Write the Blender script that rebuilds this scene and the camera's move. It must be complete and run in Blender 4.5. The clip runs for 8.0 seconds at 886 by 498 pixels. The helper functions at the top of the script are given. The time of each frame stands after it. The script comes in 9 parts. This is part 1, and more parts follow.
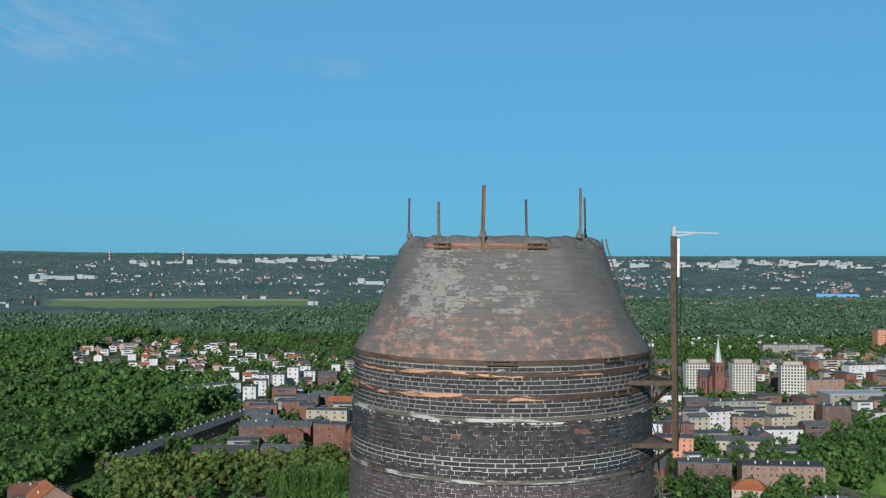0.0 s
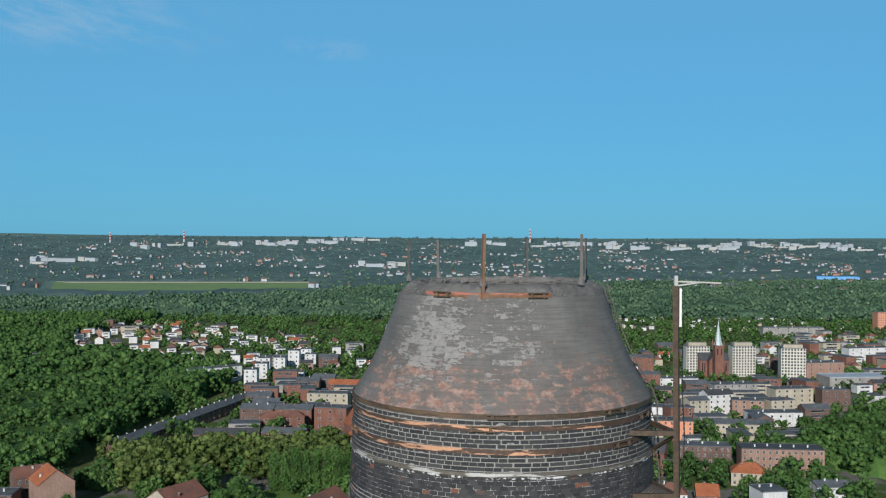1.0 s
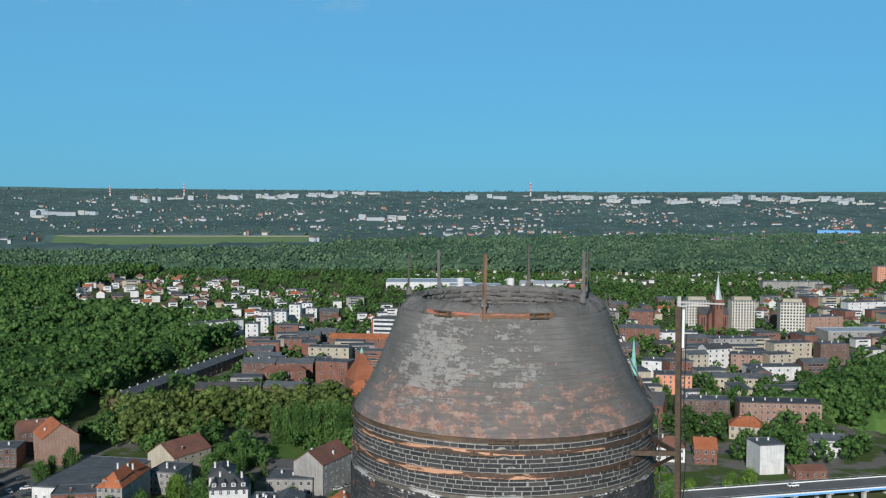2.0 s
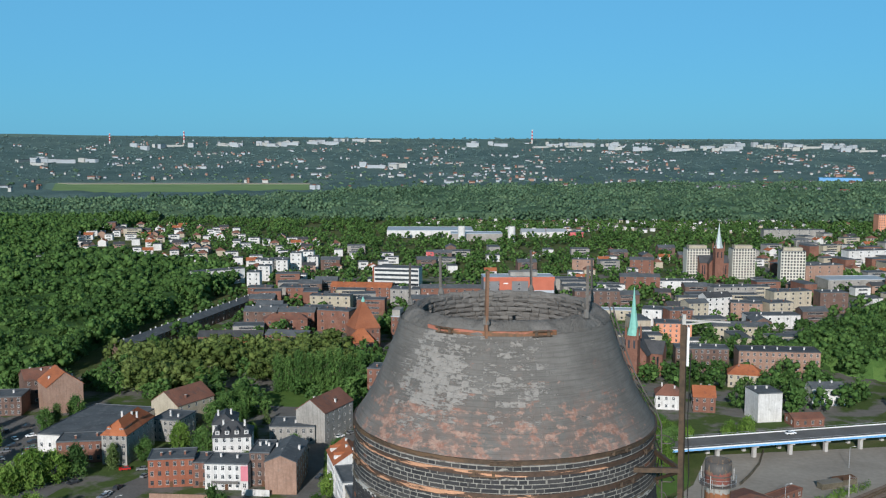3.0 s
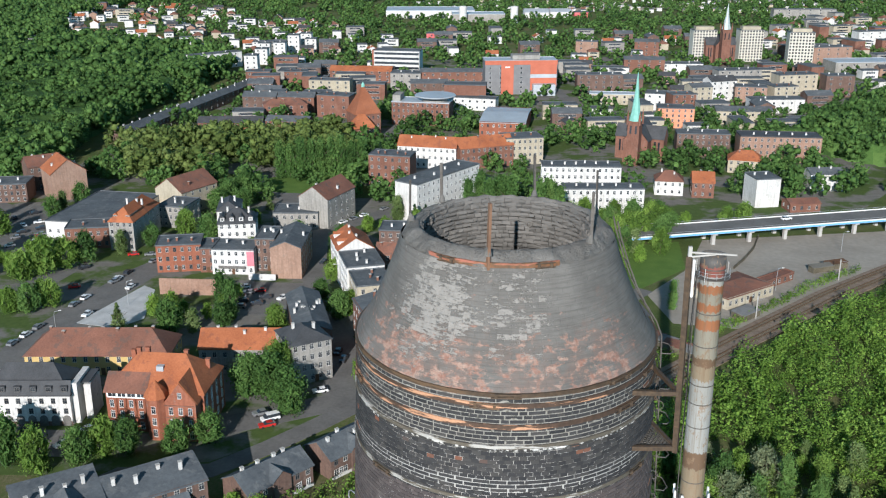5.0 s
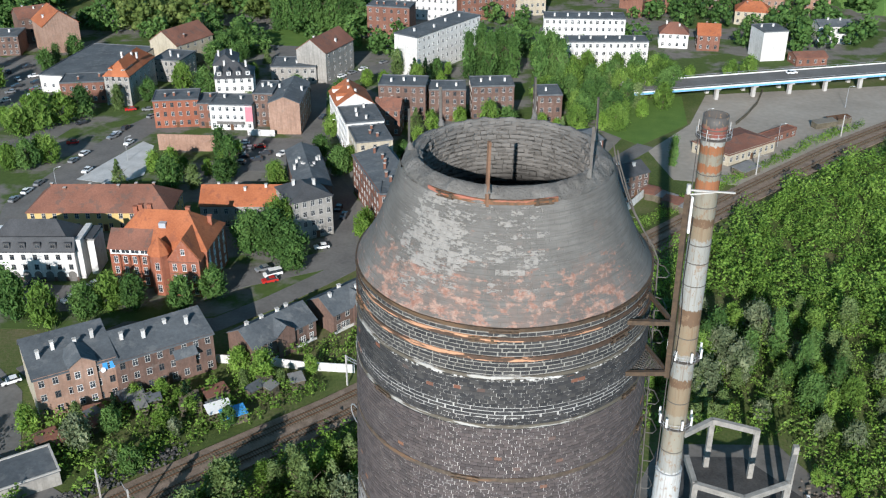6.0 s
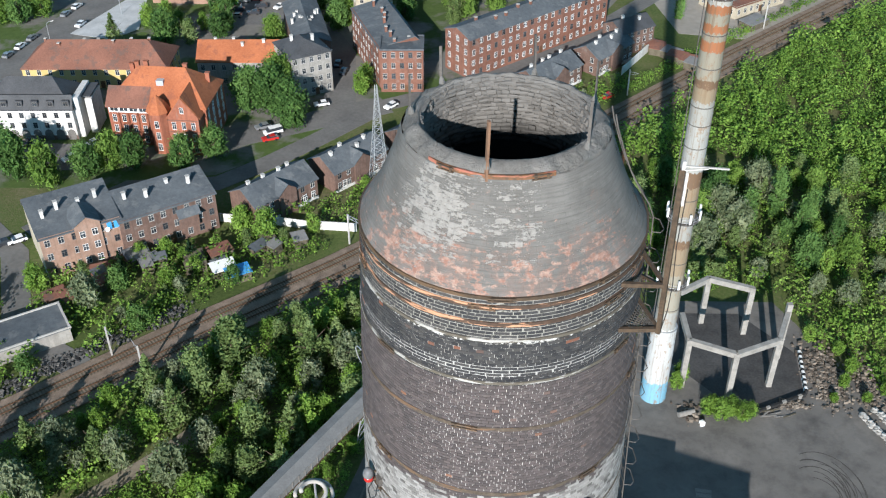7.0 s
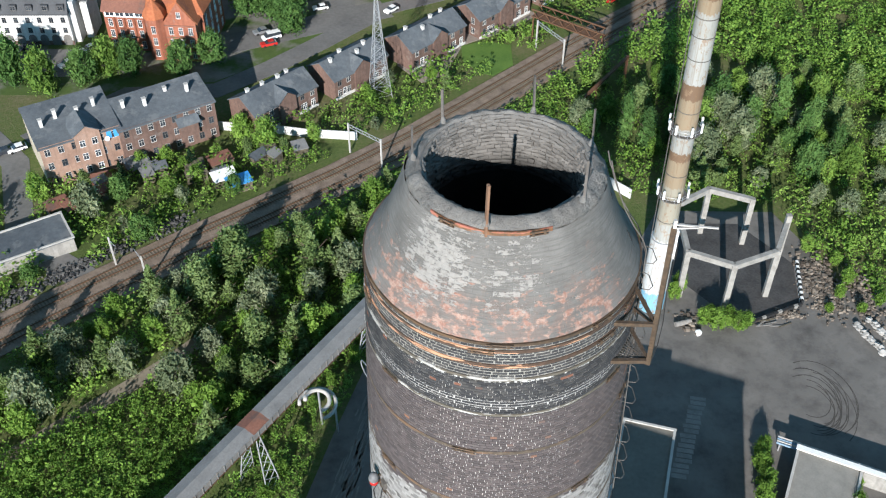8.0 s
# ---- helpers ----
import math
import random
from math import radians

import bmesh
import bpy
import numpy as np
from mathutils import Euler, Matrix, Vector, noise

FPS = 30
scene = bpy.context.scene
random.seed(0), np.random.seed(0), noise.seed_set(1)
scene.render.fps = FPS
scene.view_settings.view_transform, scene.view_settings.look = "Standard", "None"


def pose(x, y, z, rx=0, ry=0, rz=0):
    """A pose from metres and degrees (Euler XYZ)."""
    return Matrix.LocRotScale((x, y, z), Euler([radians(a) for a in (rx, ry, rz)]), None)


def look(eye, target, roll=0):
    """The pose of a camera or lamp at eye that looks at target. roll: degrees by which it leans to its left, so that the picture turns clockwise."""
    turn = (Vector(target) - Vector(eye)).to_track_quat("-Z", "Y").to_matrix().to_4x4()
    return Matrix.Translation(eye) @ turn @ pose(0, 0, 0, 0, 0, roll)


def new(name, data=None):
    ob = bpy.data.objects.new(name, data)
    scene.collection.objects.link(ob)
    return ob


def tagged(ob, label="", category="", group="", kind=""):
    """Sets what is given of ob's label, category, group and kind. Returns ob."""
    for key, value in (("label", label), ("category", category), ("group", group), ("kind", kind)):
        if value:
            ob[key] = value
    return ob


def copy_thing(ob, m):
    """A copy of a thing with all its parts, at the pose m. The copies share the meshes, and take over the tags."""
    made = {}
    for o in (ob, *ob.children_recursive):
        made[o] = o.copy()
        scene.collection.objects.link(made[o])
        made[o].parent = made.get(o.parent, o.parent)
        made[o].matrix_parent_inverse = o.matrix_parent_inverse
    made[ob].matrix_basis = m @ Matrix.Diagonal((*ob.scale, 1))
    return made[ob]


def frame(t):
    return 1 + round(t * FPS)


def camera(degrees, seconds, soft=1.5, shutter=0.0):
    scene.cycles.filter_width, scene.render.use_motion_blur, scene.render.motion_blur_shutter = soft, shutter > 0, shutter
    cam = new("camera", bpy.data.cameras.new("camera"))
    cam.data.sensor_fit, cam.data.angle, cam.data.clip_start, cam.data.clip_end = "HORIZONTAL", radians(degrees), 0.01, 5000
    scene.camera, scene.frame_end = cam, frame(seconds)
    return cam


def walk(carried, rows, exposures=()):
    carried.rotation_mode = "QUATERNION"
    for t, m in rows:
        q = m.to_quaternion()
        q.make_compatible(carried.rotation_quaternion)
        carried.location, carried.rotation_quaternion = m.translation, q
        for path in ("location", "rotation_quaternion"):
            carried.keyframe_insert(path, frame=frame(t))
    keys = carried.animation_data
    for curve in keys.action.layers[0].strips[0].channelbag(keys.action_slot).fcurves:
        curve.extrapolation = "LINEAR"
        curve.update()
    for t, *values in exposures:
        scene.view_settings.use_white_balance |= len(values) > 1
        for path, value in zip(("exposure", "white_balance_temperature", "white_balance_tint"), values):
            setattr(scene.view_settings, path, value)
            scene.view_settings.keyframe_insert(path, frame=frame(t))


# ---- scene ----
cam = camera(48.07, 8.0, 1.2)
# the drone climbs beside the stack and tips down: time, eye, a point it looks at, lean
ROWS = [
    (0.0, (0.564, -0.570, 123.134), (0.532, 1.430, 123.144), 0.2),
    (0.5, (0.566, -0.490, 123.618), (0.533, 1.510, 123.614), 0.2),
    (1.0, (0.572, -0.404, 124.085), (0.539, 1.595, 124.059), 0.2),
    (1.5, (0.570, -0.317, 124.546), (0.537, 1.681, 124.476), 0.2),
    (3.0, (0.544, 0.115, 125.952), (0.509, 2.102, 125.727), 0.2),
    (3.5, (0.536, 0.305, 126.420), (0.501, 2.284, 126.135), 0.2),
    (4.0, (0.528, 0.503, 126.910), (0.493, 2.468, 126.542), 0.2),
    (4.5, (0.519, 0.721, 127.398), (0.484, 2.656, 126.892), 0.1),
    (6.0, (0.529, 1.294, 128.924), (0.497, 3.069, 128.002), 0.1),
    (6.5, (0.528, 1.511, 129.709), (0.496, 3.212, 128.658), 0.0),
    (7.0, (0.527, 1.808, 130.575), (0.496, 3.426, 129.400), 0.0),
    (7.5, (0.518, 2.151, 131.583), (0.489, 3.680, 130.294), 0.0),
    (8.0, (0.502, 2.666, 132.719), (0.472, 4.157, 131.386), 0.0),
]
# the picture brightens as the sky leaves it
EXPOSURES = [(0.0, -0.26), (1.5, -0.22), (3.5, -0.05), (4.5, 0.19), (6.0, 0.42), (8.0, 0.78)]
walk(cam, [(t, look(eye, aim, lean)) for t, eye, aim, lean in ROWS], EXPOSURES)

# ---- light ----
SUN_AZ, SUN_EL = 10.5, 21.5          # degrees: shadows run this far clockwise of +y
world = bpy.data.worlds.new("sky")
scene.world = world
world.use_nodes = True
wt = world.node_tree
bg = wt.nodes["Background"]
sky = wt.nodes.new("ShaderNodeTexSky")
sky.sky_type, sky.sun_disc = "NISHITA", False
sky.sun_elevation, sky.sun_rotation = radians(SUN_EL), radians(180 + SUN_AZ)
sky.altitude, sky.air_density, sky.dust_density, sky.ozone_density = 300, 1.0, 0.3, 4.0
# a hazy blue day: the clear sky, thinned and cooled by an even veil
cool = wt.nodes.new("ShaderNodeMix")
cool.data_type, cool.blend_type = "RGBA", "MULTIPLY"
cool.inputs[0].default_value = 1.0
cool.inputs[7].default_value = (0.20, 0.62, 0.95, 1)
veil = wt.nodes.new("ShaderNodeMix")
veil.data_type = "RGBA"
veil.inputs[0].default_value = 0.66
veil.inputs[7].default_value = (1.8, 5.65, 8.8, 1)
wt.links.new(sky.outputs[0], cool.inputs[6])
wt.links.new(cool.outputs[2], veil.inputs[6])
# high overhead, out of view, the sky is dimmed to deepen the shadows
way = wt.nodes.new("ShaderNodeTexCoord")
split = wt.nodes.new("ShaderNodeSeparateXYZ")
lift = wt.nodes.new("ShaderNodeMapRange")
lift.interpolation_type = "SMOOTHSTEP"
lift.inputs[1].default_value, lift.inputs[2].default_value = 0.30, 0.70
over = wt.nodes.new("ShaderNodeMix")
over.data_type = "RGBA"
over.inputs[7].default_value = (0.60, 0.84, 1.15, 1)
wt.links.new(way.outputs["Generated"], split.inputs[0])
wt.links.new(split.outputs[2], lift.inputs[0])
wt.links.new(lift.outputs[0], over.inputs[0])
wt.links.new(veil.outputs[2], over.inputs[6])
wt.links.new(over.outputs[2], bg.inputs[0])
bg.inputs[1].default_value = 0.10
sun = new("sun", bpy.data.lights.new("sun", "SUN"))
sun.data.energy, sun.data.angle, sun.data.color = 5.0, radians(0.5), (1.0, 0.97, 0.945)
shade = Vector((math.sin(radians(SUN_AZ)) * math.cos(radians(SUN_EL)), math.cos(radians(SUN_AZ)) * math.cos(radians(SUN_EL)), -math.sin(radians(SUN_EL))))
sun.matrix_world = look((0, -60, 200), Vector((0, -60, 200)) + shade)

# ---- materials ----
class Nodes:
    """Short hand for building a node material."""
    def __init__(self, name, rough=0.8, metal=0.0, spec=0.3):
        self.m = bpy.data.materials.new(name)
        self.m.use_nodes = True
        self.t = self.m.node_tree
        self.p = self.t.nodes["Principled BSDF"]
        self.p.inputs["Roughness"].default_value = rough
        self.p.inputs["Metallic"].default_value = metal
        self.p.inputs["Specular IOR Level"].default_value = spec
        self.pos = self.add("ShaderNodeTexCoord").outputs["Object"]

    def add(self, kind):
        return self.t.nodes.new(kind)

    def put(self, sock, v):
        if hasattr(v, "is_linked"):
            self.t.links.new(v, sock)
        elif isinstance(v, (tuple, list)):
            sock.default_value = (*v, 1.0) if len(v) == 3 and len(sock.default_value) == 4 else v
        else:
            sock.default_value = v

    def world_pos(self):
        return self.add("ShaderNodeNewGeometry").outputs["Position"]

    def mapped(self, scale, vec=None):
        n = self.add("ShaderNodeMapping")
        self.put(n.inputs["Vector"], vec or self.pos)
        n.inputs["Scale"].default_value = scale
        return n.outputs[0]

    def noise(self, scale, detail=4.0, rough=0.55, vec=None, out=0):
        n = self.add("ShaderNodeTexNoise")
        self.put(n.inputs["Vector"], vec or self.pos)
        n.inputs["Scale"].default_value, n.inputs["Detail"].default_value, n.inputs["Roughness"].default_value = scale, detail, rough
        return n.outputs[out]

    def cells(self, scale, vec=None, out="Color"):
        n = self.add("ShaderNodeTexVoronoi")
        self.put(n.inputs["Vector"], vec or self.pos)
        n.inputs["Scale"].default_value = scale
        return n.outputs[out]

    def ramp(self, fac, stops, const=False):
        n = self.add("ShaderNodeValToRGB")
        self.put(n.inputs[0], fac)
        e = n.color_ramp.elements
        while len(e) < len(stops):
            e.new(0.5)
        for i, (at, c) in enumerate(stops):
            e[i].position = at
            e[i].color = (c, c, c, 1) if isinstance(c, (int, float)) else (*c, 1)
        if const:
            n.color_ramp.interpolation = "CONSTANT"
        return n.outputs[0]

    def mix(self, fac, a, b, how="MIX"):
        n = self.add("ShaderNodeMix")
        n.data_type, n.blend_type = "RGBA", how
        self.put(n.inputs[0], fac)
        self.put(n.inputs[6], a)
        self.put(n.inputs[7], b)
        return n.outputs[2]

    def math(self, op, a, b=0.0):
        n = self.add("ShaderNodeMath")
        n.operation = op
        self.put(n.inputs[0], a)
        self.put(n.inputs[1], b)
        return n.outputs[0]

    def axis(self, vec, i):
        n = self.add("ShaderNodeSeparateXYZ")
        self.put(n.inputs[0], vec)
        return n.outputs[i]

    def random(self):
        return self.add("ShaderNodeObjectInfo").outputs["Random"]

    def island(self):
        return self.add("ShaderNodeNewGeometry").outputs["Random Per Island"]

    def bump(self, height, strength=0.4, dist=0.02):
        n = self.add("ShaderNodeBump")
        n.inputs["Strength"].default_value, n.inputs["Distance"].default_value = strength, dist
        self.put(n.inputs["Height"], height)
        self.put(self.p.inputs["Normal"], n.outputs[0])

    def done(self, colour):
        self.put(self.p.inputs["Base Color"], colour)
        return self.m


def simple(name, dark, light, scale=1.0, rough=0.8, metal=0.0, bump=0.2, dist=0.02, by="", spec=0.3):
    """Two tones by a coarse and a fine noise; by: 'object' or 'island' shifts the tone from piece to piece."""
    n = Nodes(name, rough, metal, spec)
    f = n.mix(0.4, n.noise(scale), n.noise(scale * 9, 3), "MIX")
    if by:
        f = n.mix(0.5, f, n.random() if by == "object" else n.island())
    c = n.mix(n.ramp(f, [(0.3, 0.0), (0.7, 1.0)]), dark, light)
    if bump:
        n.bump(n.noise(scale * 14, 3), bump, dist)
    return n.done(c)


def foliage(name, dark, mid, light, cell, rough=1.1, spread=1.0):
    n = Nodes(name, 0.7, 0, 0.15)
    w = n.world_pos()
    tone = n.mix(0.45, n.cells(cell, w), n.noise(cell * 6, 3, 0.6, w))
    tone = n.mix(0.35, tone, n.noise(cell * 0.12, 3, 0.5, w))
    c = n.ramp(tone, [(0.30, dark), (0.5, mid), (0.72, light)])
    # each spray and each handful of leaves has its own tone
    fleck = n.mix(0.5, n.island(), n.noise(rough * 2.6, 2, 0.6, w))
    c = n.mix(1.0, c, n.ramp(fleck, [(0.22, (1 - 0.38 * spread, 1 - 0.36 * spread, 1 - 0.40 * spread)), (0.5, (1.0, 1.0, 1.0)), (0.78, (1 + 0.42 * spread, 1 + 0.36 * spread, 1 + 0.30 * spread))]), "MULTIPLY")
    n.bump(n.noise(rough, 4, 0.65, w), 1.0, 0.7 / rough)
    n.put(n.p.inputs["Base Color"], c)
    tr = n.add("ShaderNodeBsdfTranslucent")
    n.put(tr.inputs[0], c)
    mx = n.add("ShaderNodeMixShader")
    mx.inputs[0].default_value = 0.34
    n.t.links.new(n.p.outputs[0], mx.inputs[1])
    n.t.links.new(tr.outputs[0], mx.inputs[2])
    n.t.links.new(mx.outputs[0], n.t.nodes["Material Output"].inputs[0])
    return n.m


LEAF = foliage("leaves", (0.042, 0.092, 0.027), (0.090, 0.184, 0.050), (0.158, 0.274, 0.080), 0.12)
LEAF_BRIGHT = foliage("young_leaves", (0.062, 0.120, 0.024), (0.138, 0.244, 0.048), (0.222, 0.342, 0.082), 0.16)
LEAF_YOUNG = foliage("spring_leaves", (0.078, 0.150, 0.026), (0.168, 0.295, 0.052), (0.250, 0.385, 0.088), 0.16)
LEAF_CARPET = foliage("bramble_leaves", (0.075, 0.150, 0.026), (0.150, 0.280, 0.050), (0.215, 0.360, 0.078), 0.3)
LEAF_SAGE = foliage("sage_leaves", (0.080, 0.130, 0.042), (0.160, 0.235, 0.082), (0.250, 0.335, 0.140), 0.2)
LEAF_PALE = foliage("silvery_leaves", (0.085, 0.120, 0.060), (0.180, 0.225, 0.125), (0.320, 0.360, 0.240), 0.4)
LEAF_DARK = foliage("needles", (0.010, 0.030, 0.014), (0.020, 0.052, 0.022), (0.035, 0.075, 0.032), 0.4)
# mid-distance leaves: a little haze painted in as paler, bluer green
LEAF_FAR_HAZE = foliage("hazy_far_leaves", (0.066, 0.134, 0.080), (0.124, 0.220, 0.128), (0.200, 0.312, 0.178), 0.035, 0.5, 0.7)
LEAF_OLIVE = foliage("olive_leaves", (0.076, 0.118, 0.030), (0.148, 0.208, 0.058), (0.226, 0.290, 0.098), 0.12)
# farthest leaves: stronger haze painted in, blue-grey with less contrast
LEAF_HAZE = foliage("haze_tinted_leaves", (0.112, 0.192, 0.190), (0.160, 0.252, 0.240), (0.212, 0.314, 0.280), 0.012, 0.25, 0.4)
BARK = simple("bark", (0.06, 0.045, 0.03), (0.14, 0.11, 0.08), 2.0)


def grass_material():
    n = Nodes("grass", 0.9, 0, 0.1)
    w = n.world_pos()
    c = n.ramp(n.mix(0.4, n.noise(0.05, 4, 0.6, w), n.noise(1.3, 4, 0.6, w)), [(0.3, (0.040, 0.062, 0.020)), (0.48, (0.085, 0.115, 0.036)), (0.58, (0.125, 0.125, 0.060)), (0.72, (0.180, 0.155, 0.100))])
    n.bump(n.noise(2.5, 4, 0.6, w), 0.5, 0.3)
    return n.done(c)


def court_material():
    n = Nodes("courtyard", 0.95, 0, 0.1)
    w = n.world_pos()
    grey = n.mix(n.noise(0.3, 4, 0.6, w), (0.11, 0.105, 0.098), (0.24, 0.23, 0.21))
    green = n.mix(n.noise(0.5, 4, 0.6, w), (0.045, 0.075, 0.022), (0.10, 0.145, 0.045))
    n.bump(n.noise(2.5, 4, 0.6, w), 0.4, 0.2)
    return n.done(n.mix(n.ramp(n.noise(0.045, 5, 0.6, w), [(0.46, 0.0), (0.54, 1.0)]), green, grey))


GRASS = grass_material()
COURT = court_material()
# far woodland floor, haze painted in to match the distant leaves
HAZY_GROUND = simple("haze_tinted_ground", (0.090, 0.160, 0.130), (0.140, 0.220, 0.180), 0.008, 0.95)
LAWN = simple("lawn", (0.060, 0.125, 0.020), (0.105, 0.180, 0.035), 0.2, 0.95)
ASPHALT = simple("asphalt", (0.105, 0.102, 0.099), (0.185, 0.180, 0.173), 0.12, 0.9)
PALE_SLAB = simple("pale_concrete", (0.34, 0.35, 0.355), (0.55, 0.56, 0.56), 0.25, 0.9)
GRAVEL = simple("gravel", (0.23, 0.208, 0.18), (0.36, 0.33, 0.288), 0.05, 0.95)
BALLAST = simple("ballast", (0.115, 0.085, 0.064), (0.29, 0.22, 0.17), 0.5, 0.95, bump=0.6, dist=0.1)
SOIL = simple("soil", (0.06, 0.05, 0.035), (0.16, 0.14, 0.10), 0.4, 0.95)
FIELD = simple("meadow", (0.13, 0.22, 0.075), (0.21, 0.30, 0.11), 0.01, 0.95)
STUBBLE = simple("bare_field", (0.30, 0.27, 0.20), (0.42, 0.38, 0.30), 0.01, 0.95)
CONCRETE = simple("concrete", (0.30, 0.29, 0.27), (0.52, 0.50, 0.47), 0.5, 0.85)
STEEL = simple("galvanised_steel", (0.32, 0.33, 0.34), (0.55, 0.56, 0.57), 1.0, 0.5, 0.5)
RUST = simple("rusty_steel", (0.07, 0.038, 0.022), (0.17, 0.085, 0.045), 3.0, 0.8, 0.1)

def plaster(name, dark, light, grime=(0.10, 0.095, 0.088)):
    """Rendered or brick wall with rain streaks, stains and patches."""
    n = Nodes(name, 0.9, 0, 0.2)
    w = n.world_pos()
    c = n.mix(n.ramp(n.mix(0.5, n.noise(0.16, 3, 0.5, w), n.noise(1.3, 5, 0.65, w)), [(0.35, 0.0), (0.65, 1.0)]), dark, light)
    streak = n.noise(1.0, 5, 0.6, n.mapped((1.6, 1.6, 0.12), w))
    c = n.mix(n.ramp(streak, [(0.46, 0.0), (0.72, 0.45)]), c, grime)
    c = n.mix(n.ramp(n.noise(0.45, 6, 0.7, w), [(0.58, 0.0), (0.66, 0.35)]), c, (0.22, 0.20, 0.18))
    n.bump(n.noise(3.0, 3, 0.6, w), 0.3, 0.05)
    return n.done(c)


def roofing(name, dark, light, patch, grain=1.6):
    """Roof covering in patches and courses, worn unevenly."""
    n = Nodes(name, 0.88, 0, 0.15)
    w = n.world_pos()
    c = n.mix(n.ramp(n.mix(0.5, n.noise(0.13, 3, 0.5, w), n.noise(grain, 5, 0.7, w)), [(0.33, 0.0), (0.67, 1.0)]), dark, light)
    c = n.mix(n.ramp(n.noise(0.35, 5, 0.65, w), [(0.54, 0.0), (0.62, 0.6)]), c, patch)
    n.bump(n.noise(grain * 2, 3, 0.6, w), 0.5, 0.08)
    return n.done(c)


YARD = roofing("yard_asphalt", (0.088, 0.083, 0.078), (0.205, 0.192, 0.177), (0.140, 0.132, 0.123), 0.35)
WHITE_WALL = plaster("white_plaster", (0.50, 0.49, 0.47), (0.70, 0.69, 0.67), (0.30, 0.29, 0.27))
CREAM_WALL = plaster("cream_plaster", (0.34, 0.30, 0.225), (0.50, 0.44, 0.34), (0.20, 0.18, 0.15))
GREY_WALL = plaster("grey_plaster", (0.22, 0.207, 0.19), (0.37, 0.355, 0.325), (0.12, 0.113, 0.105))
YELLOW_WALL = simple("yellow_plaster", (0.44, 0.31, 0.12), (0.56, 0.41, 0.18), 0.25, 0.9)
PALE_BRICK_B = plaster("tan_brick", (0.25, 0.155, 0.115), (0.38, 0.25, 0.19), (0.13, 0.09, 0.07))
ORANGE_BRICK = plaster("orange_brick", (0.23, 0.082, 0.050), (0.34, 0.130, 0.080), (0.13, 0.055, 0.038))
RED_BRICK = plaster("red_brick", (0.150, 0.070, 0.050), (0.255, 0.125, 0.090), (0.085, 0.05, 0.04))
BROWN_BRICK = plaster("brown_brick", (0.105, 0.066, 0.054), (0.195, 0.125, 0.100), (0.060, 0.045, 0.040))
PALE_BRICK = plaster("pink_plaster", (0.25, 0.150, 0.110), (0.38, 0.245, 0.185), (0.14, 0.095, 0.075))
GREY_DARK = simple("grey_panels", (0.15, 0.15, 0.155), (0.23, 0.23, 0.235), 0.2, 0.8)
CREAM_WHITE = simple("pale_panels", (0.50, 0.47, 0.40), (0.64, 0.61, 0.53), 0.2, 0.9)
SALMON = simple("salmon_plaster", (0.55, 0.22, 0.13), (0.68, 0.32, 0.20), 0.25, 0.9)
CAR_RED_WALL = simple("red_cladding", (0.45, 0.06, 0.07), (0.62, 0.20, 0.20), 0.3, 0.8)
GREY_SPIRE = simple("zinc_sheet", (0.34, 0.40, 0.40), (0.50, 0.56, 0.55), 0.5, 0.6, 0.2)
BLUE_PAINT = simple("sky_blue_paint", (0.12, 0.34, 0.62), (0.20, 0.44, 0.72), 0.5, 0.6)
BLUE_PIPE = simple("faded_blue_paint", (0.16, 0.26, 0.36), (0.26, 0.36, 0.46), 0.8, 0.6)
METAL_GREEN = simple("grey_green_roofing", (0.13, 0.124, 0.108), (0.19, 0.18, 0.158), 0.2, 0.95, spec=0.1)
BLUE_WALL = simple("blue_cladding", (0.10, 0.28, 0.52), (0.16, 0.36, 0.60), 0.2, 0.6)
BLUE_ROOF = simple("blue_sheeting", (0.04, 0.26, 0.60), (0.08, 0.36, 0.72), 0.2, 0.6)
# walls of the far city, greyed and blued by painted haze
FAR_WALL_HAZE = simple("hazy_far_plaster", (0.30, 0.335, 0.36), (0.42, 0.45, 0.465), 0.02, 0.9)
FAR_CREAM_HAZE = simple("hazy_far_cream", (0.34, 0.35, 0.33), (0.46, 0.46, 0.43), 0.02, 0.9)
FELT = roofing("roofing_felt", (0.068, 0.078, 0.088), (0.132, 0.146, 0.158), (0.165, 0.172, 0.175), 1.1)
COURT_TILE = roofing("old_orange_tiles", (0.21, 0.075, 0.040), (0.34, 0.130, 0.070), (0.25, 0.10, 0.06), 2.0)
SLATE = simple("dark_roof", (0.04, 0.042, 0.046), (0.085, 0.088, 0.094), 0.3, 0.75)
TILE = roofing("clay_tiles", (0.27, 0.088, 0.042), (0.47, 0.168, 0.080), (0.22, 0.085, 0.055), 2.2)
OLD_TILE = roofing("weathered_clay_tiles", (0.13, 0.065, 0.050), (0.27, 0.125, 0.088), (0.11, 0.085, 0.075), 2.2)
METAL_ROOF = simple("sheet_roof", (0.35, 0.38, 0.41), (0.50, 0.54, 0.58), 0.1, 0.5, 0.2)
PATINA = simple("copper_patina", (0.16, 0.40, 0.34), (0.26, 0.55, 0.47), 0.5, 0.7)
GLASS = simple("window_glass", (0.020, 0.024, 0.030), (0.05, 0.06, 0.07), 2.0, 0.12, 0.0, 0, by="object", spec=0.5)
FRAME_DULL = simple("weathered_frame", (0.40, 0.39, 0.37), (0.55, 0.54, 0.52), 2.0, 0.7, bump=0)
FRAME_DARK = simple("dark_frame", (0.10, 0.095, 0.09), (0.18, 0.17, 0.16), 2.0, 0.6, bump=0)
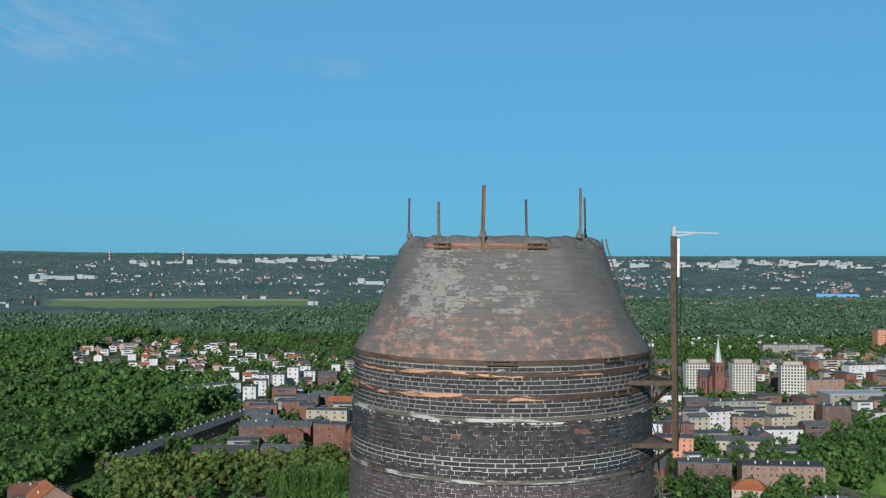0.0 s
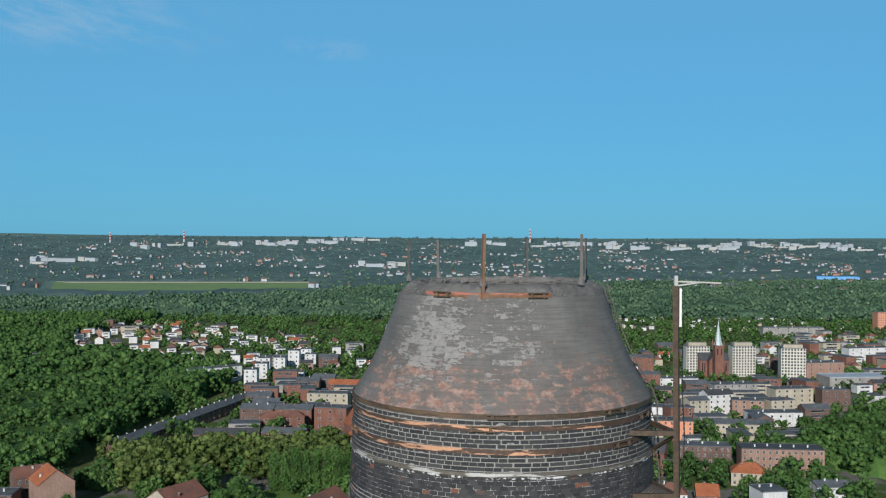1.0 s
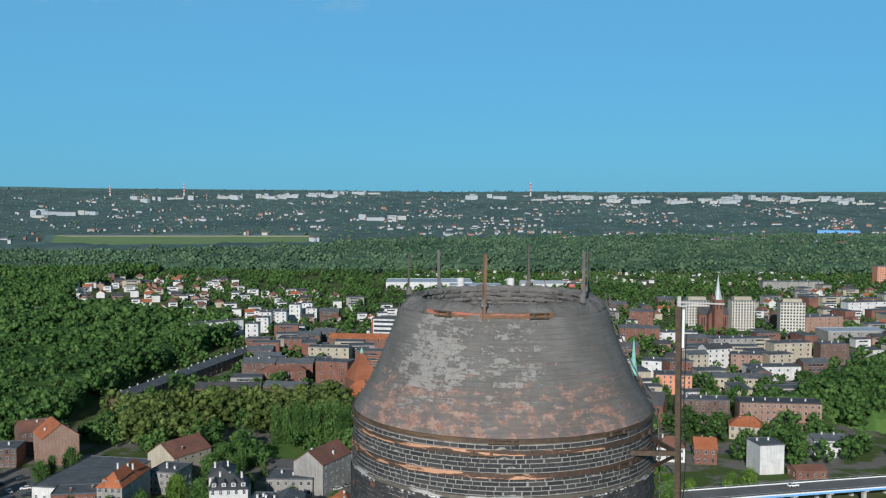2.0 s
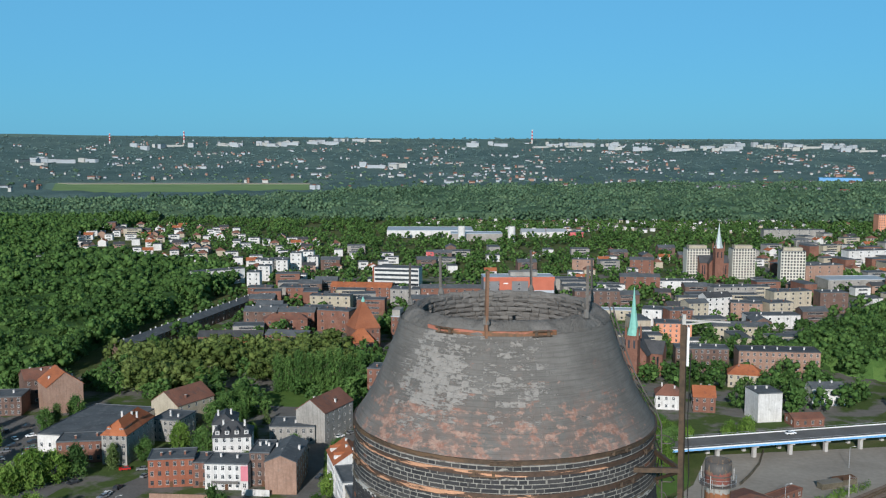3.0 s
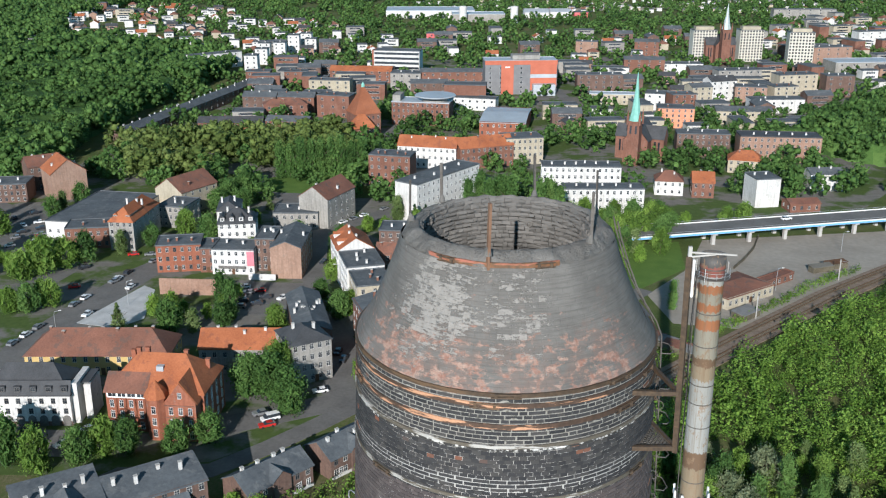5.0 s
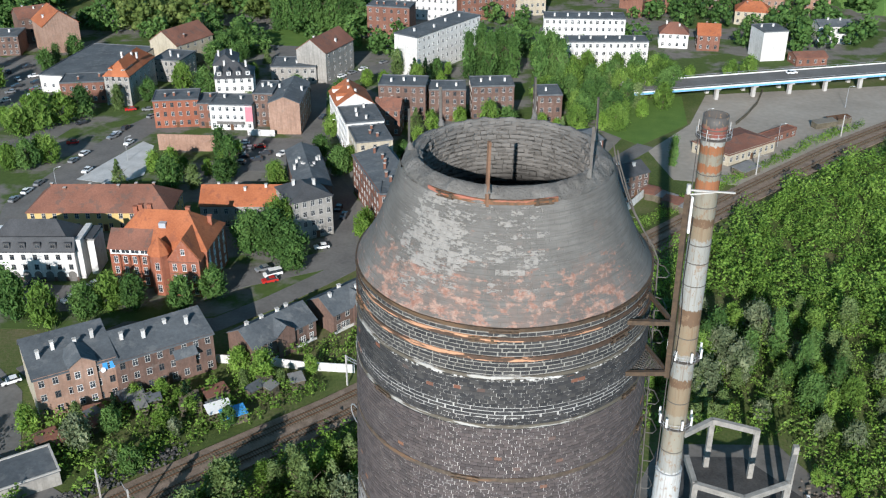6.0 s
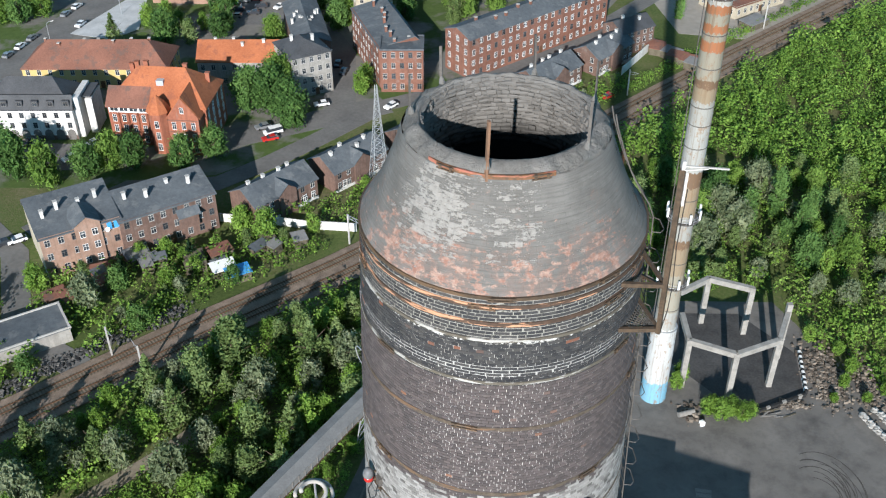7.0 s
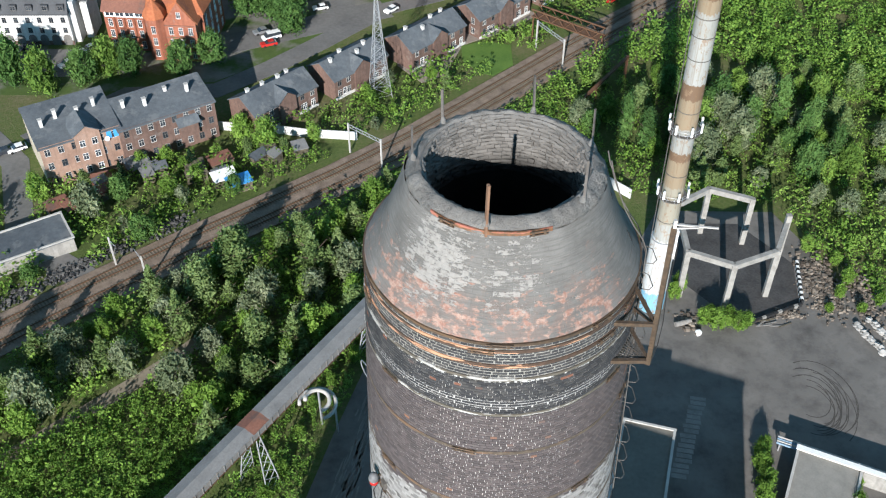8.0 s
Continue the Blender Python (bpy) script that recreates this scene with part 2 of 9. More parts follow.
FRAME_WHITE = simple("white_frame", (0.70, 0.70, 0.68), (0.85, 0.85, 0.84), 2.0, 0.6, bump=0)
CAR_WHITE = simple("white_car_paint", (0.75, 0.75, 0.75), (0.85, 0.85, 0.85), 1.0, 0.25, bump=0, spec=0.5)
CAR_DARK = simple("dark_car_paint", (0.02, 0.022, 0.028), (0.05, 0.055, 0.065), 1.0, 0.25, bump=0, spec=0.5)
CAR_RED = simple("red_car_paint", (0.42, 0.02, 0.02), (0.52, 0.035, 0.03), 1.0, 0.25, bump=0, spec=0.5)
CAR_GREY = simple("silver_car_paint", (0.30, 0.31, 0.33), (0.40, 0.41, 0.43), 1.0, 0.3, 0.5, bump=0, spec=0.5)
RUBBER = simple("rubber", (0.015, 0.015, 0.015), (0.03, 0.03, 0.03), 3.0, 0.8)


# ---- building blocks ----
def mesh_of(name, verts, faces, mats, idx=None, smooth=False):
    me = bpy.data.meshes.new(name)
    me.from_pydata(verts, [], faces)
    for m in (mats if isinstance(mats, (list, tuple)) else [mats]):
        me.materials.append(m)
    if idx is not None:
        me.polygons.foreach_set("material_index", idx)
    if smooth:
        me.polygons.foreach_set("use_smooth", [True] * len(faces))
    me.update()
    return me


class Shape:
    """Collects boxes, prisms and tubes into one mesh."""
    def __init__(self):
        self.v, self.f, self.i = [], [], []

    def add(self, verts, faces, mat=0):
        k = len(self.v)
        self.v += [tuple(p) for p in verts]
        self.f += [tuple(k + j for j in f) for f in faces]
        self.i += [mat] * len(faces)
        return self

    def box(self, x0, x1, y0, y1, z0, z1, mat=0):
        v = [(x0, y0, z0), (x1, y0, z0), (x1, y1, z0), (x0, y1, z0), (x0, y0, z1), (x1, y0, z1), (x1, y1, z1), (x0, y1, z1)]
        return self.add(v, [(0, 3, 2, 1), (4, 5, 6, 7), (0, 1, 5, 4), (1, 2, 6, 5), (2, 3, 7, 6), (3, 0, 4, 7)], mat)

    def beam(self, a, b, w, h=None, mat=0):
        """A square bar from a to b."""
        a, b = Vector(a), Vector(b)
        d = (b - a).normalized()
        s = d.cross(Vector((0, 0, 1)))
        s = s.normalized() if s.length > 1e-4 else Vector((1, 0, 0))
        u = s.cross(d)
        s, u = s * w / 2, u * (h or w) / 2
        v = [p + q for p in (a, b) for q in (-s - u, s - u, s + u, -s + u)]
        return self.add(v, [(0, 1, 2, 3), (7, 6, 5, 4), (0, 4, 5, 1), (1, 5, 6, 2), (2, 6, 7, 3), (3, 7, 4, 0)], mat)

    def tube(self, path, r, sides=8, mat=0, closed=False):
        path = [Vector(p) for p in path]
        rings, n = [], len(path)
        for i, p in enumerate(path):
            a, b = path[(i - 1) % n if closed else max(i - 1, 0)], path[(i + 1) % n if closed else min(i + 1, n - 1)]
            d = (b - a).normalized()
            s = d.cross(Vector((0.01, 0.02, 1))).normalized()
            u = s.cross(d)
            rad = r[i] if isinstance(r, (list, tuple)) else r
            rings.append([p + (s * math.cos(q) + u * math.sin(q)) * rad for q in (2 * math.pi * k / sides for k in range(sides))])
        v = [q for ring in rings for q in ring]
        f = []
        for i in range(n if closed else n - 1):
            j = (i + 1) % n
            f += [(i * sides + k, i * sides + (k + 1) % sides, j * sides + (k + 1) % sides, j * sides + k) for k in range(sides)]
        if not closed:
            f += [tuple(range(sides))[::-1], tuple((n - 1) * sides + k for k in range(sides))]
        return self.add(v, f, mat)

    def mesh(self, name, mats, smooth=False):
        return mesh_of(name, self.v, self.f, mats, self.i, smooth)


def part(name, shape, mats, parent, label="", at=None, smooth=False):
    """One mesh under a thing or a part. shape: a Shape, or a mesh that several parts share."""
    me = shape.mesh(name, mats, smooth) if isinstance(shape, Shape) else shape
    ob = new(name, me)
    ob.parent = parent
    if at is not None:
        ob.matrix_basis = at
    if label:
        ob["label"] = label
    return ob


def thing(name, at, label, category, group="", kind=""):
    ob = new(name)
    ob.empty_display_size = 0.5
    ob.matrix_basis = at
    return tagged(ob, label, category, group, kind)


def inside(px, py, poly):
    """Which of the points lie in the polygon."""
    r = np.zeros(len(px), bool)
    n = len(poly)
    for i in range(n):
        (x0, y0), (x1, y1) = poly[i], poly[(i + 1) % n]
        if y0 != y1:
            r ^= ((y0 > py) != (y1 > py)) & (px < (x1 - x0) * (py - y0) / (y1 - y0) + x0)
    return r


def sheet(name, poly, z, mat, label, category, thick=0.25, kind="structure"):
    """A flat slab over a polygon of the plan."""
    n = len(poly)
    v = [(x, y, z) for x, y in poly] + [(x, y, z - thick) for x, y in poly]
    f = [tuple(range(n)), tuple(range(2 * n - 1, n - 1, -1))] + [(i, i + n, (i + 1) % n + n, (i + 1) % n) for i in range(n)]
    area = sum(poly[i][0] * poly[(i + 1) % n][1] - poly[(i + 1) % n][0] * poly[i][1] for i in range(n))
    if area < 0:
        f = [q[::-1] for q in f]
    return tagged(new(name, mesh_of(name, v, f, mat)), label, category, "", kind)


def ribbon(name, pts, width, z, mat, label, category, thick=0.25):
    """A slab along a line of the plan."""
    left, right = [], []
    for i, (x, y) in enumerate(pts):
        a, b = pts[max(i - 1, 0)], pts[min(i + 1, len(pts) - 1)]
        d = Vector((b[0] - a[0], b[1] - a[1])).normalized() * width / 2
        left.append((x - d.y, y + d.x))
        right.append((x + d.y, y - d.x))
    return sheet(name, left + right[::-1], z, mat, label, category, thick)


# ---- ground ----
def rise(x, y):
    """Height of the land: flat, then climbing to the far ridge."""
    r = math.hypot(x, y)
    k = min(max((r - 2900) / 1950, 0), 1.25)
    return (104 - 0.0022 * x) * k ** 1.3 + (5 * noise.noise((x / 300, y / 300, 0)) * min(k * 3, 1) if k > 0 else 0)


def build_ground():
    rings = [0, 60, 200, 500, 1000, 2000, 2800, 2900, 3000, 3150, 3300, 3450, 3600, 3750, 3900, 4050, 4200, 4350, 4500, 4650, 4800, 5000, 6000]
    seg = 144
    v, f = [(0, 0, 0)], []
    for r in rings[1:]:
        for k in range(seg):
            a = 2 * math.pi * k / seg
            x, y = r * math.sin(a), r * math.cos(a)
            v.append((x, y, rise(x, y)))
    f += [(0, 1 + (k + 1) % seg, 1 + k) for k in range(seg)]
    for i in range(len(rings) - 2):
        p, q = 1 + i * seg, 1 + (i + 1) * seg
        f += [(p + k, p + (k + 1) % seg, q + (k + 1) % seg, q + k) for k in range(seg)]
    # rings from 2000 m outward take the haze-tinted ground colour
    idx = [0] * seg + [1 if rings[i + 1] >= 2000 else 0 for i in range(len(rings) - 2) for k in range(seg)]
    tagged(new("ground", mesh_of("ground", v, f, [GRASS, HAZY_GROUND], idx, smooth=True)), "grassy ground that climbs to a far wooded ridge", "ground", "", "structure")


build_ground()

# ---- trees ----
rng = np.random.default_rng(7)


def leaf_shell(seed, blobs, per, size, shape="round", core=False):
    """Vertices and quads of a crown, 1 high and about 1 wide, of leaf sprays set round many clumps."""
    r = np.random.default_rng(seed)
    v, f = [], []
    for b in range(blobs):
        h = (b + 0.5) / blobs
        if shape == "tall":
            rad, z, cr = 0.17 * (1 - abs(h - 0.45) * 1.2), h, 0.16
        elif shape == "cone":
            rad, z, cr = 0.26 * (1 - h), h, 0.16 * (1.15 - h)
        else:
            rad, z, cr = 0.36 * math.sqrt(max(1 - (2 * h - 0.9) ** 2, 0.05)), 0.12 + 0.76 * h, 0.20
        a = b * 2.399 + r.uniform(-0.5, 0.5)
        c = np.array([math.cos(a) * rad * r.uniform(0.55, 1.1), math.sin(a) * rad * r.uniform(0.55, 1.1), z])
        if core:
            q = cr * 0.72
            turn = np.linalg.qr(r.normal(size=(3, 3)))[0]
            for m in range(3):
                k, s, u = len(v), turn[m] * q, turn[(m + 1) % 3] * q
                v += [c - s, c - u * r.uniform(0.7, 1.1), c + s, c + u * r.uniform(0.7, 1.1)]
                f.append((k, k + 1, k + 2, k + 3))
        for _ in range(per):
            d = r.normal(size=3)
            d /= np.linalg.norm(d)
            p = c + d * cr * r.uniform(0.75, 1.15)
            n = d + r.normal(size=3) * 0.55
            n /= np.linalg.norm(n)
            s = np.cross(n, r.normal(size=3))
            s /= np.linalg.norm(s)
            u = np.cross(n, s)
            k, w = len(v), size * r.uniform(0.6, 1.3)
            v += [p - s * w, p - u * w * r.uniform(0.4, 0.9), p + s * w * r.uniform(0.7, 1.2), p + u * w * r.uniform(0.4, 0.9)]
            f.append((k, k + 1, k + 2, k + 3))
    return np.array(v), np.array(f)


def stuff(name, shells, xy, size, mat, label, category, z=None, spread=1.0):
    """Many crowns in one mesh: shell variants set at the points, each turned and scaled."""
    vs, fs, k = [], [], 0
    for s, (v, f) in enumerate(shells):
        pick = np.arange(len(xy)) % len(shells) == s
        if not pick.any():
            continue
        p, h = xy[pick], size[pick]
        a = rng.uniform(0, 6.28, len(p))
        wide = h * spread * rng.uniform(0.85, 1.25, len(p))
        c, n = np.cos(a), np.sin(a)
        x = (v[None, :, 0] * c[:, None] - v[None, :, 1] * n[:, None]) * wide[:, None] + p[:, 0, None]
        y = (v[None, :, 0] * n[:, None] + v[None, :, 1] * c[:, None]) * wide[:, None] + p[:, 1, None]
        base = 0 if z is None else z[pick][:, None]
        zz = v[None, :, 2] * h[:, None] + base
        vs.append(np.stack([x, y, zz], -1).reshape(-1, 3))
        fs.append((f[None] + (np.arange(len(p)) * len(v))[:, None, None]).reshape(-1, 4) + k)
        k += len(p) * len(v)
    vs, fs = np.concatenate(vs), np.concatenate(fs)
    me = bpy.data.meshes.new(name)
    me.vertices.add(len(vs))
    me.vertices.foreach_set("co", vs.ravel())
    me.loops.add(fs.size)
    me.loops.foreach_set("vertex_index", fs.ravel().astype(np.int32))
    me.polygons.add(len(fs))
    me.polygons.foreach_set("loop_start", np.arange(0, fs.size, 4, dtype=np.int32))
    me.polygons.foreach_set("use_smooth", np.ones(len(fs), bool))
    me.materials.append(mat)
    me.update(calc_edges=True)
    return tagged(new(name, me), label, category, "", "stuff")


def scatter(poly, step, jitter=0.45):
    """Points on a shaken grid inside a polygon."""
    xs, ys = [p[0] for p in poly], [p[1] for p in poly]
    gx, gy = np.meshgrid(np.arange(min(xs), max(xs), step), np.arange(min(ys), max(ys), step))
    gx, gy = gx.ravel() + rng.uniform(-jitter, jitter, gx.size) * step, gy.ravel() + rng.uniform(-jitter, jitter, gy.size) * step
    ok = inside(gx, gy, poly)
    return np.stack([gx[ok], gy[ok]], -1)


def clump_shell(seed, clumps, sprays, size, round_by=0.30):
    """A crown of lumpy leaf clumps with loose sprays round them, 1 high."""
    r = np.random.default_rng(seed)
    cube = np.array([(x, y, z) for z in (-1, 1) for x, y in ((-1, -1), (1, -1), (1, 1), (-1, 1))]) / 1.732
    sides = np.array([(0, 3, 2, 1), (4, 5, 6, 7), (0, 1, 5, 4), (1, 2, 6, 5), (2, 3, 7, 6), (3, 0, 4, 7)])
    v, f = [], []
    for b in range(clumps):
        h = (b + 0.5) / clumps
        rad, z, cr = 0.34 * math.sqrt(max(1 - (2 * h - 0.85) ** 2, 0.03)), 0.22 + 0.62 * h, round_by * r.uniform(0.72, 1.1)
        a = b * 2.399 + r.uniform(-0.5, 0.5)
        c = np.array([math.cos(a) * rad * r.uniform(0.7, 1.1), math.sin(a) * rad * r.uniform(0.7, 1.1), z])
        turn = np.linalg.qr(r.normal(size=(3, 3)))[0]
        if np.linalg.det(turn) < 0:
            turn[0] *= -1
        k = len(v)
        v += list(c + (cube * r.uniform(0.7, 1.1, (8, 1))) @ turn.T * cr * (0.82 if sprays > 4 else 1.0))
        f += (sides + k).tolist()
        for _ in range(sprays):
            d = r.normal(size=3)
            d /= np.linalg.norm(d)
            p = c + d * cr * r.uniform(0.72, 1.16)
            n = d + r.normal(size=3) * 0.5
            n /= np.linalg.norm(n)
            s = np.cross(n, r.normal(size=3))
            s /= np.linalg.norm(s)
            u = np.cross(n, s)
            k, w = len(v), size * r.uniform(0.6, 1.3)
            v += [p - s * w, p - u * w * 0.7, p + s * w, p + u * w * 0.7]
            f.append((k, k + 1, k + 2, k + 3))
    return np.array(v), np.array(f)


def canopy(name, poly, step, low, high, mat, label, category="forest", holes=()):
    """The closed, lumpy roof of leaves between the crowns of a wood."""
    xs, ys = [p[0] for p in poly], [p[1] for p in poly]
    gx, gy = np.meshgrid(np.arange(min(xs), max(xs) + step, step), np.arange(min(ys), max(ys) + step, step))
    n, m = gx.shape
    x = gx.ravel() + rng.uniform(-0.3, 0.3, gx.size) * step
    y = gy.ravel() + rng.uniform(-0.3, 0.3, gy.size) * step
    ok = inside(x, y, poly) & (np.abs(x) < 0.53 * y + 40)
    for q in holes:
        ok &= ~inside(x, y, q)
    if step < 20:
        ok &= clear(np.stack([x, y], -1), 4.0)
    z = np.array([low + (high - low) * (0.5 + 0.6 * noise.noise((a / step / 2.6, b / step / 2.6, 1.7))) + rise(a, b) for a, b in zip(x, y)]) + rng.uniform(-0.5, 0.5, x.size) * (high - low) * 0.5
    quads = [(i * m + j, i * m + j + 1, (i + 1) * m + j + 1, (i + 1) * m + j) for i in range(n - 1) for j in range(m - 1)]
    quads = [q for q in quads if all(ok[k] for k in q)]
    count = np.bincount(np.array(quads).ravel(), minlength=x.size)
    for k in np.nonzero((count > 0) & (count < 4))[0]:
        z[k] = rise(x[k], y[k]) - 0.5           # the rim comes down to the ground
    used = sorted({k for q in quads for k in q})
    at = {k: i for i, k in enumerate(used)}
    me = mesh_of(name, [(x[k], y[k], z[k]) for k in used], [tuple(at[k] for k in q) for q in quads], mat, smooth=True)
    return tagged(new(name, me), label, category, "", "stuff")


def in_view(p):
    """Keeps what lies within the wedge of country ahead, with a margin."""
    return p[np.abs(p[:, 0]) < 0.53 * p[:, 1] + 40]


SHELL_WOOD = [clump_shell(200 + i, 14, 16, 0.040, 0.18) for i in range(6)]
SHELL_GROVE = [clump_shell(210 + i, 8, 5, 0.062, 0.24) for i in range(6)]
SHELL_MID = [leaf_shell(20 + i, 9, 8, 0.075, core=True) for i in range(5)]
SHELL_LIGHT = [leaf_shell(90 + i, 7, 8, 0.085) for i in range(5)]
SHELL_BRAMBLE = [leaf_shell(95 + i, 7, 14, 0.072) for i in range(5)]
SHELL_FINE = [leaf_shell(80 + i, 14, 13, 0.050, "tall" if i == 2 else "round") for i in range(3)]
SHELL_RIDGE = [clump_shell(60 + i, 3, 0, 0.14, 0.36) for i in range(5)]
SHELL_FAR = [clump_shell(40 + i, 5, 0, 0.11, 0.225) for i in range(5)]

# ---- the brick stack ----
AX, AY = 1.235, 15.2
stack = thing("chimney_stack", pose(AX, AY, 0), "tall round dark brick chimney with a cement-coated cone and rusty hoops", "chimney")


def around(phi, r, z):
    """A place on the stack: phi in degrees from the front, clockwise from above being negative x."""
    return Vector((r * math.sin(radians(phi)), -r * math.cos(radians(phi)), z))


def shaft_radius(z):
    return float(np.interp(z, [0, 60, 116, 118.3, 120.0, 121.62], [4.6, 3.5, 2.48, 2.43, 2.375, 2.305]))


def stack_brick(name, tones, flecks=0.0, by="island"):
    n = Nodes(name, 0.85, 0, 0.25)
    r = n.island() if by == "island" else n.random()
    c = n.ramp(r, tones)
    w = n.world_pos()
    c = n.mix(n.ramp(n.noise(9, 4, 0.55, w), [(0.40, 0.0), (0.80, 0.22)]), c, (0.10, 0.095, 0.09))
    c = n.mix(n.ramp(n.noise(2.3, 7, 0.7, w), [(0.60, 0.0), (0.78, 0.14 + flecks)]), c, (0.32, 0.30, 0.28))
    n.bump(n.noise(45, 4, 0.55, w), 0.5, 0.008)
    return n.done(c)


DARK_TONES = [(0.0, (0.030, 0.031, 0.034)), (0.5, (0.044, 0.044, 0.047)), (0.985, (0.066, 0.063, 0.062)), (0.995, (0.20, 0.085, 0.055))]
BROWN_TONES = [(0.0, (0.068, 0.057, 0.058)), (0.5, (0.090, 0.075, 0.075)), (0.993, (0.116, 0.096, 0.093)), (0.9985, (0.26, 0.12, 0.07))]
BRICK_DARK = stack_brick("engobed_dark_brick", DARK_TONES)
BRICK_DARK_ONE = stack_brick("engobed_dark_brick_single", DARK_TONES, 0.0, "object")
BRICK_BROWN = stack_brick("weathered_brown_brick", BROWN_TONES, 0.05)
BRICK_PALE = stack_brick("limed_brick", [(0.0, (0.10, 0.094, 0.09)), (0.2, (0.20, 0.19, 0.182)), (1.0, (0.36, 0.347, 0.333))], 0.2)


def mortar(name, soot, pale, lo, hi):
    """Lime joints, in places black with soot."""
    n = Nodes(name, 0.95, 0, 0.1)
    f = n.math("ADD", n.math("MULTIPLY", n.noise(14, 3), 0.68), n.math("MULTIPLY", n.noise(1.7, 4), 0.32))
    n.bump(n.noise(60, 3), 0.5, 0.006)
    return n.done(n.mix(n.ramp(f, [(lo, 0.0), (hi, 1.0)]), soot, n.mix(n.noise(30, 2), pale, tuple(1.35 * q for q in pale))))


MORTAR = mortar("pale_mortar", (0.12, 0.113, 0.10), (0.25, 0.24, 0.215), 0.36, 0.46)
MORTAR_WHITE = mortar("white_mortar", (0.16, 0.152, 0.143), (0.36, 0.35, 0.335), 0.36, 0.46)
MORTAR_SOOT = mortar("black_mortar", (0.075, 0.073, 0.071), (0.34, 0.33, 0.31), 0.50, 0.55)
MORTAR_DARK = mortar("sooty_mortar", (0.034, 0.031, 0.030), (0.50, 0.48, 0.46), 0.47, 0.53)


def hoop_material(name, dark, light, bright, flake_side=1.0):
    n = Nodes(name, 0.65, 0.25, 0.4)
    f = n.noise(1.0, 6, 0.62, n.mapped((1.7, 1.7, 14.0)))
    # fresh flakes on the weather side, dull scale round the rest
    f = n.math("SUBTRACT", f, n.math("MULTIPLY", n.ramp(n.math("ADD", n.math("MULTIPLY", n.axis(n.pos, 0), 0.2), 0.5), [(0.10, 0.03), (0.22, 0.0), (0.50, 0.02), (0.66, 0.10), (1.0, 0.16)]), flake_side))
    c = n.mix(n.ramp(n.noise(14, 4), [(0.35, 0.0), (0.7, 1.0)]), dark, light)
    c = n.mix(n.ramp(f, [(0.50, 0.0), (0.54, 1.0)]), c, n.mix(n.math("MULTIPLY", n.noise(40, 3), 0.5), bright, dark))
    n.bump(n.noise(60, 3), 0.4, 0.004)
    return n.done(c)


HOOP_BROWN = hoop_material("rusted_hoop", (0.070, 0.050, 0.036), (0.125, 0.084, 0.054), (0.18, 0.112, 0.066))
HOOP_DARK = hoop_material("old_dark_hoop", (0.085, 0.066, 0.052), (0.160, 0.125, 0.096), (0.24, 0.14, 0.085))
IRON = simple("dull_iron", (0.075, 0.066, 0.060), (0.17, 0.155, 0.14), 5.0, 0.7, 0.2)
HOOP_ORANGE = hoop_material("flaking_hoop", (0.075, 0.050, 0.038), (0.125, 0.078, 0.056), (0.80, 0.43, 0.26))
HOOP_LIMED = hoop_material("limed_hoop", (0.13, 0.112, 0.09), (0.17, 0.15, 0.12), (0.62, 0.60, 0.57), 0.6)
HOOP_RED = hoop_material("red_leaded_hoop", (0.13, 0.085, 0.055), (0.30, 0.13, 0.06), (0.55, 0.20, 0.14), 0.0)


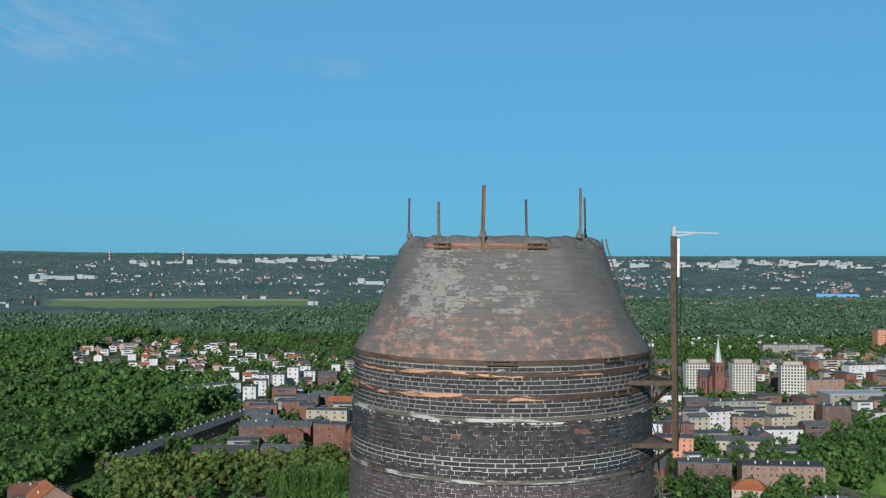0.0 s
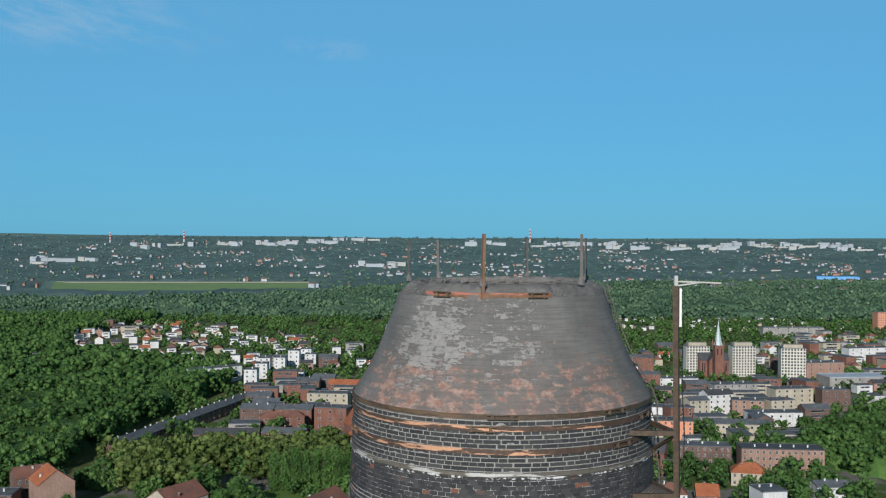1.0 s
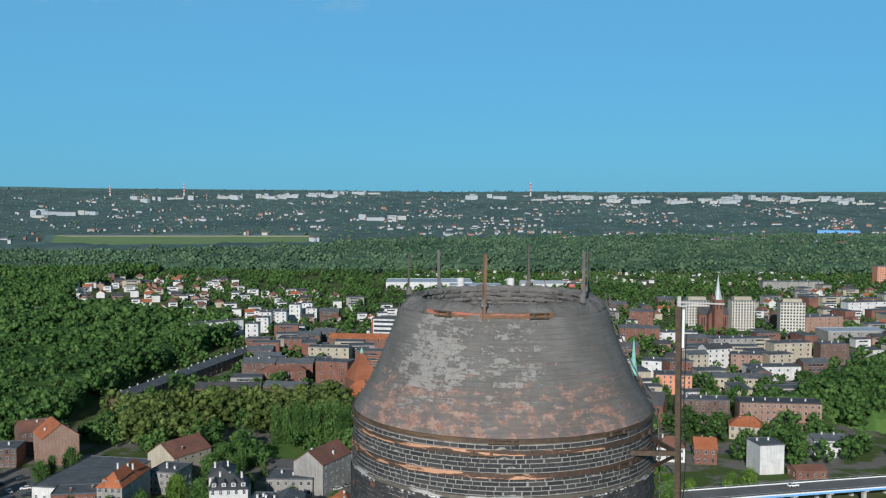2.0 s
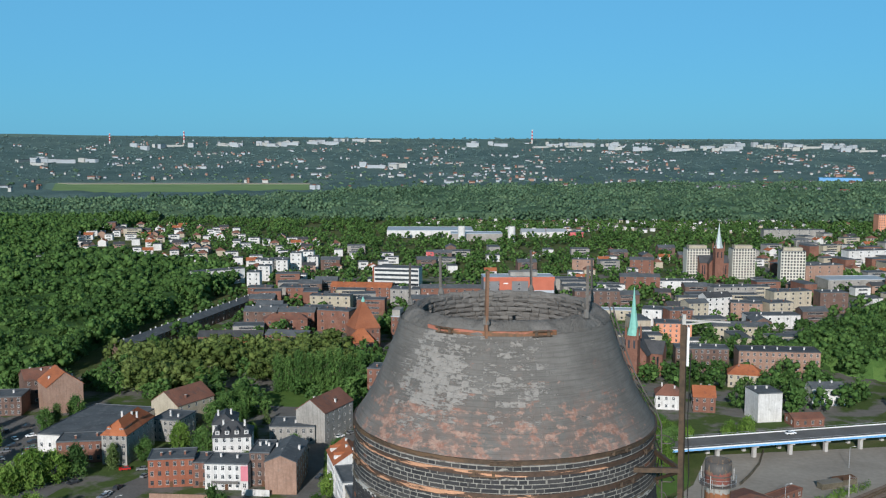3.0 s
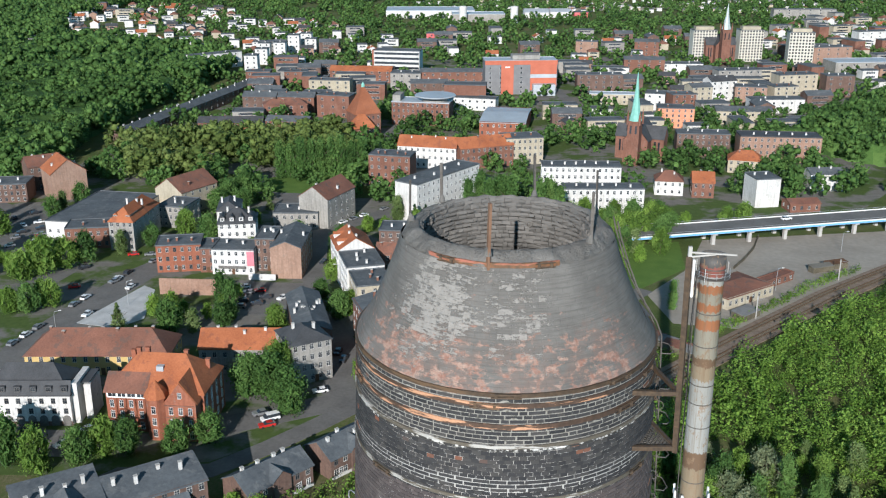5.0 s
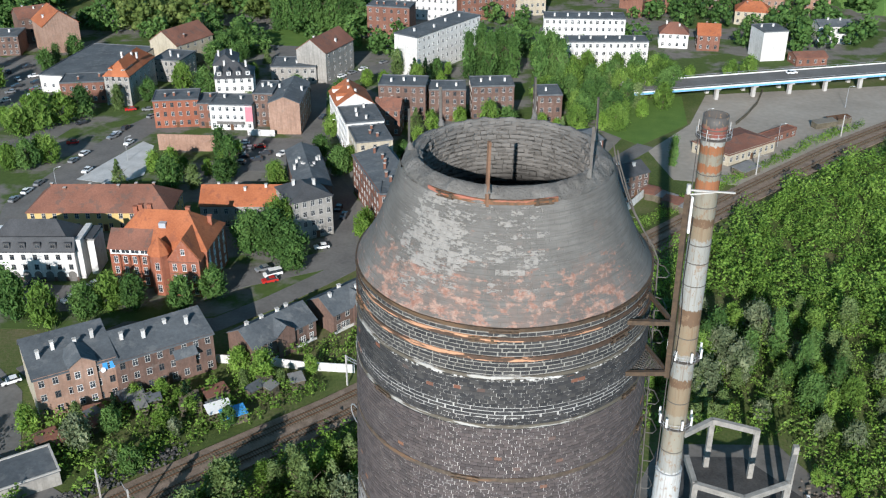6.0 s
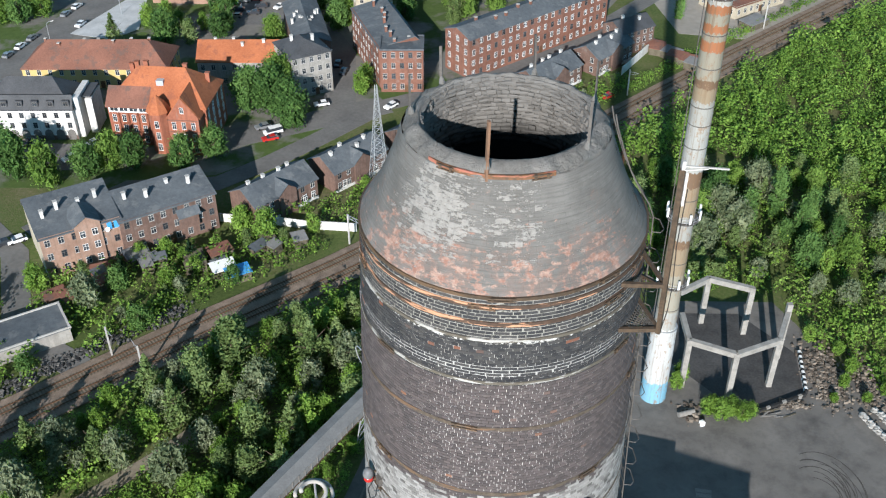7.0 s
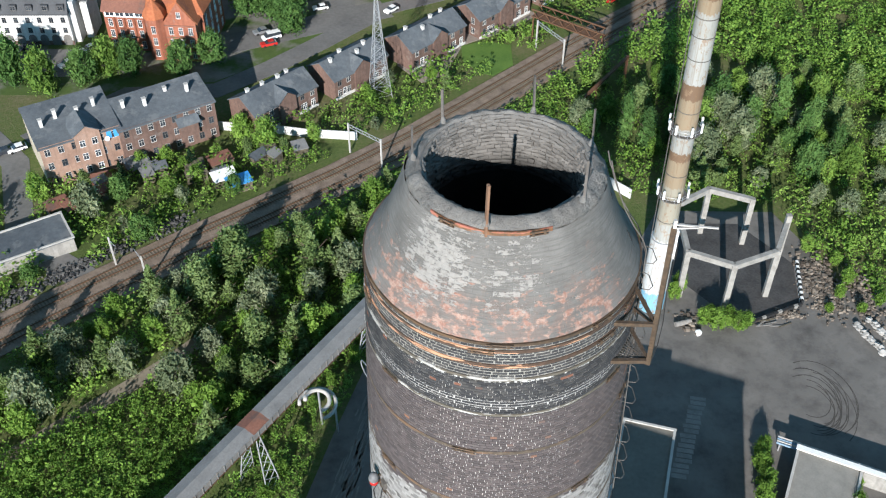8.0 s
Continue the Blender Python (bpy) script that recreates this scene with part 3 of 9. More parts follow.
def cement_cone_material():
    n = Nodes("peeling_cement_coat", 0.85, 0, 0.25)
    x, y, z = (n.axis(n.pos, i) for i in range(3))
    ang = n.math("MULTIPLY", n.math("ARCTAN2", x, n.math("MULTIPLY", y, -1.0)), 2.0)
    comb = n.add("ShaderNodeCombineXYZ")
    n.put(comb.inputs[0], ang)
    n.put(comb.inputs[1], z)
    br = n.add("ShaderNodeTexBrick")
    n.put(br.inputs["Vector"], comb.outputs[0])
    for k, v in (("Scale", 1.0), ("Brick Width", 0.21), ("Row Height", 0.078), ("Mortar Size", 0.007), ("Mortar Smooth", 0.4)):
        br.inputs[k].default_value = v
    br.inputs["Color1"].default_value, br.inputs["Color2"].default_value, br.inputs["Mortar"].default_value = (0, 0, 0, 1), (1, 1, 1, 1), (0.45, 0.45, 0.45, 1)
    piece = n.axis(br.outputs["Color"], 0)
    # the same joints again as steps, so that the coat breaks off brick by brick
    course = n.math("FLOOR", n.math("DIVIDE", z, 0.078))
    shift = n.math("MULTIPLY", n.math("MODULO", course, 2.0), 0.105)
    brick = n.math("FLOOR", n.math("DIVIDE", n.math("ADD", ang, shift), 0.21))
    cell = n.add("ShaderNodeCombineXYZ")
    n.put(cell.inputs[0], n.math("MULTIPLY", brick, 0.21))
    n.put(cell.inputs[1], n.math("MULTIPLY", course, 0.078))
    stepped = n.noise(5.5, 5, 0.72, cell.outputs[0])
    flake = n.noise(1.0, 10, 0.76, n.mapped((9.0, 30.0, 1.0), comb.outputs[0]))
    ragged = n.math("ADD", n.math("ADD", n.math("MULTIPLY", flake, 0.55), n.math("MULTIPLY", stepped, 0.45)), n.math("MULTIPLY", piece, 0.05))
    cement = n.mix(n.ramp(n.noise(1.6, 6, 0.6), [(0.32, 0.0), (0.68, 1.0)]), (0.118, 0.112, 0.104), (0.178, 0.170, 0.159))
    cement = n.mix(n.ramp(n.noise(7.0, 6, 0.7), [(0.5, 0.0), (0.8, 0.5)]), cement, (0.215, 0.206, 0.194))
    # the trowelled coat lies in thin level streaks
    cement = n.mix(n.ramp(n.noise(1.0, 6, 0.65, n.mapped((1.6, 34.0, 1.0), comb.outputs[0])), [(0.36, 0.5), (0.55, 0.0)]), cement, (0.088, 0.083, 0.077))
    # pale lime shows where the coat has come off the upper left, bare brick lower down
    up = n.ramp(n.math("MULTIPLY", n.math("ADD", z, -121.6), 0.6), [(0.0, -0.0), (0.28, 0.55), (0.55, 1.0), (0.97, 0.8)])
    side = n.ramp(n.math("ADD", n.math("MULTIPLY", ang, 0.16), 0.5), [(0.10, 0.0), (0.22, 0.7), (0.29, 1.0), (0.36, 1.0), (0.41, 0.45), (0.46, 0.7), (0.56, 0.6), (0.63, 0.0)])
    pale = n.math("ADD", ragged, n.math("MULTIPLY", n.math("MULTIPLY", up, side), 0.17))
    low = n.ramp(n.math("MULTIPLY", n.math("ADD", z, -121.6), 0.6), [(0.0, 1.0), (0.33, 0.9), (0.60, 0.2), (0.8, 0.0)])
    side2 = n.ramp(n.math("ADD", n.math("MULTIPLY", ang, 0.16), 0.5), [(0.08, 0.5), (0.20, 1.0), (0.38, 1.0), (0.47, 0.7), (0.54, 0.95), (0.58, 0.7), (0.74, 1.05), (0.84, 0.3), (0.95, 0.0)])
    bare = n.math("ADD", n.math("ADD", n.math("MULTIPLY", n.noise(3.4, 10, 0.70, n.mapped((1.0, 1.0, 1.0), None)), 1.0), n.math("MULTIPLY", piece, 0.05)), n.math("MULTIPLY", n.math("MULTIPLY", low, side2), 0.20))
    pink = n.mix(n.ramp(n.noise(13, 5, 0.65), [(0.38, 0.0), (0.64, 1.0)]), (0.27, 0.125, 0.090), (0.43, 0.295, 0.235))
    c = n.mix(n.ramp(bare, [(0.62, 0.0), (0.76, 0.45)]), cement, n.mix(n.noise(9, 4), (0.15, 0.105, 0.09), (0.21, 0.145, 0.12)))
    fleck = n.math("ADD", n.math("MULTIPLY", n.noise(1.0, 9, 0.72, n.mapped((4.2, 7.5, 1.0), comb.outputs[0])), 0.9), n.math("MULTIPLY", n.math("MULTIPLY", low, side2), 0.145))
    c = n.mix(n.ramp(fleck, [(0.565, 0.0), (0.63, 0.78)]), c, pink)
    lime = n.mix(n.noise(16, 4), (0.185, 0.173, 0.158), (0.37, 0.352, 0.328))
    c = n.mix(n.ramp(pale, [(0.636, 0.0), (0.652, 0.86)]), c, lime)
    c = n.mix(n.math("MULTIPLY", br.outputs["Fac"], n.ramp(n.noise(2.0, 3), [(0.48, 0.0), (0.70, 0.22)])), c, (0.085, 0.082, 0.080))
    hgt = n.math("ADD", n.math("MULTIPLY", br.outputs["Fac"], -0.22), n.math("ADD", n.math("MULTIPLY", n.noise(22, 5), 0.5), n.math("MULTIPLY", n.ramp(pale, [(0.630, 1.0), (0.655, 0.4)]), 0.6)))
    n.bump(hgt, 0.75, 0.012)
    return n.done(c)


CEMENT = cement_cone_material()


def rim_material():
    n = Nodes("lumpy_cement", 0.9, 0, 0.2)
    c = n.mix(n.ramp(n.noise(3, 6), [(0.3, 0.0), (0.7, 1.0)]), (0.135, 0.129, 0.120), (0.225, 0.215, 0.200))
    n.bump(n.noise(14, 8, 0.72), 1.0, 0.05)
    return n.done(c)


RIM_CEMENT = rim_material()


# near-black colour of the flue: soot plus painted shade
FLUE_SOOT_SHADE = simple("flue_soot_shade", (0.006, 0.006, 0.006), (0.018, 0.0175, 0.017), 2.0, 0.95)


def lathe(rings, seg=96, wobble=0.0, seed=0.0, closed=False):
    """A turned surface; wobble: unevenness in metres."""
    s, v = Shape(), []
    for r, z in rings:
        for k in range(seg):
            a = 2 * math.pi * k / seg
            w = wobble * noise.noise((5 * math.sin(a) + seed, 5 * math.cos(a), 3.5 * z)) + 0.6 * wobble * noise.noise((14 * math.sin(a), 14 * math.cos(a) + seed, 8 * z)) if wobble else 0
            v.append(((r + w) * math.sin(a), -(r + w) * math.cos(a), z + (0.8 * w if wobble > 0.012 else 0)))
    m = len(rings)
    f = [(i * seg + k, i * seg + (k + 1) % seg, (i + 1) % m * seg + (k + 1) % seg, (i + 1) % m * seg + k) for i in range(m if closed else m - 1) for k in range(seg)]
    return s.add(v, f)


part("lower_shaft", lathe([(4.6, 0), (3.5, 60), (2.70, 105), (2.50, 114.6)]), stack_brick("far_shaft_brick", BROWN_TONES, 0.3), stack, smooth=True)
for zs, set_back, m in (((114.5, 116, 117.56), 0.010, MORTAR_SOOT), ((117.56, 118.3, 120.19), 0.009, MORTAR_DARK), ((120.19, 120.41), 0.006, MORTAR_WHITE), ((120.41, 120.82), 0.009, MORTAR_SOOT), ((120.82, 121.2, 121.64), 0.006, MORTAR)):
    part("mortar_core", lathe([(shaft_radius(z) - set_back, z) for z in zs], 240), m, stack, smooth=True)
part("cone", lathe([(2.20, 121.58), (2.325, 121.62), (2.318, 121.66), (2.27, 121.75), (2.18, 121.88), (2.09, 122.03), (2.01, 122.18), (1.93, 122.35), (1.86, 122.52),
                    (1.785, 122.70), (1.72, 122.88), (1.665, 123.04), (1.625, 123.17), (1.60, 123.22)], 192, 0.010), CEMENT, stack, "peeling grey cement coat over pink brick", smooth=True)
part("rim", lathe([(1.56, 123.17), (1.60, 123.22), (1.565, 123.275), (1.52, 123.325), (1.47, 123.36), (1.42, 123.385), (1.365, 123.40), (1.348, 123.395), (1.330, 123.36), (1.318, 123.2)], 240, 0.034, 4.0), RIM_CEMENT, stack, "lumpy grey cement rim", smooth=True)
part("flue_core", lathe([(1.338, 123.36), (1.338, 121.5), (1.345, 118), (1.5, 104), (1.5, 103.9), (0.01, 103.9)], 96), FLUE_SOOT_SHADE, stack, "sooty flue", smooth=True)


def inner_lining():
    """Rough bricks of the flue, each pushed in or out."""
    s, r = Shape(), random.Random(3)
    z, row = 123.36, 0
    # courses stop about where shade begins; the near-black core stands in below
    while z > 122.2:
        h = r.uniform(0.070, 0.085)
        a = r.uniform(0, 0.2)
        end = a + 2 * math.pi - 0.05
        while a < end:
            w = r.uniform(0.07, 0.18) / 1.3
            d0, d1 = r.uniform(0.0, 0.050), r.uniform(0.0, 0.050)
            g0 = 0.002
            pts = []
            for aa, dd in ((a + g0, d0), (a + w - g0, d1)):
                for zz, k in ((z - h + 0.008, 0.5), (z - h * 0.45, 1.25), (z - 0.006, 0.7)):
                    rr = 1.324 - dd * k - 0.008
                    pts.append((rr * math.sin(aa), -rr * math.cos(aa), zz + r.uniform(-0.016, 0.016)))
            back = [(1.334 * math.sin(aa), -1.334 * math.cos(aa), zz) for aa in (a + g0, a + w - g0) for zz in (z - h + 0.004, z - 0.003)]
            v = pts + back
            s.add(v, [(1, 0, 3, 4), (2, 1, 4, 5), (2, 5, 9, 7), (0, 6, 8, 3), (0, 1, 2, 7, 6), (3, 8, 9, 5, 4)])
            a += w
        z -= h
        row += 1
    return s


def flue_brick():
    """Grey lining brick that darkens down the flue: soot, with the shade painted in."""
    n = Nodes("flue_brick", 0.95, 0, 0.15)
    c = n.mix(n.mix(0.5, n.island(), n.noise(3.0, 4)), (0.125, 0.118, 0.109), (0.195, 0.186, 0.174))
    # soot and painted shade: blackens with depth below 122.75 m, ragged edge
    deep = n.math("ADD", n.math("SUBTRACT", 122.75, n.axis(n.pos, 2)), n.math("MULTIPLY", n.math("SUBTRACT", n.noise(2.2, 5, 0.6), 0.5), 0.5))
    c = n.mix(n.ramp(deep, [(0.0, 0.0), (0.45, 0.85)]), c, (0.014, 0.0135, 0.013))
    n.bump(n.noise(42, 4), 0.8, 0.02)
    return n.done(c)


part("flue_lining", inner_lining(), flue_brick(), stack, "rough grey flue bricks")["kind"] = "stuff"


def wedge(s, a0, a1, z0, z1, r_in, r_out, chip):
    """One brick of a round course, with worn front edges."""
    e, t = chip / r_out, chip
    v = [(r * math.sin(a), -r * math.cos(a), z) for r, k in ((r_in, 0), (r_out - chip * 0.6, 0), (r_out, 1)) for a, z in
         ((a0 + k * e, z0 + k * t), (a1 - k * e, z0 + k * t), (a1 - k * e, z1 - k * t), (a0 + k * e, z1 - k * t))]
    return s.add(v, [(0, 1, 5, 4), (1, 2, 6, 5), (2, 3, 7, 6), (3, 0, 4, 7), (4, 5, 9, 8), (5, 6, 10, 9), (6, 7, 11, 10), (7, 4, 8, 11), (8, 9, 10, 11)])


def brick_courses():
    r = random.Random(11)
    bands = {"dark": Shape(), "brown": Shape(), "pale": Shape()}
    singles = []
    pitch, z, row = 0.0615, 121.60, 0
    while z > 114.6:
        rad = shaft_radius(z)
        bold = 120.20 < z < 120.41 or z > 120.86
        a, k = math.pi + (0.024 if row % 2 else 0.0) + r.uniform(-0.005, 0.005), 0
        while a < 3 * math.pi - 0.03:
            heads = r.random() < 0.62
            w = (0.247 if bold and (not heads or z < 120.44) else 0.247 if abs(math.degrees(a) - 360) > 100 else 0.118) * (r.uniform(0.92, 1.08) if bold else r.uniform(0.985, 1.015))
            gap = 0.0082 if bold else 0.0045
            a1 = min(a + w / rad, 3 * math.pi)
            out = rad + r.uniform(-0.0018, 0.0018)
            phi = math.degrees(a) - 360
            hz = pitch - 2 * (0.0058 if bold else 0.0033)
            if 120.20 < z < 121.62 and bold and -27 < phi < 30 and len(singles) < 296:
                singles.append((heads and z > 120.44, (a + a1) / 2, z - pitch / 2, out))
            else:
                limed = 117.5 + 0.3 * noise.noise((4 * math.sin(a), 4 * math.cos(a), 2.2 * z)) + r.uniform(-0.12, 0.12)
                band = "dark" if z > 120.05 else "brown" if z > limed else "pale"
                side = gap if bold else 0.0042
                wedge(bands[band], a + side / rad, a1 - side / rad, z - pitch + (pitch - hz) / 2, z - (pitch - hz) / 2, out - 0.03, out, 0.0025)
            a = a1
            k += 1
        z -= pitch
        row += 1
    for key, mat, label in (("dark", BRICK_DARK, "dark glazed bricks with pale joints"), ("brown", BRICK_BROWN, "sooty brown bricks"), ("pale", BRICK_PALE, "lime-stained bricks")):
        part("brickwork", bands[key], mat, stack, label)["kind"] = "stuff"
    shared = {}
    for heads in (True, False):
        w = 0.108 if heads else 0.230
        s = Shape()
        wedge(s, -w / 2 / 2.33, w / 2 / 2.33, -0.0249, 0.0249, 2.30, 2.33, 0.0025)
        shared[heads] = s.mesh("brick", BRICK_DARK_ONE)
    for heads, a, z, out in singles:
        k = out - 2.33
        part("brick", shared[heads], None, stack, at=pose(k * math.sin(a), -k * math.cos(a), z, 0, 0, math.degrees(a)))


def hoop(z, h, r, mat, label, buckles=(), sag=0.0, seed=0.0, arc=None):
    """A steel band round the stack with screw clamps."""
    s, seg, v = Shape(), 160, []
    for k in range(seg):
        a = 2 * math.pi * k / seg if arc is None else radians(arc[0] + (arc[1] - arc[0]) * k / (seg - 1))
        dz = sag * noise.noise((2 * math.sin(a) + seed, 2 * math.cos(a), seed)) + 0.006 * noise.noise((9 * math.sin(a), 9 * math.cos(a), seed))
        dr = 0.010 * noise.noise((6 * math.sin(a), 6 * math.cos(a) + seed, z))
        for rr, zz in ((r - 0.02, z), (r + 0.010 + dr, z), (r + 0.010 + dr, z + h), (r - 0.02, z + h)):
            v.append((rr * math.sin(a), -rr * math.cos(a), zz + dz))
    s.add(v, [(4 * k + i, 4 * ((k + 1) % seg) + i, 4 * ((k + 1) % seg) + (i + 1) % 4, 4 * k + (i + 1) % 4) for k in range(seg if arc is None else seg - 1) for i in range(4)])
    band = part("hoop", s, mat, stack, label)
    for phi in buckles:
        c = Shape()
        for off in (-3.2, 3.2):
            p = around(phi + off, r + 0.035, z + h / 2)
            c.beam(p - Vector((0, 0, h * 0.6)), p + Vector((0, 0, h * 0.6)), 0.04, 0.03)
        for dz in (-h * 0.45, h * 0.45):
            c.tube([around(phi - 5, r + 0.045, z + h / 2 + dz), around(phi + 5, r + 0.045, z + h / 2 + dz)], 0.011, 6)
        part("clamp", c, HOOP_BROWN, band, "rusty screw clamp")
    return band


hoop(121.635, 0.055, 2.325, HOOP_BROWN, "brown rusted steel hoop", (-2, 40))
hoop(121.465, 0.068, 2.315, HOOP_ORANGE, "hoop flaking to orange rust", (-9, 60), 0.012, 2.0)
hoop(121.15, 0.072, 2.33, HOOP_ORANGE, "hoop flaking to orange rust", (44, -70), 0.012, 5.0)
hoop(120.862, 0.05, 2.345, HOOP_LIMED, "lime-streaked steel hoop", (74,), 0.008, 7.0)
hoop(120.03, 0.055, 2.372, HOOP_LIMED, "lime-streaked steel hoop", (52, -50), 0.010, 9.0)
part("lime_ledge", lathe([(2.33, 120.822), (2.348, 120.826), (2.351, 120.840), (2.34, 120.852)], 192, 0.010, 3.0), mortar("lime_crust", (0.055, 0.053, 0.050), (0.52, 0.51, 0.49), 0.50, 0.56), stack, "crumbling pale lime ledge")
hoop(119.06, 0.070, 2.400, HOOP_DARK, "thin rusted hoop", (-14, 66), 0.010, 12.0)
hoop(117.57, 0.080, 2.440, HOOP_DARK, "thin rusted hoop", (38, -52), 0.015, 15.0)
hoop(116.45, 0.05, 2.466, HOOP_DARK, "thin rusted hoop", (10, -60), 0.015, 18.0)
hoop(123.215, 0.070, 1.596, HOOP_RED, "rim hoop with red lead primer", (16, -34), 0.008, 21.0, (-46, 24))


ROD_RUST = simple("orange_brown_rust", (0.15, 0.085, 0.055), (0.29, 0.165, 0.105), 3.0, 0.8, 0.1)


def rods():
    for phi, r, top, w, mat in ((-12, 1.60, 124.12, 0.062, "F"), (-91, 1.47, 124.02, 0.030, ""), (-136, 1.46, 124.02, 0.045, ""), (160, 1.46, 124.08, 0.052, ""),
                                (49, 1.50, 124.12, 0.042, ""), (108, 1.46, 124.06, 0.034, "")):
        s = Shape()
        a, b = around(phi, r, 123.18 if mat else 123.36), around(phi + 0.6, r - 0.01, top)
        s.beam(a, b, w, w * 0.6)
        lump = [around(phi, r - 0.02, 123.38), around(phi, r - 0.015, 123.44), around(phi, r - 0.01, 123.50)]
        s.tube(lump, [0.055, 0.045, w * 0.4], 9, 1)
        part("lightning_rod", s, [ROD_RUST if mat else IRON, RIM_CEMENT], stack, "upright rusty steel bar set in cement")


rods()


def ladder():
    """Iron ladder with a cage up the side, leaning in along the cone."""
    path = [(114.6, 2.68), (121.5, 2.46), (121.75, 2.36), (122.03, 2.18), (122.35, 2.01), (122.70, 1.87), (123.17, 1.71), (123.38, 1.66)]
    rr = lambda z: float(np.interp(z, [p[0] for p in path], [p[1] for p in path]))
    for off in (-4.5, 4.5):
        part("ladder_rail", Shape().tube([around(96 + off, r, z) for z, r in path], 0.012, 6), IRON, stack, "rusty ladder rail")
    z = 114.7
    while z < 123.3:
        part("rung", Shape().tube([around(91.5, rr(z), z), around(100.5, rr(z), z)], 0.010, 5), IRON, stack)
        z += 0.32
    z = 115.0
    while z < 121.3:
        r = rr(z)
        part("cage_hoop", Shape().tube([around(91.5, r, z), around(91, r + 0.14, z), around(93, r + 0.22, z), around(99, r + 0.22, z), around(101, r + 0.14, z), around(100.5, r, z)], 0.009, 5), IRON, stack)
        part("standoff", Shape().tube([around(96, r - 0.30, z), around(96, r, z)], 0.010, 5), IRON, stack)
        z += 0.62
    cable = [around(82 + 3 * math.sin(k * 1.3), rr(z) - 0.12 + 0.05 * math.sin(k * 2.1), z) for k, z in enumerate(np.arange(114.6, 123.5, 0.3))]
    part("cable", Shape().tube(cable, 0.009, 5), RUBBER, stack, "loose black cable")
    z = 114.9
    while z < 120.6:
        part("step_iron", Shape().tube([around(85, 2.42, z), around(85, 2.50, z + 0.01), around(85, 2.52, z + 0.07), around(85, 2.49, z + 0.14), around(85, 2.41, z + 0.15)], 0.007, 6), IRON, stack, "bent iron step")
        z += 0.42


ladder()


def mast_and_brackets():
    m = thing("mast", pose(AX, AY, 0), "rusty box-section mast held off the chimney by brackets", "mast")
    top, foot = Vector((3.62 - AX, 13.62 - AY, 123.40)), Vector((3.68 - AX, 13.74 - AY, 120.33))
    part("pole", Shape().beam(foot, top, 0.075, 0.075), HOOP_BROWN, m, "brown rusted pole")
    part("white_box", Shape().box(top.x + 0.045, top.x + 0.075, top.y - 0.04, top.y + 0.02, 122.82, 123.36), FRAME_WHITE, m, "narrow white painted box")
    part("arm", Shape().beam(top + Vector((-0.03, 0, 0.06)), top + Vector((0.62, -0.05, 0.04)), 0.028, 0.02).beam(top + Vector((0.0, 0, 0)), top + Vector((0, 0, 0.14)), 0.05, 0.05)
         .beam(top + Vector((0.02, -0.02, 0.0)), top + Vector((0.33, -0.06, 0.05)), 0.02, 0.02), CONCRETE, m, "pale angle-iron arm")
    for z, mesh in ((121.30, False), (120.40, True)):
        root_a, root_b = around(50, 2.30, z), around(74, 2.30, z)
        tip = foot.lerp(top, (z - foot.z) / (top.z - foot.z))
        s = Shape().beam(root_a, tip, 0.06, 0.07).beam(root_b, tip, 0.05, 0.06).beam(root_a, root_b, 0.05, 0.05)
        s.beam(tip - Vector((0, 0, 0.02)), root_b - Vector((0, 0, 0.45)), 0.04, 0.04)
        br = part("bracket", s, HOOP_BROWN, m, "rusty triangular bracket")
        if mesh:
            g = Shape()
            for k in range(1, 12):
                f = k / 12
                g.beam(root_a.lerp(tip, f), root_b.lerp(tip, f), 0.012, 0.012)
                g.beam(root_a.lerp(root_b, f), tip.lerp(root_a.lerp(root_b, f), 0.12), 0.012, 0.012)
            part("grating", g, IRON, br, "expanded metal grating")
    wire = [tip + Vector((0.02, 0, -0.1)), tip + Vector((0.09, 0, 0.4)), tip + Vector((0.10, 0, 0.9)), tip + Vector((0.06, 0, 1.6)), tip + Vector((0.08, 0, 2.6))]
    part("cable", Shape().tube(wire, 0.008, 5), RUBBER, m)


mast_and_brackets()


LAMP_GREY = simple("grey_lamp_cap", (0.10, 0.10, 0.105), (0.20, 0.20, 0.205), 3.0, 0.5)


def warning_lamp(phi, z):
    p = around(phi, 2.62, z)
    lamp = thing("obstruction_lamp", pose(AX + p.x, AY + p.y, p.z, 0, 0, phi), "grey obstruction lamp with a red lens on an iron bracket", "lamp", "obstruction lamps")
    part("housing", Shape().tube([(0, 0, 0), (0, 0, 0.04), (0, 0, 0.12), (0, 0, 0.17), (0, 0, 0.19)], [0.095, 0.105, 0.09, 0.06, 0.025], 16), LAMP_GREY, lamp, smooth=True)
    part("lens", Shape().tube([(0, 0, -0.11), (0, 0, -0.09), (0, 0, 0.0)], [0.06, 0.088, 0.092], 16), CAR_RED, lamp, "red glass lens", smooth=True)
    part("arm", Shape().beam((0, 0, -0.10), (0, 0.26, -0.16), 0.06, 0.04).beam((0, 0.02, 0.05), (0, 0.24, 0.05), 0.03, 0.03), HOOP_DARK, lamp)
    part("junction_box", Shape().box(0.10, 0.24, 0.10, 0.22, -0.12, 0.06), IRON, lamp, "small dark junction box")
    cable = [(0.17, 0.1, -0.12), (0.24, 0.02, -0.32), (0.12, -0.04, -0.48), (-0.06, 0.0, -0.42), (-0.04, 0.12, -0.20), (0, 0.16, -0.12)]
    part("cable", Shape().tube(cable, 0.012, 6), RUBBER, lamp, "loose black cable")
    return lamp


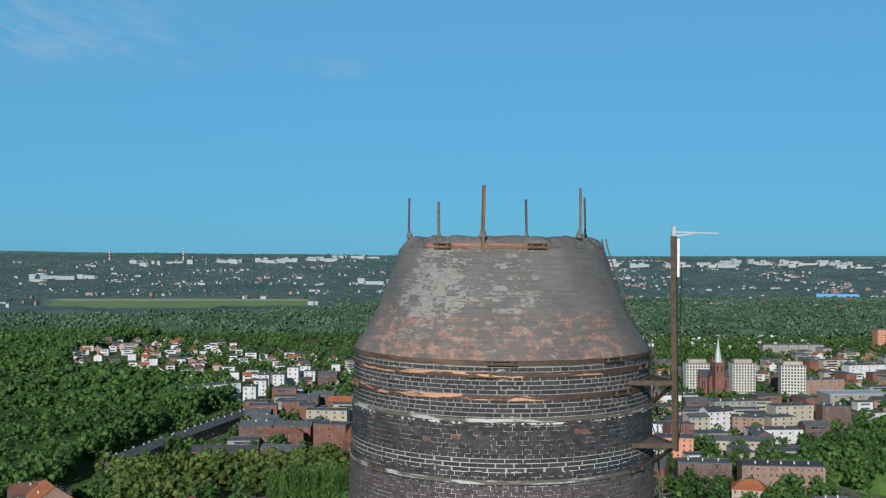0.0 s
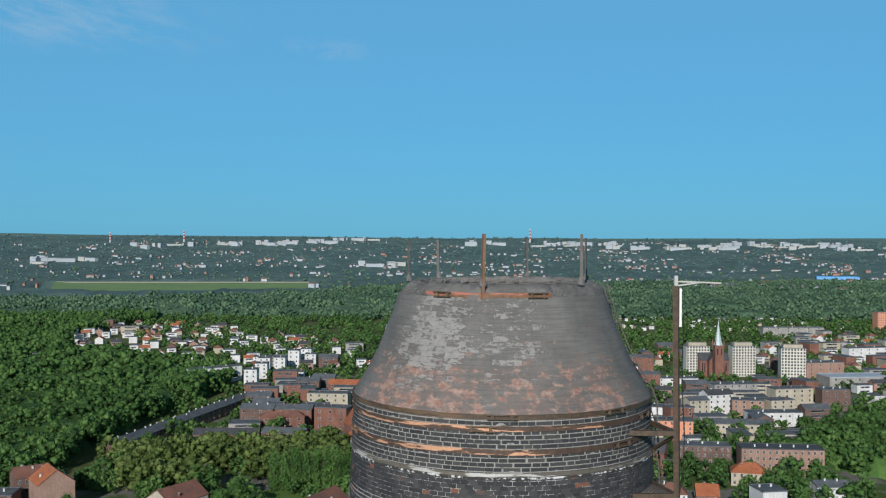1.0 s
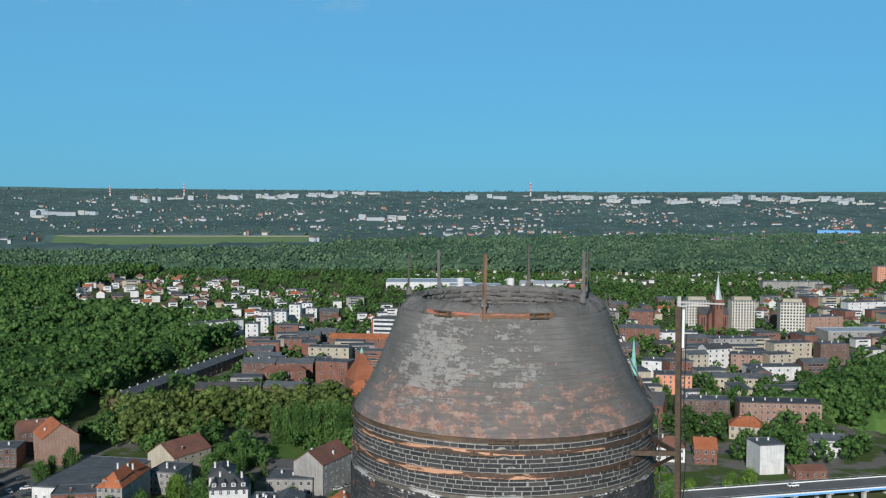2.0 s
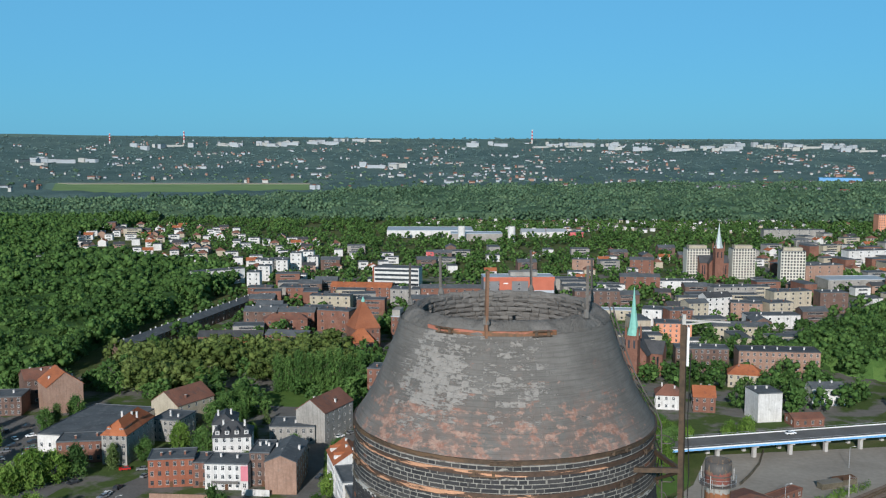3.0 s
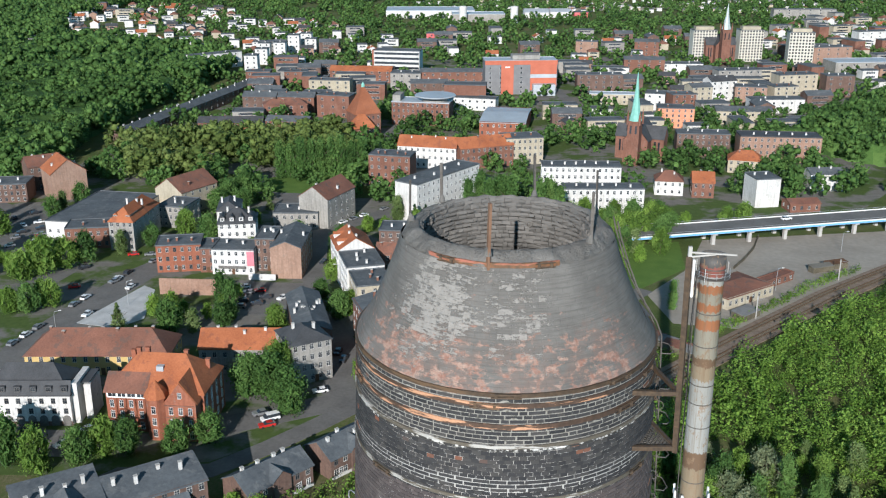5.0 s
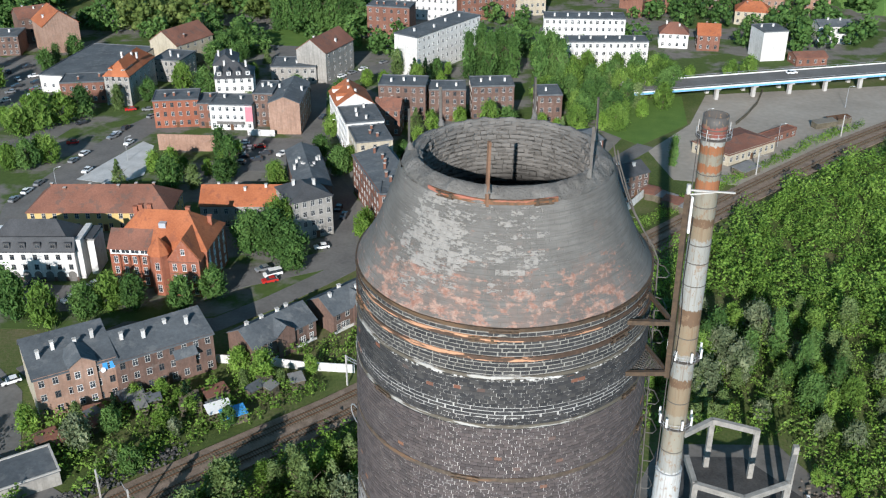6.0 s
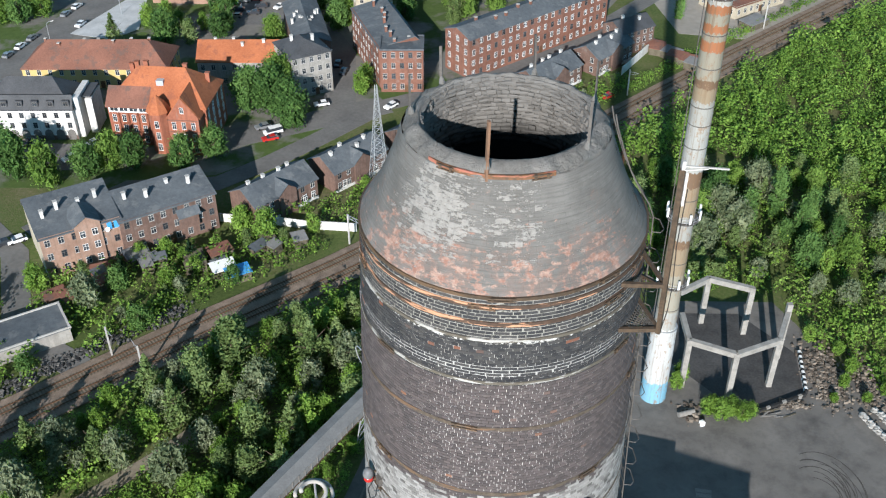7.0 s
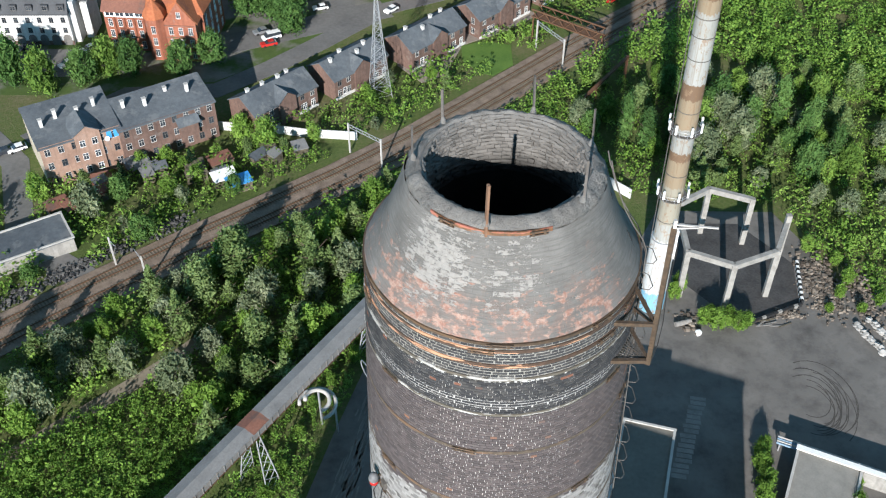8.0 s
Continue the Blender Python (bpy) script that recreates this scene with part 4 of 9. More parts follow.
lamp = warning_lamp(-61, 116.68)
warning_lamp(35, 116.84)
q = around(-84, 2.40, 118.6) - around(-61, 2.62, 116.68)
q = Matrix.Rotation(radians(61), 3, "Z") @ q
part("wire_loop", Shape().tube([q + Vector((-0.05 - 0.26 * math.sin(k / 14 * 3.14), 0.0, 0.16 * math.cos(k / 14 * 3.14))) for k in range(15)], 0.010, 6), STEEL, lamp, "pale wire loop")
# ---- roads, yards and fields ----
FOOT = []           # footprints: x, y, half length, half depth, turn
ROADS = []          # road centre lines with their half width


def road(pts, width, z=0.06, mat=None, label="grey asphalt street"):
    ROADS.append((pts, width / 2))
    return ribbon("road", pts, width, z, mat or ASPHALT, label, "road")


road([(-160, 150), (-128, 205), (-124, 240), (-133, 277), (-125, 312), (-117, 342), (-106, 364), (-82, 377), (-64, 402), (-78, 445), (-95, 480), (-150, 520)], 13)
road([(-170, 300), (-151, 329), (-145, 352), (-168, 385), (-190, 412), (-225, 440)], 12, 0.064)
road([(-128, 205), (-110, 190), (-98, 178), (-88, 152), (-70, 140)], 6, 0.068)
road([(-98, 186), (-80, 206), (-59, 208), (-47, 219), (-37, 230), (-20, 250), (2, 262), (24, 280), (42, 300), (66, 330)], 6.5, 0.072)
road([(-33, 248), (-36, 283), (-46, 306), (-54, 349), (-58, 390), (-30, 425), (10, 470), (60, 490), (140, 470)], 9, 0.076)
road([(-20, 250), (-52, 234), (-68, 226)], 10, 0.08, ASPHALT, "worn asphalt forecourt")
road([(-45, 560), (-30, 650), (30, 640), (100, 650), (200, 660), (330, 790)], 10, 0.084)
road([(72, 640), (76, 690), (70, 740)], 8, 0.088)
sheet("town_ground", [(-215, 400), (-160, 290), (-125, 205), (-96, 205), (-60, 212), (-20, 246), (40, 300), (60, 340), (75, 400), (180, 430), (330, 620), (420, 900), (330, 1000), (60, 900), (-140, 880), (-180, 640), (-200, 500)], 0.04, COURT, "mixed courtyards, paths and grass of the town", "ground")
sheet("pavement", [(-195, 372), (-160, 360), (-156, 388), (-172, 430), (-210, 425)], 0.092, ASPHALT, "grey car park", "pavement")
sheet("pavement", [(-80, 304), (-58, 304), (-55, 334), (-80, 334)], 0.096, ASPHALT, "grey car park behind the tenements", "pavement")
sheet("pavement", [(-118, 212), (-90, 214), (-88, 226), (-118, 227)], 0.10, ASPHALT, "car park under trees", "pavement")
sheet("pavement", [(-124, 296), (-110, 292), (-103, 300), (-107, 326), (-112, 330)], 0.104, PALE_SLAB, "pale concrete yard", "pavement")
sheet("pavement", [(99, 386), (180, 400), (300, 430), (300, 400), (175, 368), (150, 345), (90, 296), (70, 300), (66, 325), (86, 352)], 0.06, GRAVEL, "wide pale gravel plaza", "pavement")
sheet("pavement", [(-15.2, 226.0), (2.3, 242.0), (17.6, 251.4), (21.5, 247.2), (11.7, 237.5), (1.0, 230.8), (-3.3, 216.0), (-8.9, 212.4), (-15.5, 220.5)], 0.098, simple("brown_paving", (0.20, 0.165, 0.14), (0.31, 0.265, 0.225), 0.2, 0.95), "worn brown yard before the cottages", "pavement")
sheet("lawn", [(0.7, 230.1), (6.3, 232.8), (13.5, 231.0), (13.8, 221.1), (8.6, 216.2), (5.5, 217.3), (1.0, 223.3)], 0.106, LAWN, "mown lawn by the railway cottages", "lawn")
sheet("lawn", [(68, 378), (89, 384), (85, 352), (64, 330), (52, 345)], 0.064, LAWN, "mown green lawn", "lawn")
sheet("lawn", [(-100, 455), (-60, 450), (-50, 485), (-60, 500), (-95, 480)], 0.068, LAWN, "mown park lawn", "lawn")
sheet("yard", [(-23, 60), (-22.8, 92), (-19.6, 105), (-15.2, 121), (-6, 136), (20, 142), (36, 152), (42, 164), (66, 164), (72, 150), (68, 141), (110, 139), (120, 60)], 0.06, YARD, "patched dark asphalt works yard", "yard")
sheet("meadow", [(-1060, 2584), (-402, 2640), (-349, 2285), (-754, 2145), (-930, 2244)], 0.5, FIELD, "long green meadow", "field", 1.0)
sheet("bare_field", [(-1060, 2600), (-402, 2656), (-395, 2600), (-1010, 2545)], 1.2, STUBBLE, "strip of pale bare field", "field", 1.0)
sheet("bare_field", [(120, 1440), (230, 1440), (235, 1475), (115, 1475)], 0.5, STUBBLE, "small bare plot", "field", 1.0)


SLAB = simple("worn_concrete", (0.16, 0.15, 0.138), (0.29, 0.275, 0.255), 0.4, 0.95)
CHALKY = simple("chalky_dust", (0.15, 0.138, 0.122), (0.25, 0.232, 0.205), 0.5, 0.95)
SKID = simple("skid_rubber", (0.045, 0.041, 0.037), (0.075, 0.068, 0.061), 0.6, 0.9)
DULL_WHITE = simple("dulled_white_paint", (0.36, 0.345, 0.32), (0.52, 0.50, 0.465), 0.6, 0.9)


ROOF_GRAVEL = simple("fine_roof_gravel", (0.20, 0.19, 0.17), (0.29, 0.275, 0.245), 0.5, 0.95)


def patches():
    """Worn concrete slabs and pale streaks in the yard."""
    r = random.Random(9)
    s = Shape()
    for k in range(17):
        x, y = 36.2 + 0.366 * k + r.uniform(-0.15, 0.15), 97.4 + 1.0 * k
        w0, w1, e = r.uniform(1.1, 1.5), r.uniform(1.1, 1.5), r.uniform(0.36, 0.44)
        v = [(x - w0, y + 0.25 - e), (x + w1, y - 0.20 - e), (x + w1 + 0.1, y - 0.20 + e), (x - w0 + 0.1, y + 0.25 + e)]
        s.add([(*q, h) for h in (0.05, 0.075) for q in v], [(4, 5, 6, 7), (0, 1, 5, 4), (1, 2, 6, 5), (2, 3, 7, 6), (3, 0, 4, 7)])
    tagged(new("concrete_slabs", s.mesh("concrete_slabs", SLAB)), "strip of cracked concrete slabs in the yard", "slabs", "", "stuff")
    s = Shape()
    for k in range(190):
        x, y = r.gauss(-14.6, 1.0), r.uniform(84, 114)
        w, l, n = r.uniform(0.05, 0.22), r.uniform(0.4, 2.6), 12
        pts = []
        for i in range(n):
            u, q = l * math.cos(6.283 * i / n) * r.uniform(0.6, 1.2), w * math.sin(6.283 * i / n) * r.uniform(0.3, 1.3)
            pts.append((x + 0.20 * (y - 104) + q + 0.25 * u, y + u))
        s.add([(*p, 0.066) for p in pts], [tuple(range(n))])
    tagged(new("pale_patches", s.mesh("pale_patches", CHALKY)), "worn pale patches on the dark yard", "patches", "", "stuff")


patches()


def tyre_marks():
    """Dark curved rubber streaks on the yard."""
    r, s = random.Random(4), Shape()
    for k in range(16):
        cx, cy, rad = 62 + r.uniform(-1.5, 1.5), 113 + r.uniform(-1.5, 1.5), r.uniform(3.0, 6.5)
        a0, a1 = r.uniform(-2.2, -0.8), r.uniform(0.6, 2.0)
        pts = [a0 + (a1 - a0) * i / 14 for i in range(15)]
        v = [(cx + (rad + q) * math.cos(a), cy + 1.3 * (rad + q) * math.sin(a), 0.0635 + 0.0004 * k) for a in pts for q in (0, 0.13)]
        s.add(v, [(2 * i, 2 * i + 1, 2 * i + 3, 2 * i + 2) for i in range(14)])
    tagged(new("tyre_marks", s.mesh("tyre_marks", SKID)), "dark curved tyre marks on the yard", "tyre marks", "", "stuff")


tyre_marks()

# ---- railway ----
RAIL = [(-150, 66), (-115, 97), (-82.5, 126), (-52.0, 152.2), (-25.4, 173.6), (-10.0, 187.6), (27.5, 227.0), (55, 254), (86, 284.5), (108, 305), (130, 325.5), (155, 346), (260, 430)]
ROADS.append((RAIL, 6.5))
ROADS.append(([(-56, 189.5), (-22, 186.5)], 2.6))      # kept open before the white wall
ROADS.append(([(-11.8, 223.0), (2.3, 238.6), (17.4, 248.6)], 5.0))
ROADS.append(([(3.0, 225.8), (11.3, 224.7)], 5.0))
DIRT = [(-74, 97), (-66, 104.8), (-57, 113.5), (-50.5, 120), (-44, 128)]
ROADS.append((DIRT, 1.6))
ribbon("dirt_path", DIRT, 3.0, 0.10, simple("dry_earth", (0.16, 0.135, 0.10), (0.27, 0.235, 0.18), 0.3, 0.95), "dry earth path through the thicket", "path")
ribbon("trackbed", RAIL, 10.5, 0.35, BALLAST, "brown ballast of a double railway line", "railway", 0.6)


def along(pts, step):
    """Points and headings at even steps along a line."""
    out, left = [], 0.0
    for (x0, y0), (x1, y1) in zip(pts, pts[1:]):
        n = math.hypot(x1 - x0, y1 - y0)
        d = left
        while d < n:
            out.append((x0 + (x1 - x0) * d / n, y0 + (y1 - y0) * d / n, math.atan2(y1 - y0, x1 - x0)))
            d += step
        left = d - n
    return out


def track():
    ties, rails = Shape(), [[], [], [], []]
    for x, y, a in along(RAIL, 0.65):
        c, s = math.cos(a), math.sin(a)
        for off in (-2.3, 2.3):
            q = [(x + c * u - s * (off + v), y + s * u + c * (off + v)) for u, v in ((-0.13, -1.3), (0.13, -1.3), (0.13, 1.3), (-0.13, 1.3))]
            ties.add([(*p, 0.33) for p in q] + [(*p, 0.42) for p in q], [(4, 5, 6, 7), (0, 1, 5, 4), (1, 2, 6, 5), (2, 3, 7, 6), (3, 0, 4, 7)])
    for x, y, a in along(RAIL, 4.0):
        for i, off in enumerate((-3.02, -1.58, 1.58, 3.02)):
            rails[i].append((x - math.sin(a) * off, y + math.cos(a) * off, 0.50))
    tagged(new("sleepers", ties.mesh("sleepers", SOIL)), "dark sleepers of both tracks", "railway", "", "stuff")
    for pts in rails:
        s = Shape()
        for p, q in zip(pts, pts[1:]):
            s.beam(p, q, 0.10, 0.16)
        tagged(new("rail", s.mesh("rail", RUST)), "rusty steel rail on sleepers", "rail", "railway rails", "structure")


track()


def catenary_post(x, y, a, h=7.5, portal=0.0):
    p = thing("catenary_post", pose(x, y, 0, 0, 0, a), "pale concrete overhead-line post with a bracket", "post", "overhead-line posts")
    part("post", Shape().beam((0, 0, -0.2), (0, 0, h), 0.32, 0.28), CONCRETE, p)
    if portal:
        s = Shape().beam((0, 0, h - 0.2), (portal, 0, h - 0.2), 0.12).beam((0, 0, h - 1.0), (portal, 0, h - 1.0), 0.12)
        for k in range(10):
            u, v = portal * k / 10, portal * (k + 1) / 10
            s.beam((u, 0, h - 1.0 if k % 2 else h - 0.2), (v, 0, h - 0.2 if k % 2 else h - 1.0), 0.08)
        part("lattice_beam", s, STEEL, p)
        part("post", Shape().beam((portal, 0, -0.2), (portal, 0, h), 0.32, 0.28), CONCRETE, p)
    else:
        part("bracket_arm", Shape().beam((0, 0, h - 0.6), (3.0, 0, h - 0.2), 0.07).beam((0, 0, h - 1.6), (2.6, 0, h - 0.4), 0.05), STEEL, p)


catenary_post(-66.6, 144.8, -50)
catenary_post(-59.0, 139.5, 130)
catenary_post(-24.0, 183.2, -38, 8.0, 9.6)
catenary_post(20.0, 229.8, -57, 8.0, 11.3)
catenary_post(48.0, 257.0, -45, 8.0)
catenary_post(98.0, 304.5, -45, 8.0)
catenary_post(138.0, 341.0, -45, 8.0)


def signal_bridge():
    b = thing("signal_bridge", pose(26.8, 229.6, 0, 0, 0, -37), "rusty brown lattice bridge over the tracks", "bridge")
    for y in (-1.6, 1.6):
        s = Shape().beam((-9, y, 7.0), (11, y, 7.0), 0.3).beam((-9, y, 9.0), (11, y, 9.0), 0.3)
        for k in range(10):
            s.beam((-9 + 2 * k, y, 7.0 if k % 2 else 9.0), (-7 + 2 * k, y, 9.0 if k % 2 else 7.0), 0.16)
        part("truss", s, RUST, b)
    part("deck", Shape().box(-9, 11, -1.5, 1.5, 6.8, 7.0), RUST, b)
    for x in (-8.5, 10.5):
        part("leg", Shape().beam((x, -1.4, 0), (x, -1.4, 7), 0.3).beam((x, 1.4, 0), (x, 1.4, 7), 0.3), RUST, b)


signal_bridge()


def pipe_gantry():
    """A rusty pipe that climbs on posts beside the line."""
    t = thing("pipe_gantry", pose(0, 0, 0), "rusty sloping pipe on a steel post beside the tracks", "pipe")
    part("pipe", Shape().beam((30.0, 201.5, 3.6), (41.5, 216.0, 6.0), 0.7, 0.6), RUST, t)
    part("post", Shape().beam((41.2, 215.6, -0.2), (41.2, 215.6, 5.8), 0.7, 0.5), RUST, t)
    part("post", Shape().beam((33.0, 205.3, -0.2), (33.0, 205.3, 4.0), 0.4, 0.4), RUST, t)


pipe_gantry()


def pylon():
    p = thing("lattice_pylon", pose(-18.8, 207.3, 0, 0, 0, 20), "slim grey steel lattice pylon beside the cottages", "pylon")
    H = 27.5
    w = lambda z: 2.1 * (1 - z / H) ** 1.2 + 0.22
    for sx in (-1, 1):
        for sy in (-1, 1):
            zs = [0, 5, 10, 15, 20, 24, H]
            part("leg", Shape().tube([(sx * w(z), sy * w(z), z) for z in zs], 0.07, 5), STEEL, p)
    z = 0.6
    while z < H - 1:
        dz = 0.9 + w(z) * 0.75
        s = Shape()
        for sx, sy, tx, ty in ((-1, -1, 1, -1), (1, -1, 1, 1), (1, 1, -1, 1), (-1, 1, -1, -1)):
            s.beam((sx * w(z), sy * w(z), z), (tx * w(z + dz), ty * w(z + dz), z + dz), 0.06).beam((tx * w(z), ty * w(z), z), (sx * w(z + dz), sy * w(z + dz), z + dz), 0.06)
            s.beam((sx * w(z), sy * w(z), z), (tx * w(z), ty * w(z), z), 0.05)
        part("bracing", s, STEEL, p)
        z += dz


pylon()


# ---- works: conveyor bridge, steel chimney, concrete frame, sheds ----
def conveyor():
    a, b = Vector((-62.0, 43.5, 14.5)), Vector((-8.5, 130.3, 14.5))
    d = (b - a)
    n = d.length
    c = thing("conveyor_bridge", pose(a.x, a.y, 0, 0, 0, math.degrees(math.atan2(d.y, d.x))), "raised conveyor gallery with a grey felt roof on lattice legs", "conveyor")
    k, u = 0, 0.0
    cuts = [0, 20, 41, 59.5, 63, 80, 93.5, n]
    for i, (s0, s1) in enumerate(zip(cuts, cuts[1:])):
        part("roof_panel", Shape().add([(s0, -1.7, 14.3), (s1, -1.7, 14.3), (s1, 0, 14.75), (s0, 0, 14.75), (s1, 1.7, 14.3), (s0, 1.7, 14.3), (s0, -1.7, 14.2), (s1, -1.7, 14.2), (s1, 1.7, 14.2), (s0, 1.7, 14.2)],
                                       [(0, 1, 2, 3), (3, 2, 4, 5), (1, 0, 6, 7), (5, 4, 8, 9), (6, 9, 8, 7)]), OLD_TILE if i in (3, 6) else FELT_PALE, c)
    part("side_wall", Shape().box(0, n, -1.55, -1.45, 12.7, 14.2), SLAB, c, "grey ribbed side wall")
    part("side_wall", Shape().box(0, n, 1.45, 1.55, 12.7, 14.2), SLAB, c, "grey ribbed side wall")
    part("floor_beam", Shape().box(0, n, -1.5, 1.5, 12.3, 12.7), RUST, c)
    r = 0.6
    while r < n:
        part("rib", Shape().box(r, r + 0.12, -1.62, -1.55, 12.6, 14.2), SLAB, c)
        r += 1.5
    for x in (28.0, 60.5, 92.0):
        for y in (-1.3, 1.3):
            s = Shape().beam((x - 1.6, y * 2.2, 0), (x - 0.4, y, 12.3), 0.18).beam((x + 1.6, y * 2.2, 0), (x + 0.4, y, 12.3), 0.18)
            for q in range(6):
                z0, z1 = q * 1.9, q * 1.9 + 1.9
                e0, e1 = 1.6 - 1.2 * z0 / 11.5, 1.6 - 1.2 * z1 / 11.5
                y0, y1 = y * (2.2 - 1.2 * z0 / 11.5), y * (2.2 - 1.2 * z1 / 11.5)
                s.beam((x - e0, y0, z0), (x + e1, y1, z1), 0.09).beam((x + e0, y0, z0), (x - e1, y1, z1), 0.09)
            part("lattice_leg", s, STEEL, c)
    e = thing("duct_bend", pose(-21.5, 104.0, 0, 0, 0, 60), "pale insulated pipe bent in a wide loop", "pipe")
    part("pipe", Shape().tube([(1.9 * math.cos(t), 1.9 * math.sin(t), 9.6 + 0.25 * t) for t in np.linspace(-2.2, 2.4, 16)], 0.34, 12), CONCRETE, e, smooth=True)
    part("pipe", Shape().tube([(2.9 * math.cos(t), 2.9 * math.sin(t), 8.8 + 0.25 * t) for t in np.linspace(-2.2, 2.4, 16)], 0.30, 12), CONCRETE, e, smooth=True)
    part("leg", Shape().beam((2.2, 1.6, 0), (2.2, 1.6, 9.3), 0.25).beam((2.2, -1.6, 0), (2.2, -1.6, 9.3), 0.25), STEEL, e)


FELT_PALE = simple("weathered_felt", (0.14, 0.139, 0.137), (0.245, 0.243, 0.238), 0.4, 0.9)
conveyor()


def banded_steel():
    n = Nodes("banded_chimney_steel", 0.6, 0.0, 0.35)
    z = n.axis(n.pos, 2)
    ragged = n.math("ADD", n.math("MULTIPLY", n.math("SUBTRACT", n.noise(1.0, 5, 0.65, n.mapped((2.6, 2.6, 0.5))), 0.5), 1.7), n.math("MULTIPLY", n.math("SUBTRACT", n.noise(5.0, 4), 0.5), 0.5))
    f = n.math("DIVIDE", n.math("ADD", z, ragged), 82.0)
    WHITE, BEIGE, GREY, RED, ORANGE = (0.40, 0.39, 0.36), (0.265, 0.245, 0.195), (0.285, 0.285, 0.262), (0.27, 0.095, 0.075), (0.33, 0.135, 0.065)
    TAN, SCALE, PALE, SOOT = (0.245, 0.192, 0.128), (0.150, 0.094, 0.058), (0.315, 0.318, 0.298), (0.085, 0.080, 0.076)
    bands = ((0.0, (0.17, 0.36, 0.47)), (4.6, (0.43, 0.44, 0.43)), (17.1, GREY), (21.0, BEIGE), (29.0, TAN), (34.5, SCALE), (36.0, GREY), (41.0, TAN), (46.4, SCALE), (49.2, PALE), (57.4, GREY), (61.2, TAN), (63.6, SCALE),
             (65.0, BEIGE), (69.2, ORANGE), (71.0, BEIGE), (72.1, ORANGE), (73.6, BEIGE), (75.1, ORANGE), (76.5, WHITE), (77.6, RED), (79.2, SOOT))
    c = n.ramp(f, [(q / 82.0, tone) for q, tone in bands], True)
    # paint comes off in blisters; rust runs down from the seams and platforms
    flake = n.noise(1.0, 8, 0.7, n.mapped((1.4, 1.4, 0.8)))
    c = n.mix(n.ramp(flake, [(0.56, 0.0), (0.60, 0.75)]), c, n.mix(n.noise(9, 3), (0.20, 0.115, 0.065), (0.30, 0.225, 0.15)))
    streak = n.noise(1.0, 6, 0.65, n.mapped((2.4, 2.4, 0.10)))
    c = n.mix(n.ramp(streak, [(0.52, 0.0), (0.68, 0.6)]), c, (0.17, 0.105, 0.060))
    c = n.mix(n.ramp(n.noise(1.0, 4, 0.6, n.mapped((4.0, 4.0, 0.25))), [(0.55, 0.0), (0.72, 0.35)]), c, (0.12, 0.115, 0.10))
    n.bump(n.noise(6, 3), 0.25, 0.02)
    return n.done(c)


def steel_chimney():
    c = thing("steel_chimney", pose(36.95, 136.1, 0), "tall rust-streaked steel chimney with ring platforms and a white foot", "chimney")
    FOOT.append((36.95, 136.1, 3, 3, 0))
    part("shaft", lathe([(2.4, 0), (2.2, 17.0), (1.88, 17.3), (1.84, 26), (1.80, 40), (1.76, 60), (1.76, 78.9), (1.84, 79.0), (1.84, 80.9), (1.68, 80.9), (1.64, 72), (0.01, 72)], 48), banded_steel(), c, smooth=True)
    for z, w in ((17.0, 2.25), (21.5, 1.90), (31.5, 1.87), (44.0, 1.83), (53.5, 1.81), (57.4, 1.81), (60.5, 1.81), (66.8, 1.80), (72.0, 1.80), (78.9, 1.90)):
        part("flange", lathe([(1.6, z), (w, z), (w, z + 0.16), (1.6, z + 0.16)], 48), IRON if z > 17 else STEEL, c)
    for z in (26.6, 39.9, 77.6):
        f = part("platform", lathe([(1.6, z), (2.6, z), (2.6, z + 0.10), (1.6, z + 0.10)], 28), IRON, c, "ring platform")
        for h in (0.55, 1.1):
            part("guard_rail", Shape().tube([(2.55 * math.cos(2 * math.pi * k / 24), 2.55 * math.sin(2 * math.pi * k / 24), z + h) for k in range(24)], 0.028, 5, closed=True), STEEL, f)
        for k in range(12):
            a = 2 * math.pi * k / 12
            part("rail_post", Shape().beam((2.55 * math.cos(a), 2.55 * math.sin(a), z), (2.55 * math.cos(a), 2.55 * math.sin(a), z + 1.15), 0.045), STEEL, f)
        if z < 70:
            for k in (0, 1.3, 4.6, 6, 7.2, 9, 10.6):
                a = 2 * math.pi * k / 12 + 0.2
                part("bracket_arm", Shape().beam((2.0 * math.cos(a), 2.0 * math.sin(a), z - 0.7), (2.6 * math.cos(a), 2.6 * math.sin(a), z), 0.06), STEEL, f)
                part("antenna", Shape().box(-0.13, 0.13, -0.16, 0.16, -0.5, 1.2), FRAME_WHITE, f, "white aerial panel", at=pose(2.75 * math.cos(a), 2.75 * math.sin(a), z + 1.0, 0, 0, math.degrees(a)))
    part("ladder", Shape().beam((-2.10, 0.55, 17), (-1.98, 0.55, 79), 0.09).beam((-2.05, 0.95, 17), (-1.93, 0.95, 79), 0.09), IRON, c)
    for a in (0.4, 2.3, 4.1):
        part("aerial", Shape().beam((2.75 * math.cos(a), 2.75 * math.sin(a), 77.4), (2.75 * math.cos(a), 2.75 * math.sin(a), 79.4), 0.09), FRAME_DULL, c, "white rod aerial")


steel_chimney()


OLD_CONCRETE = simple("stained_concrete", (0.17, 0.162, 0.148), (0.36, 0.345, 0.315), 0.7, 0.9)


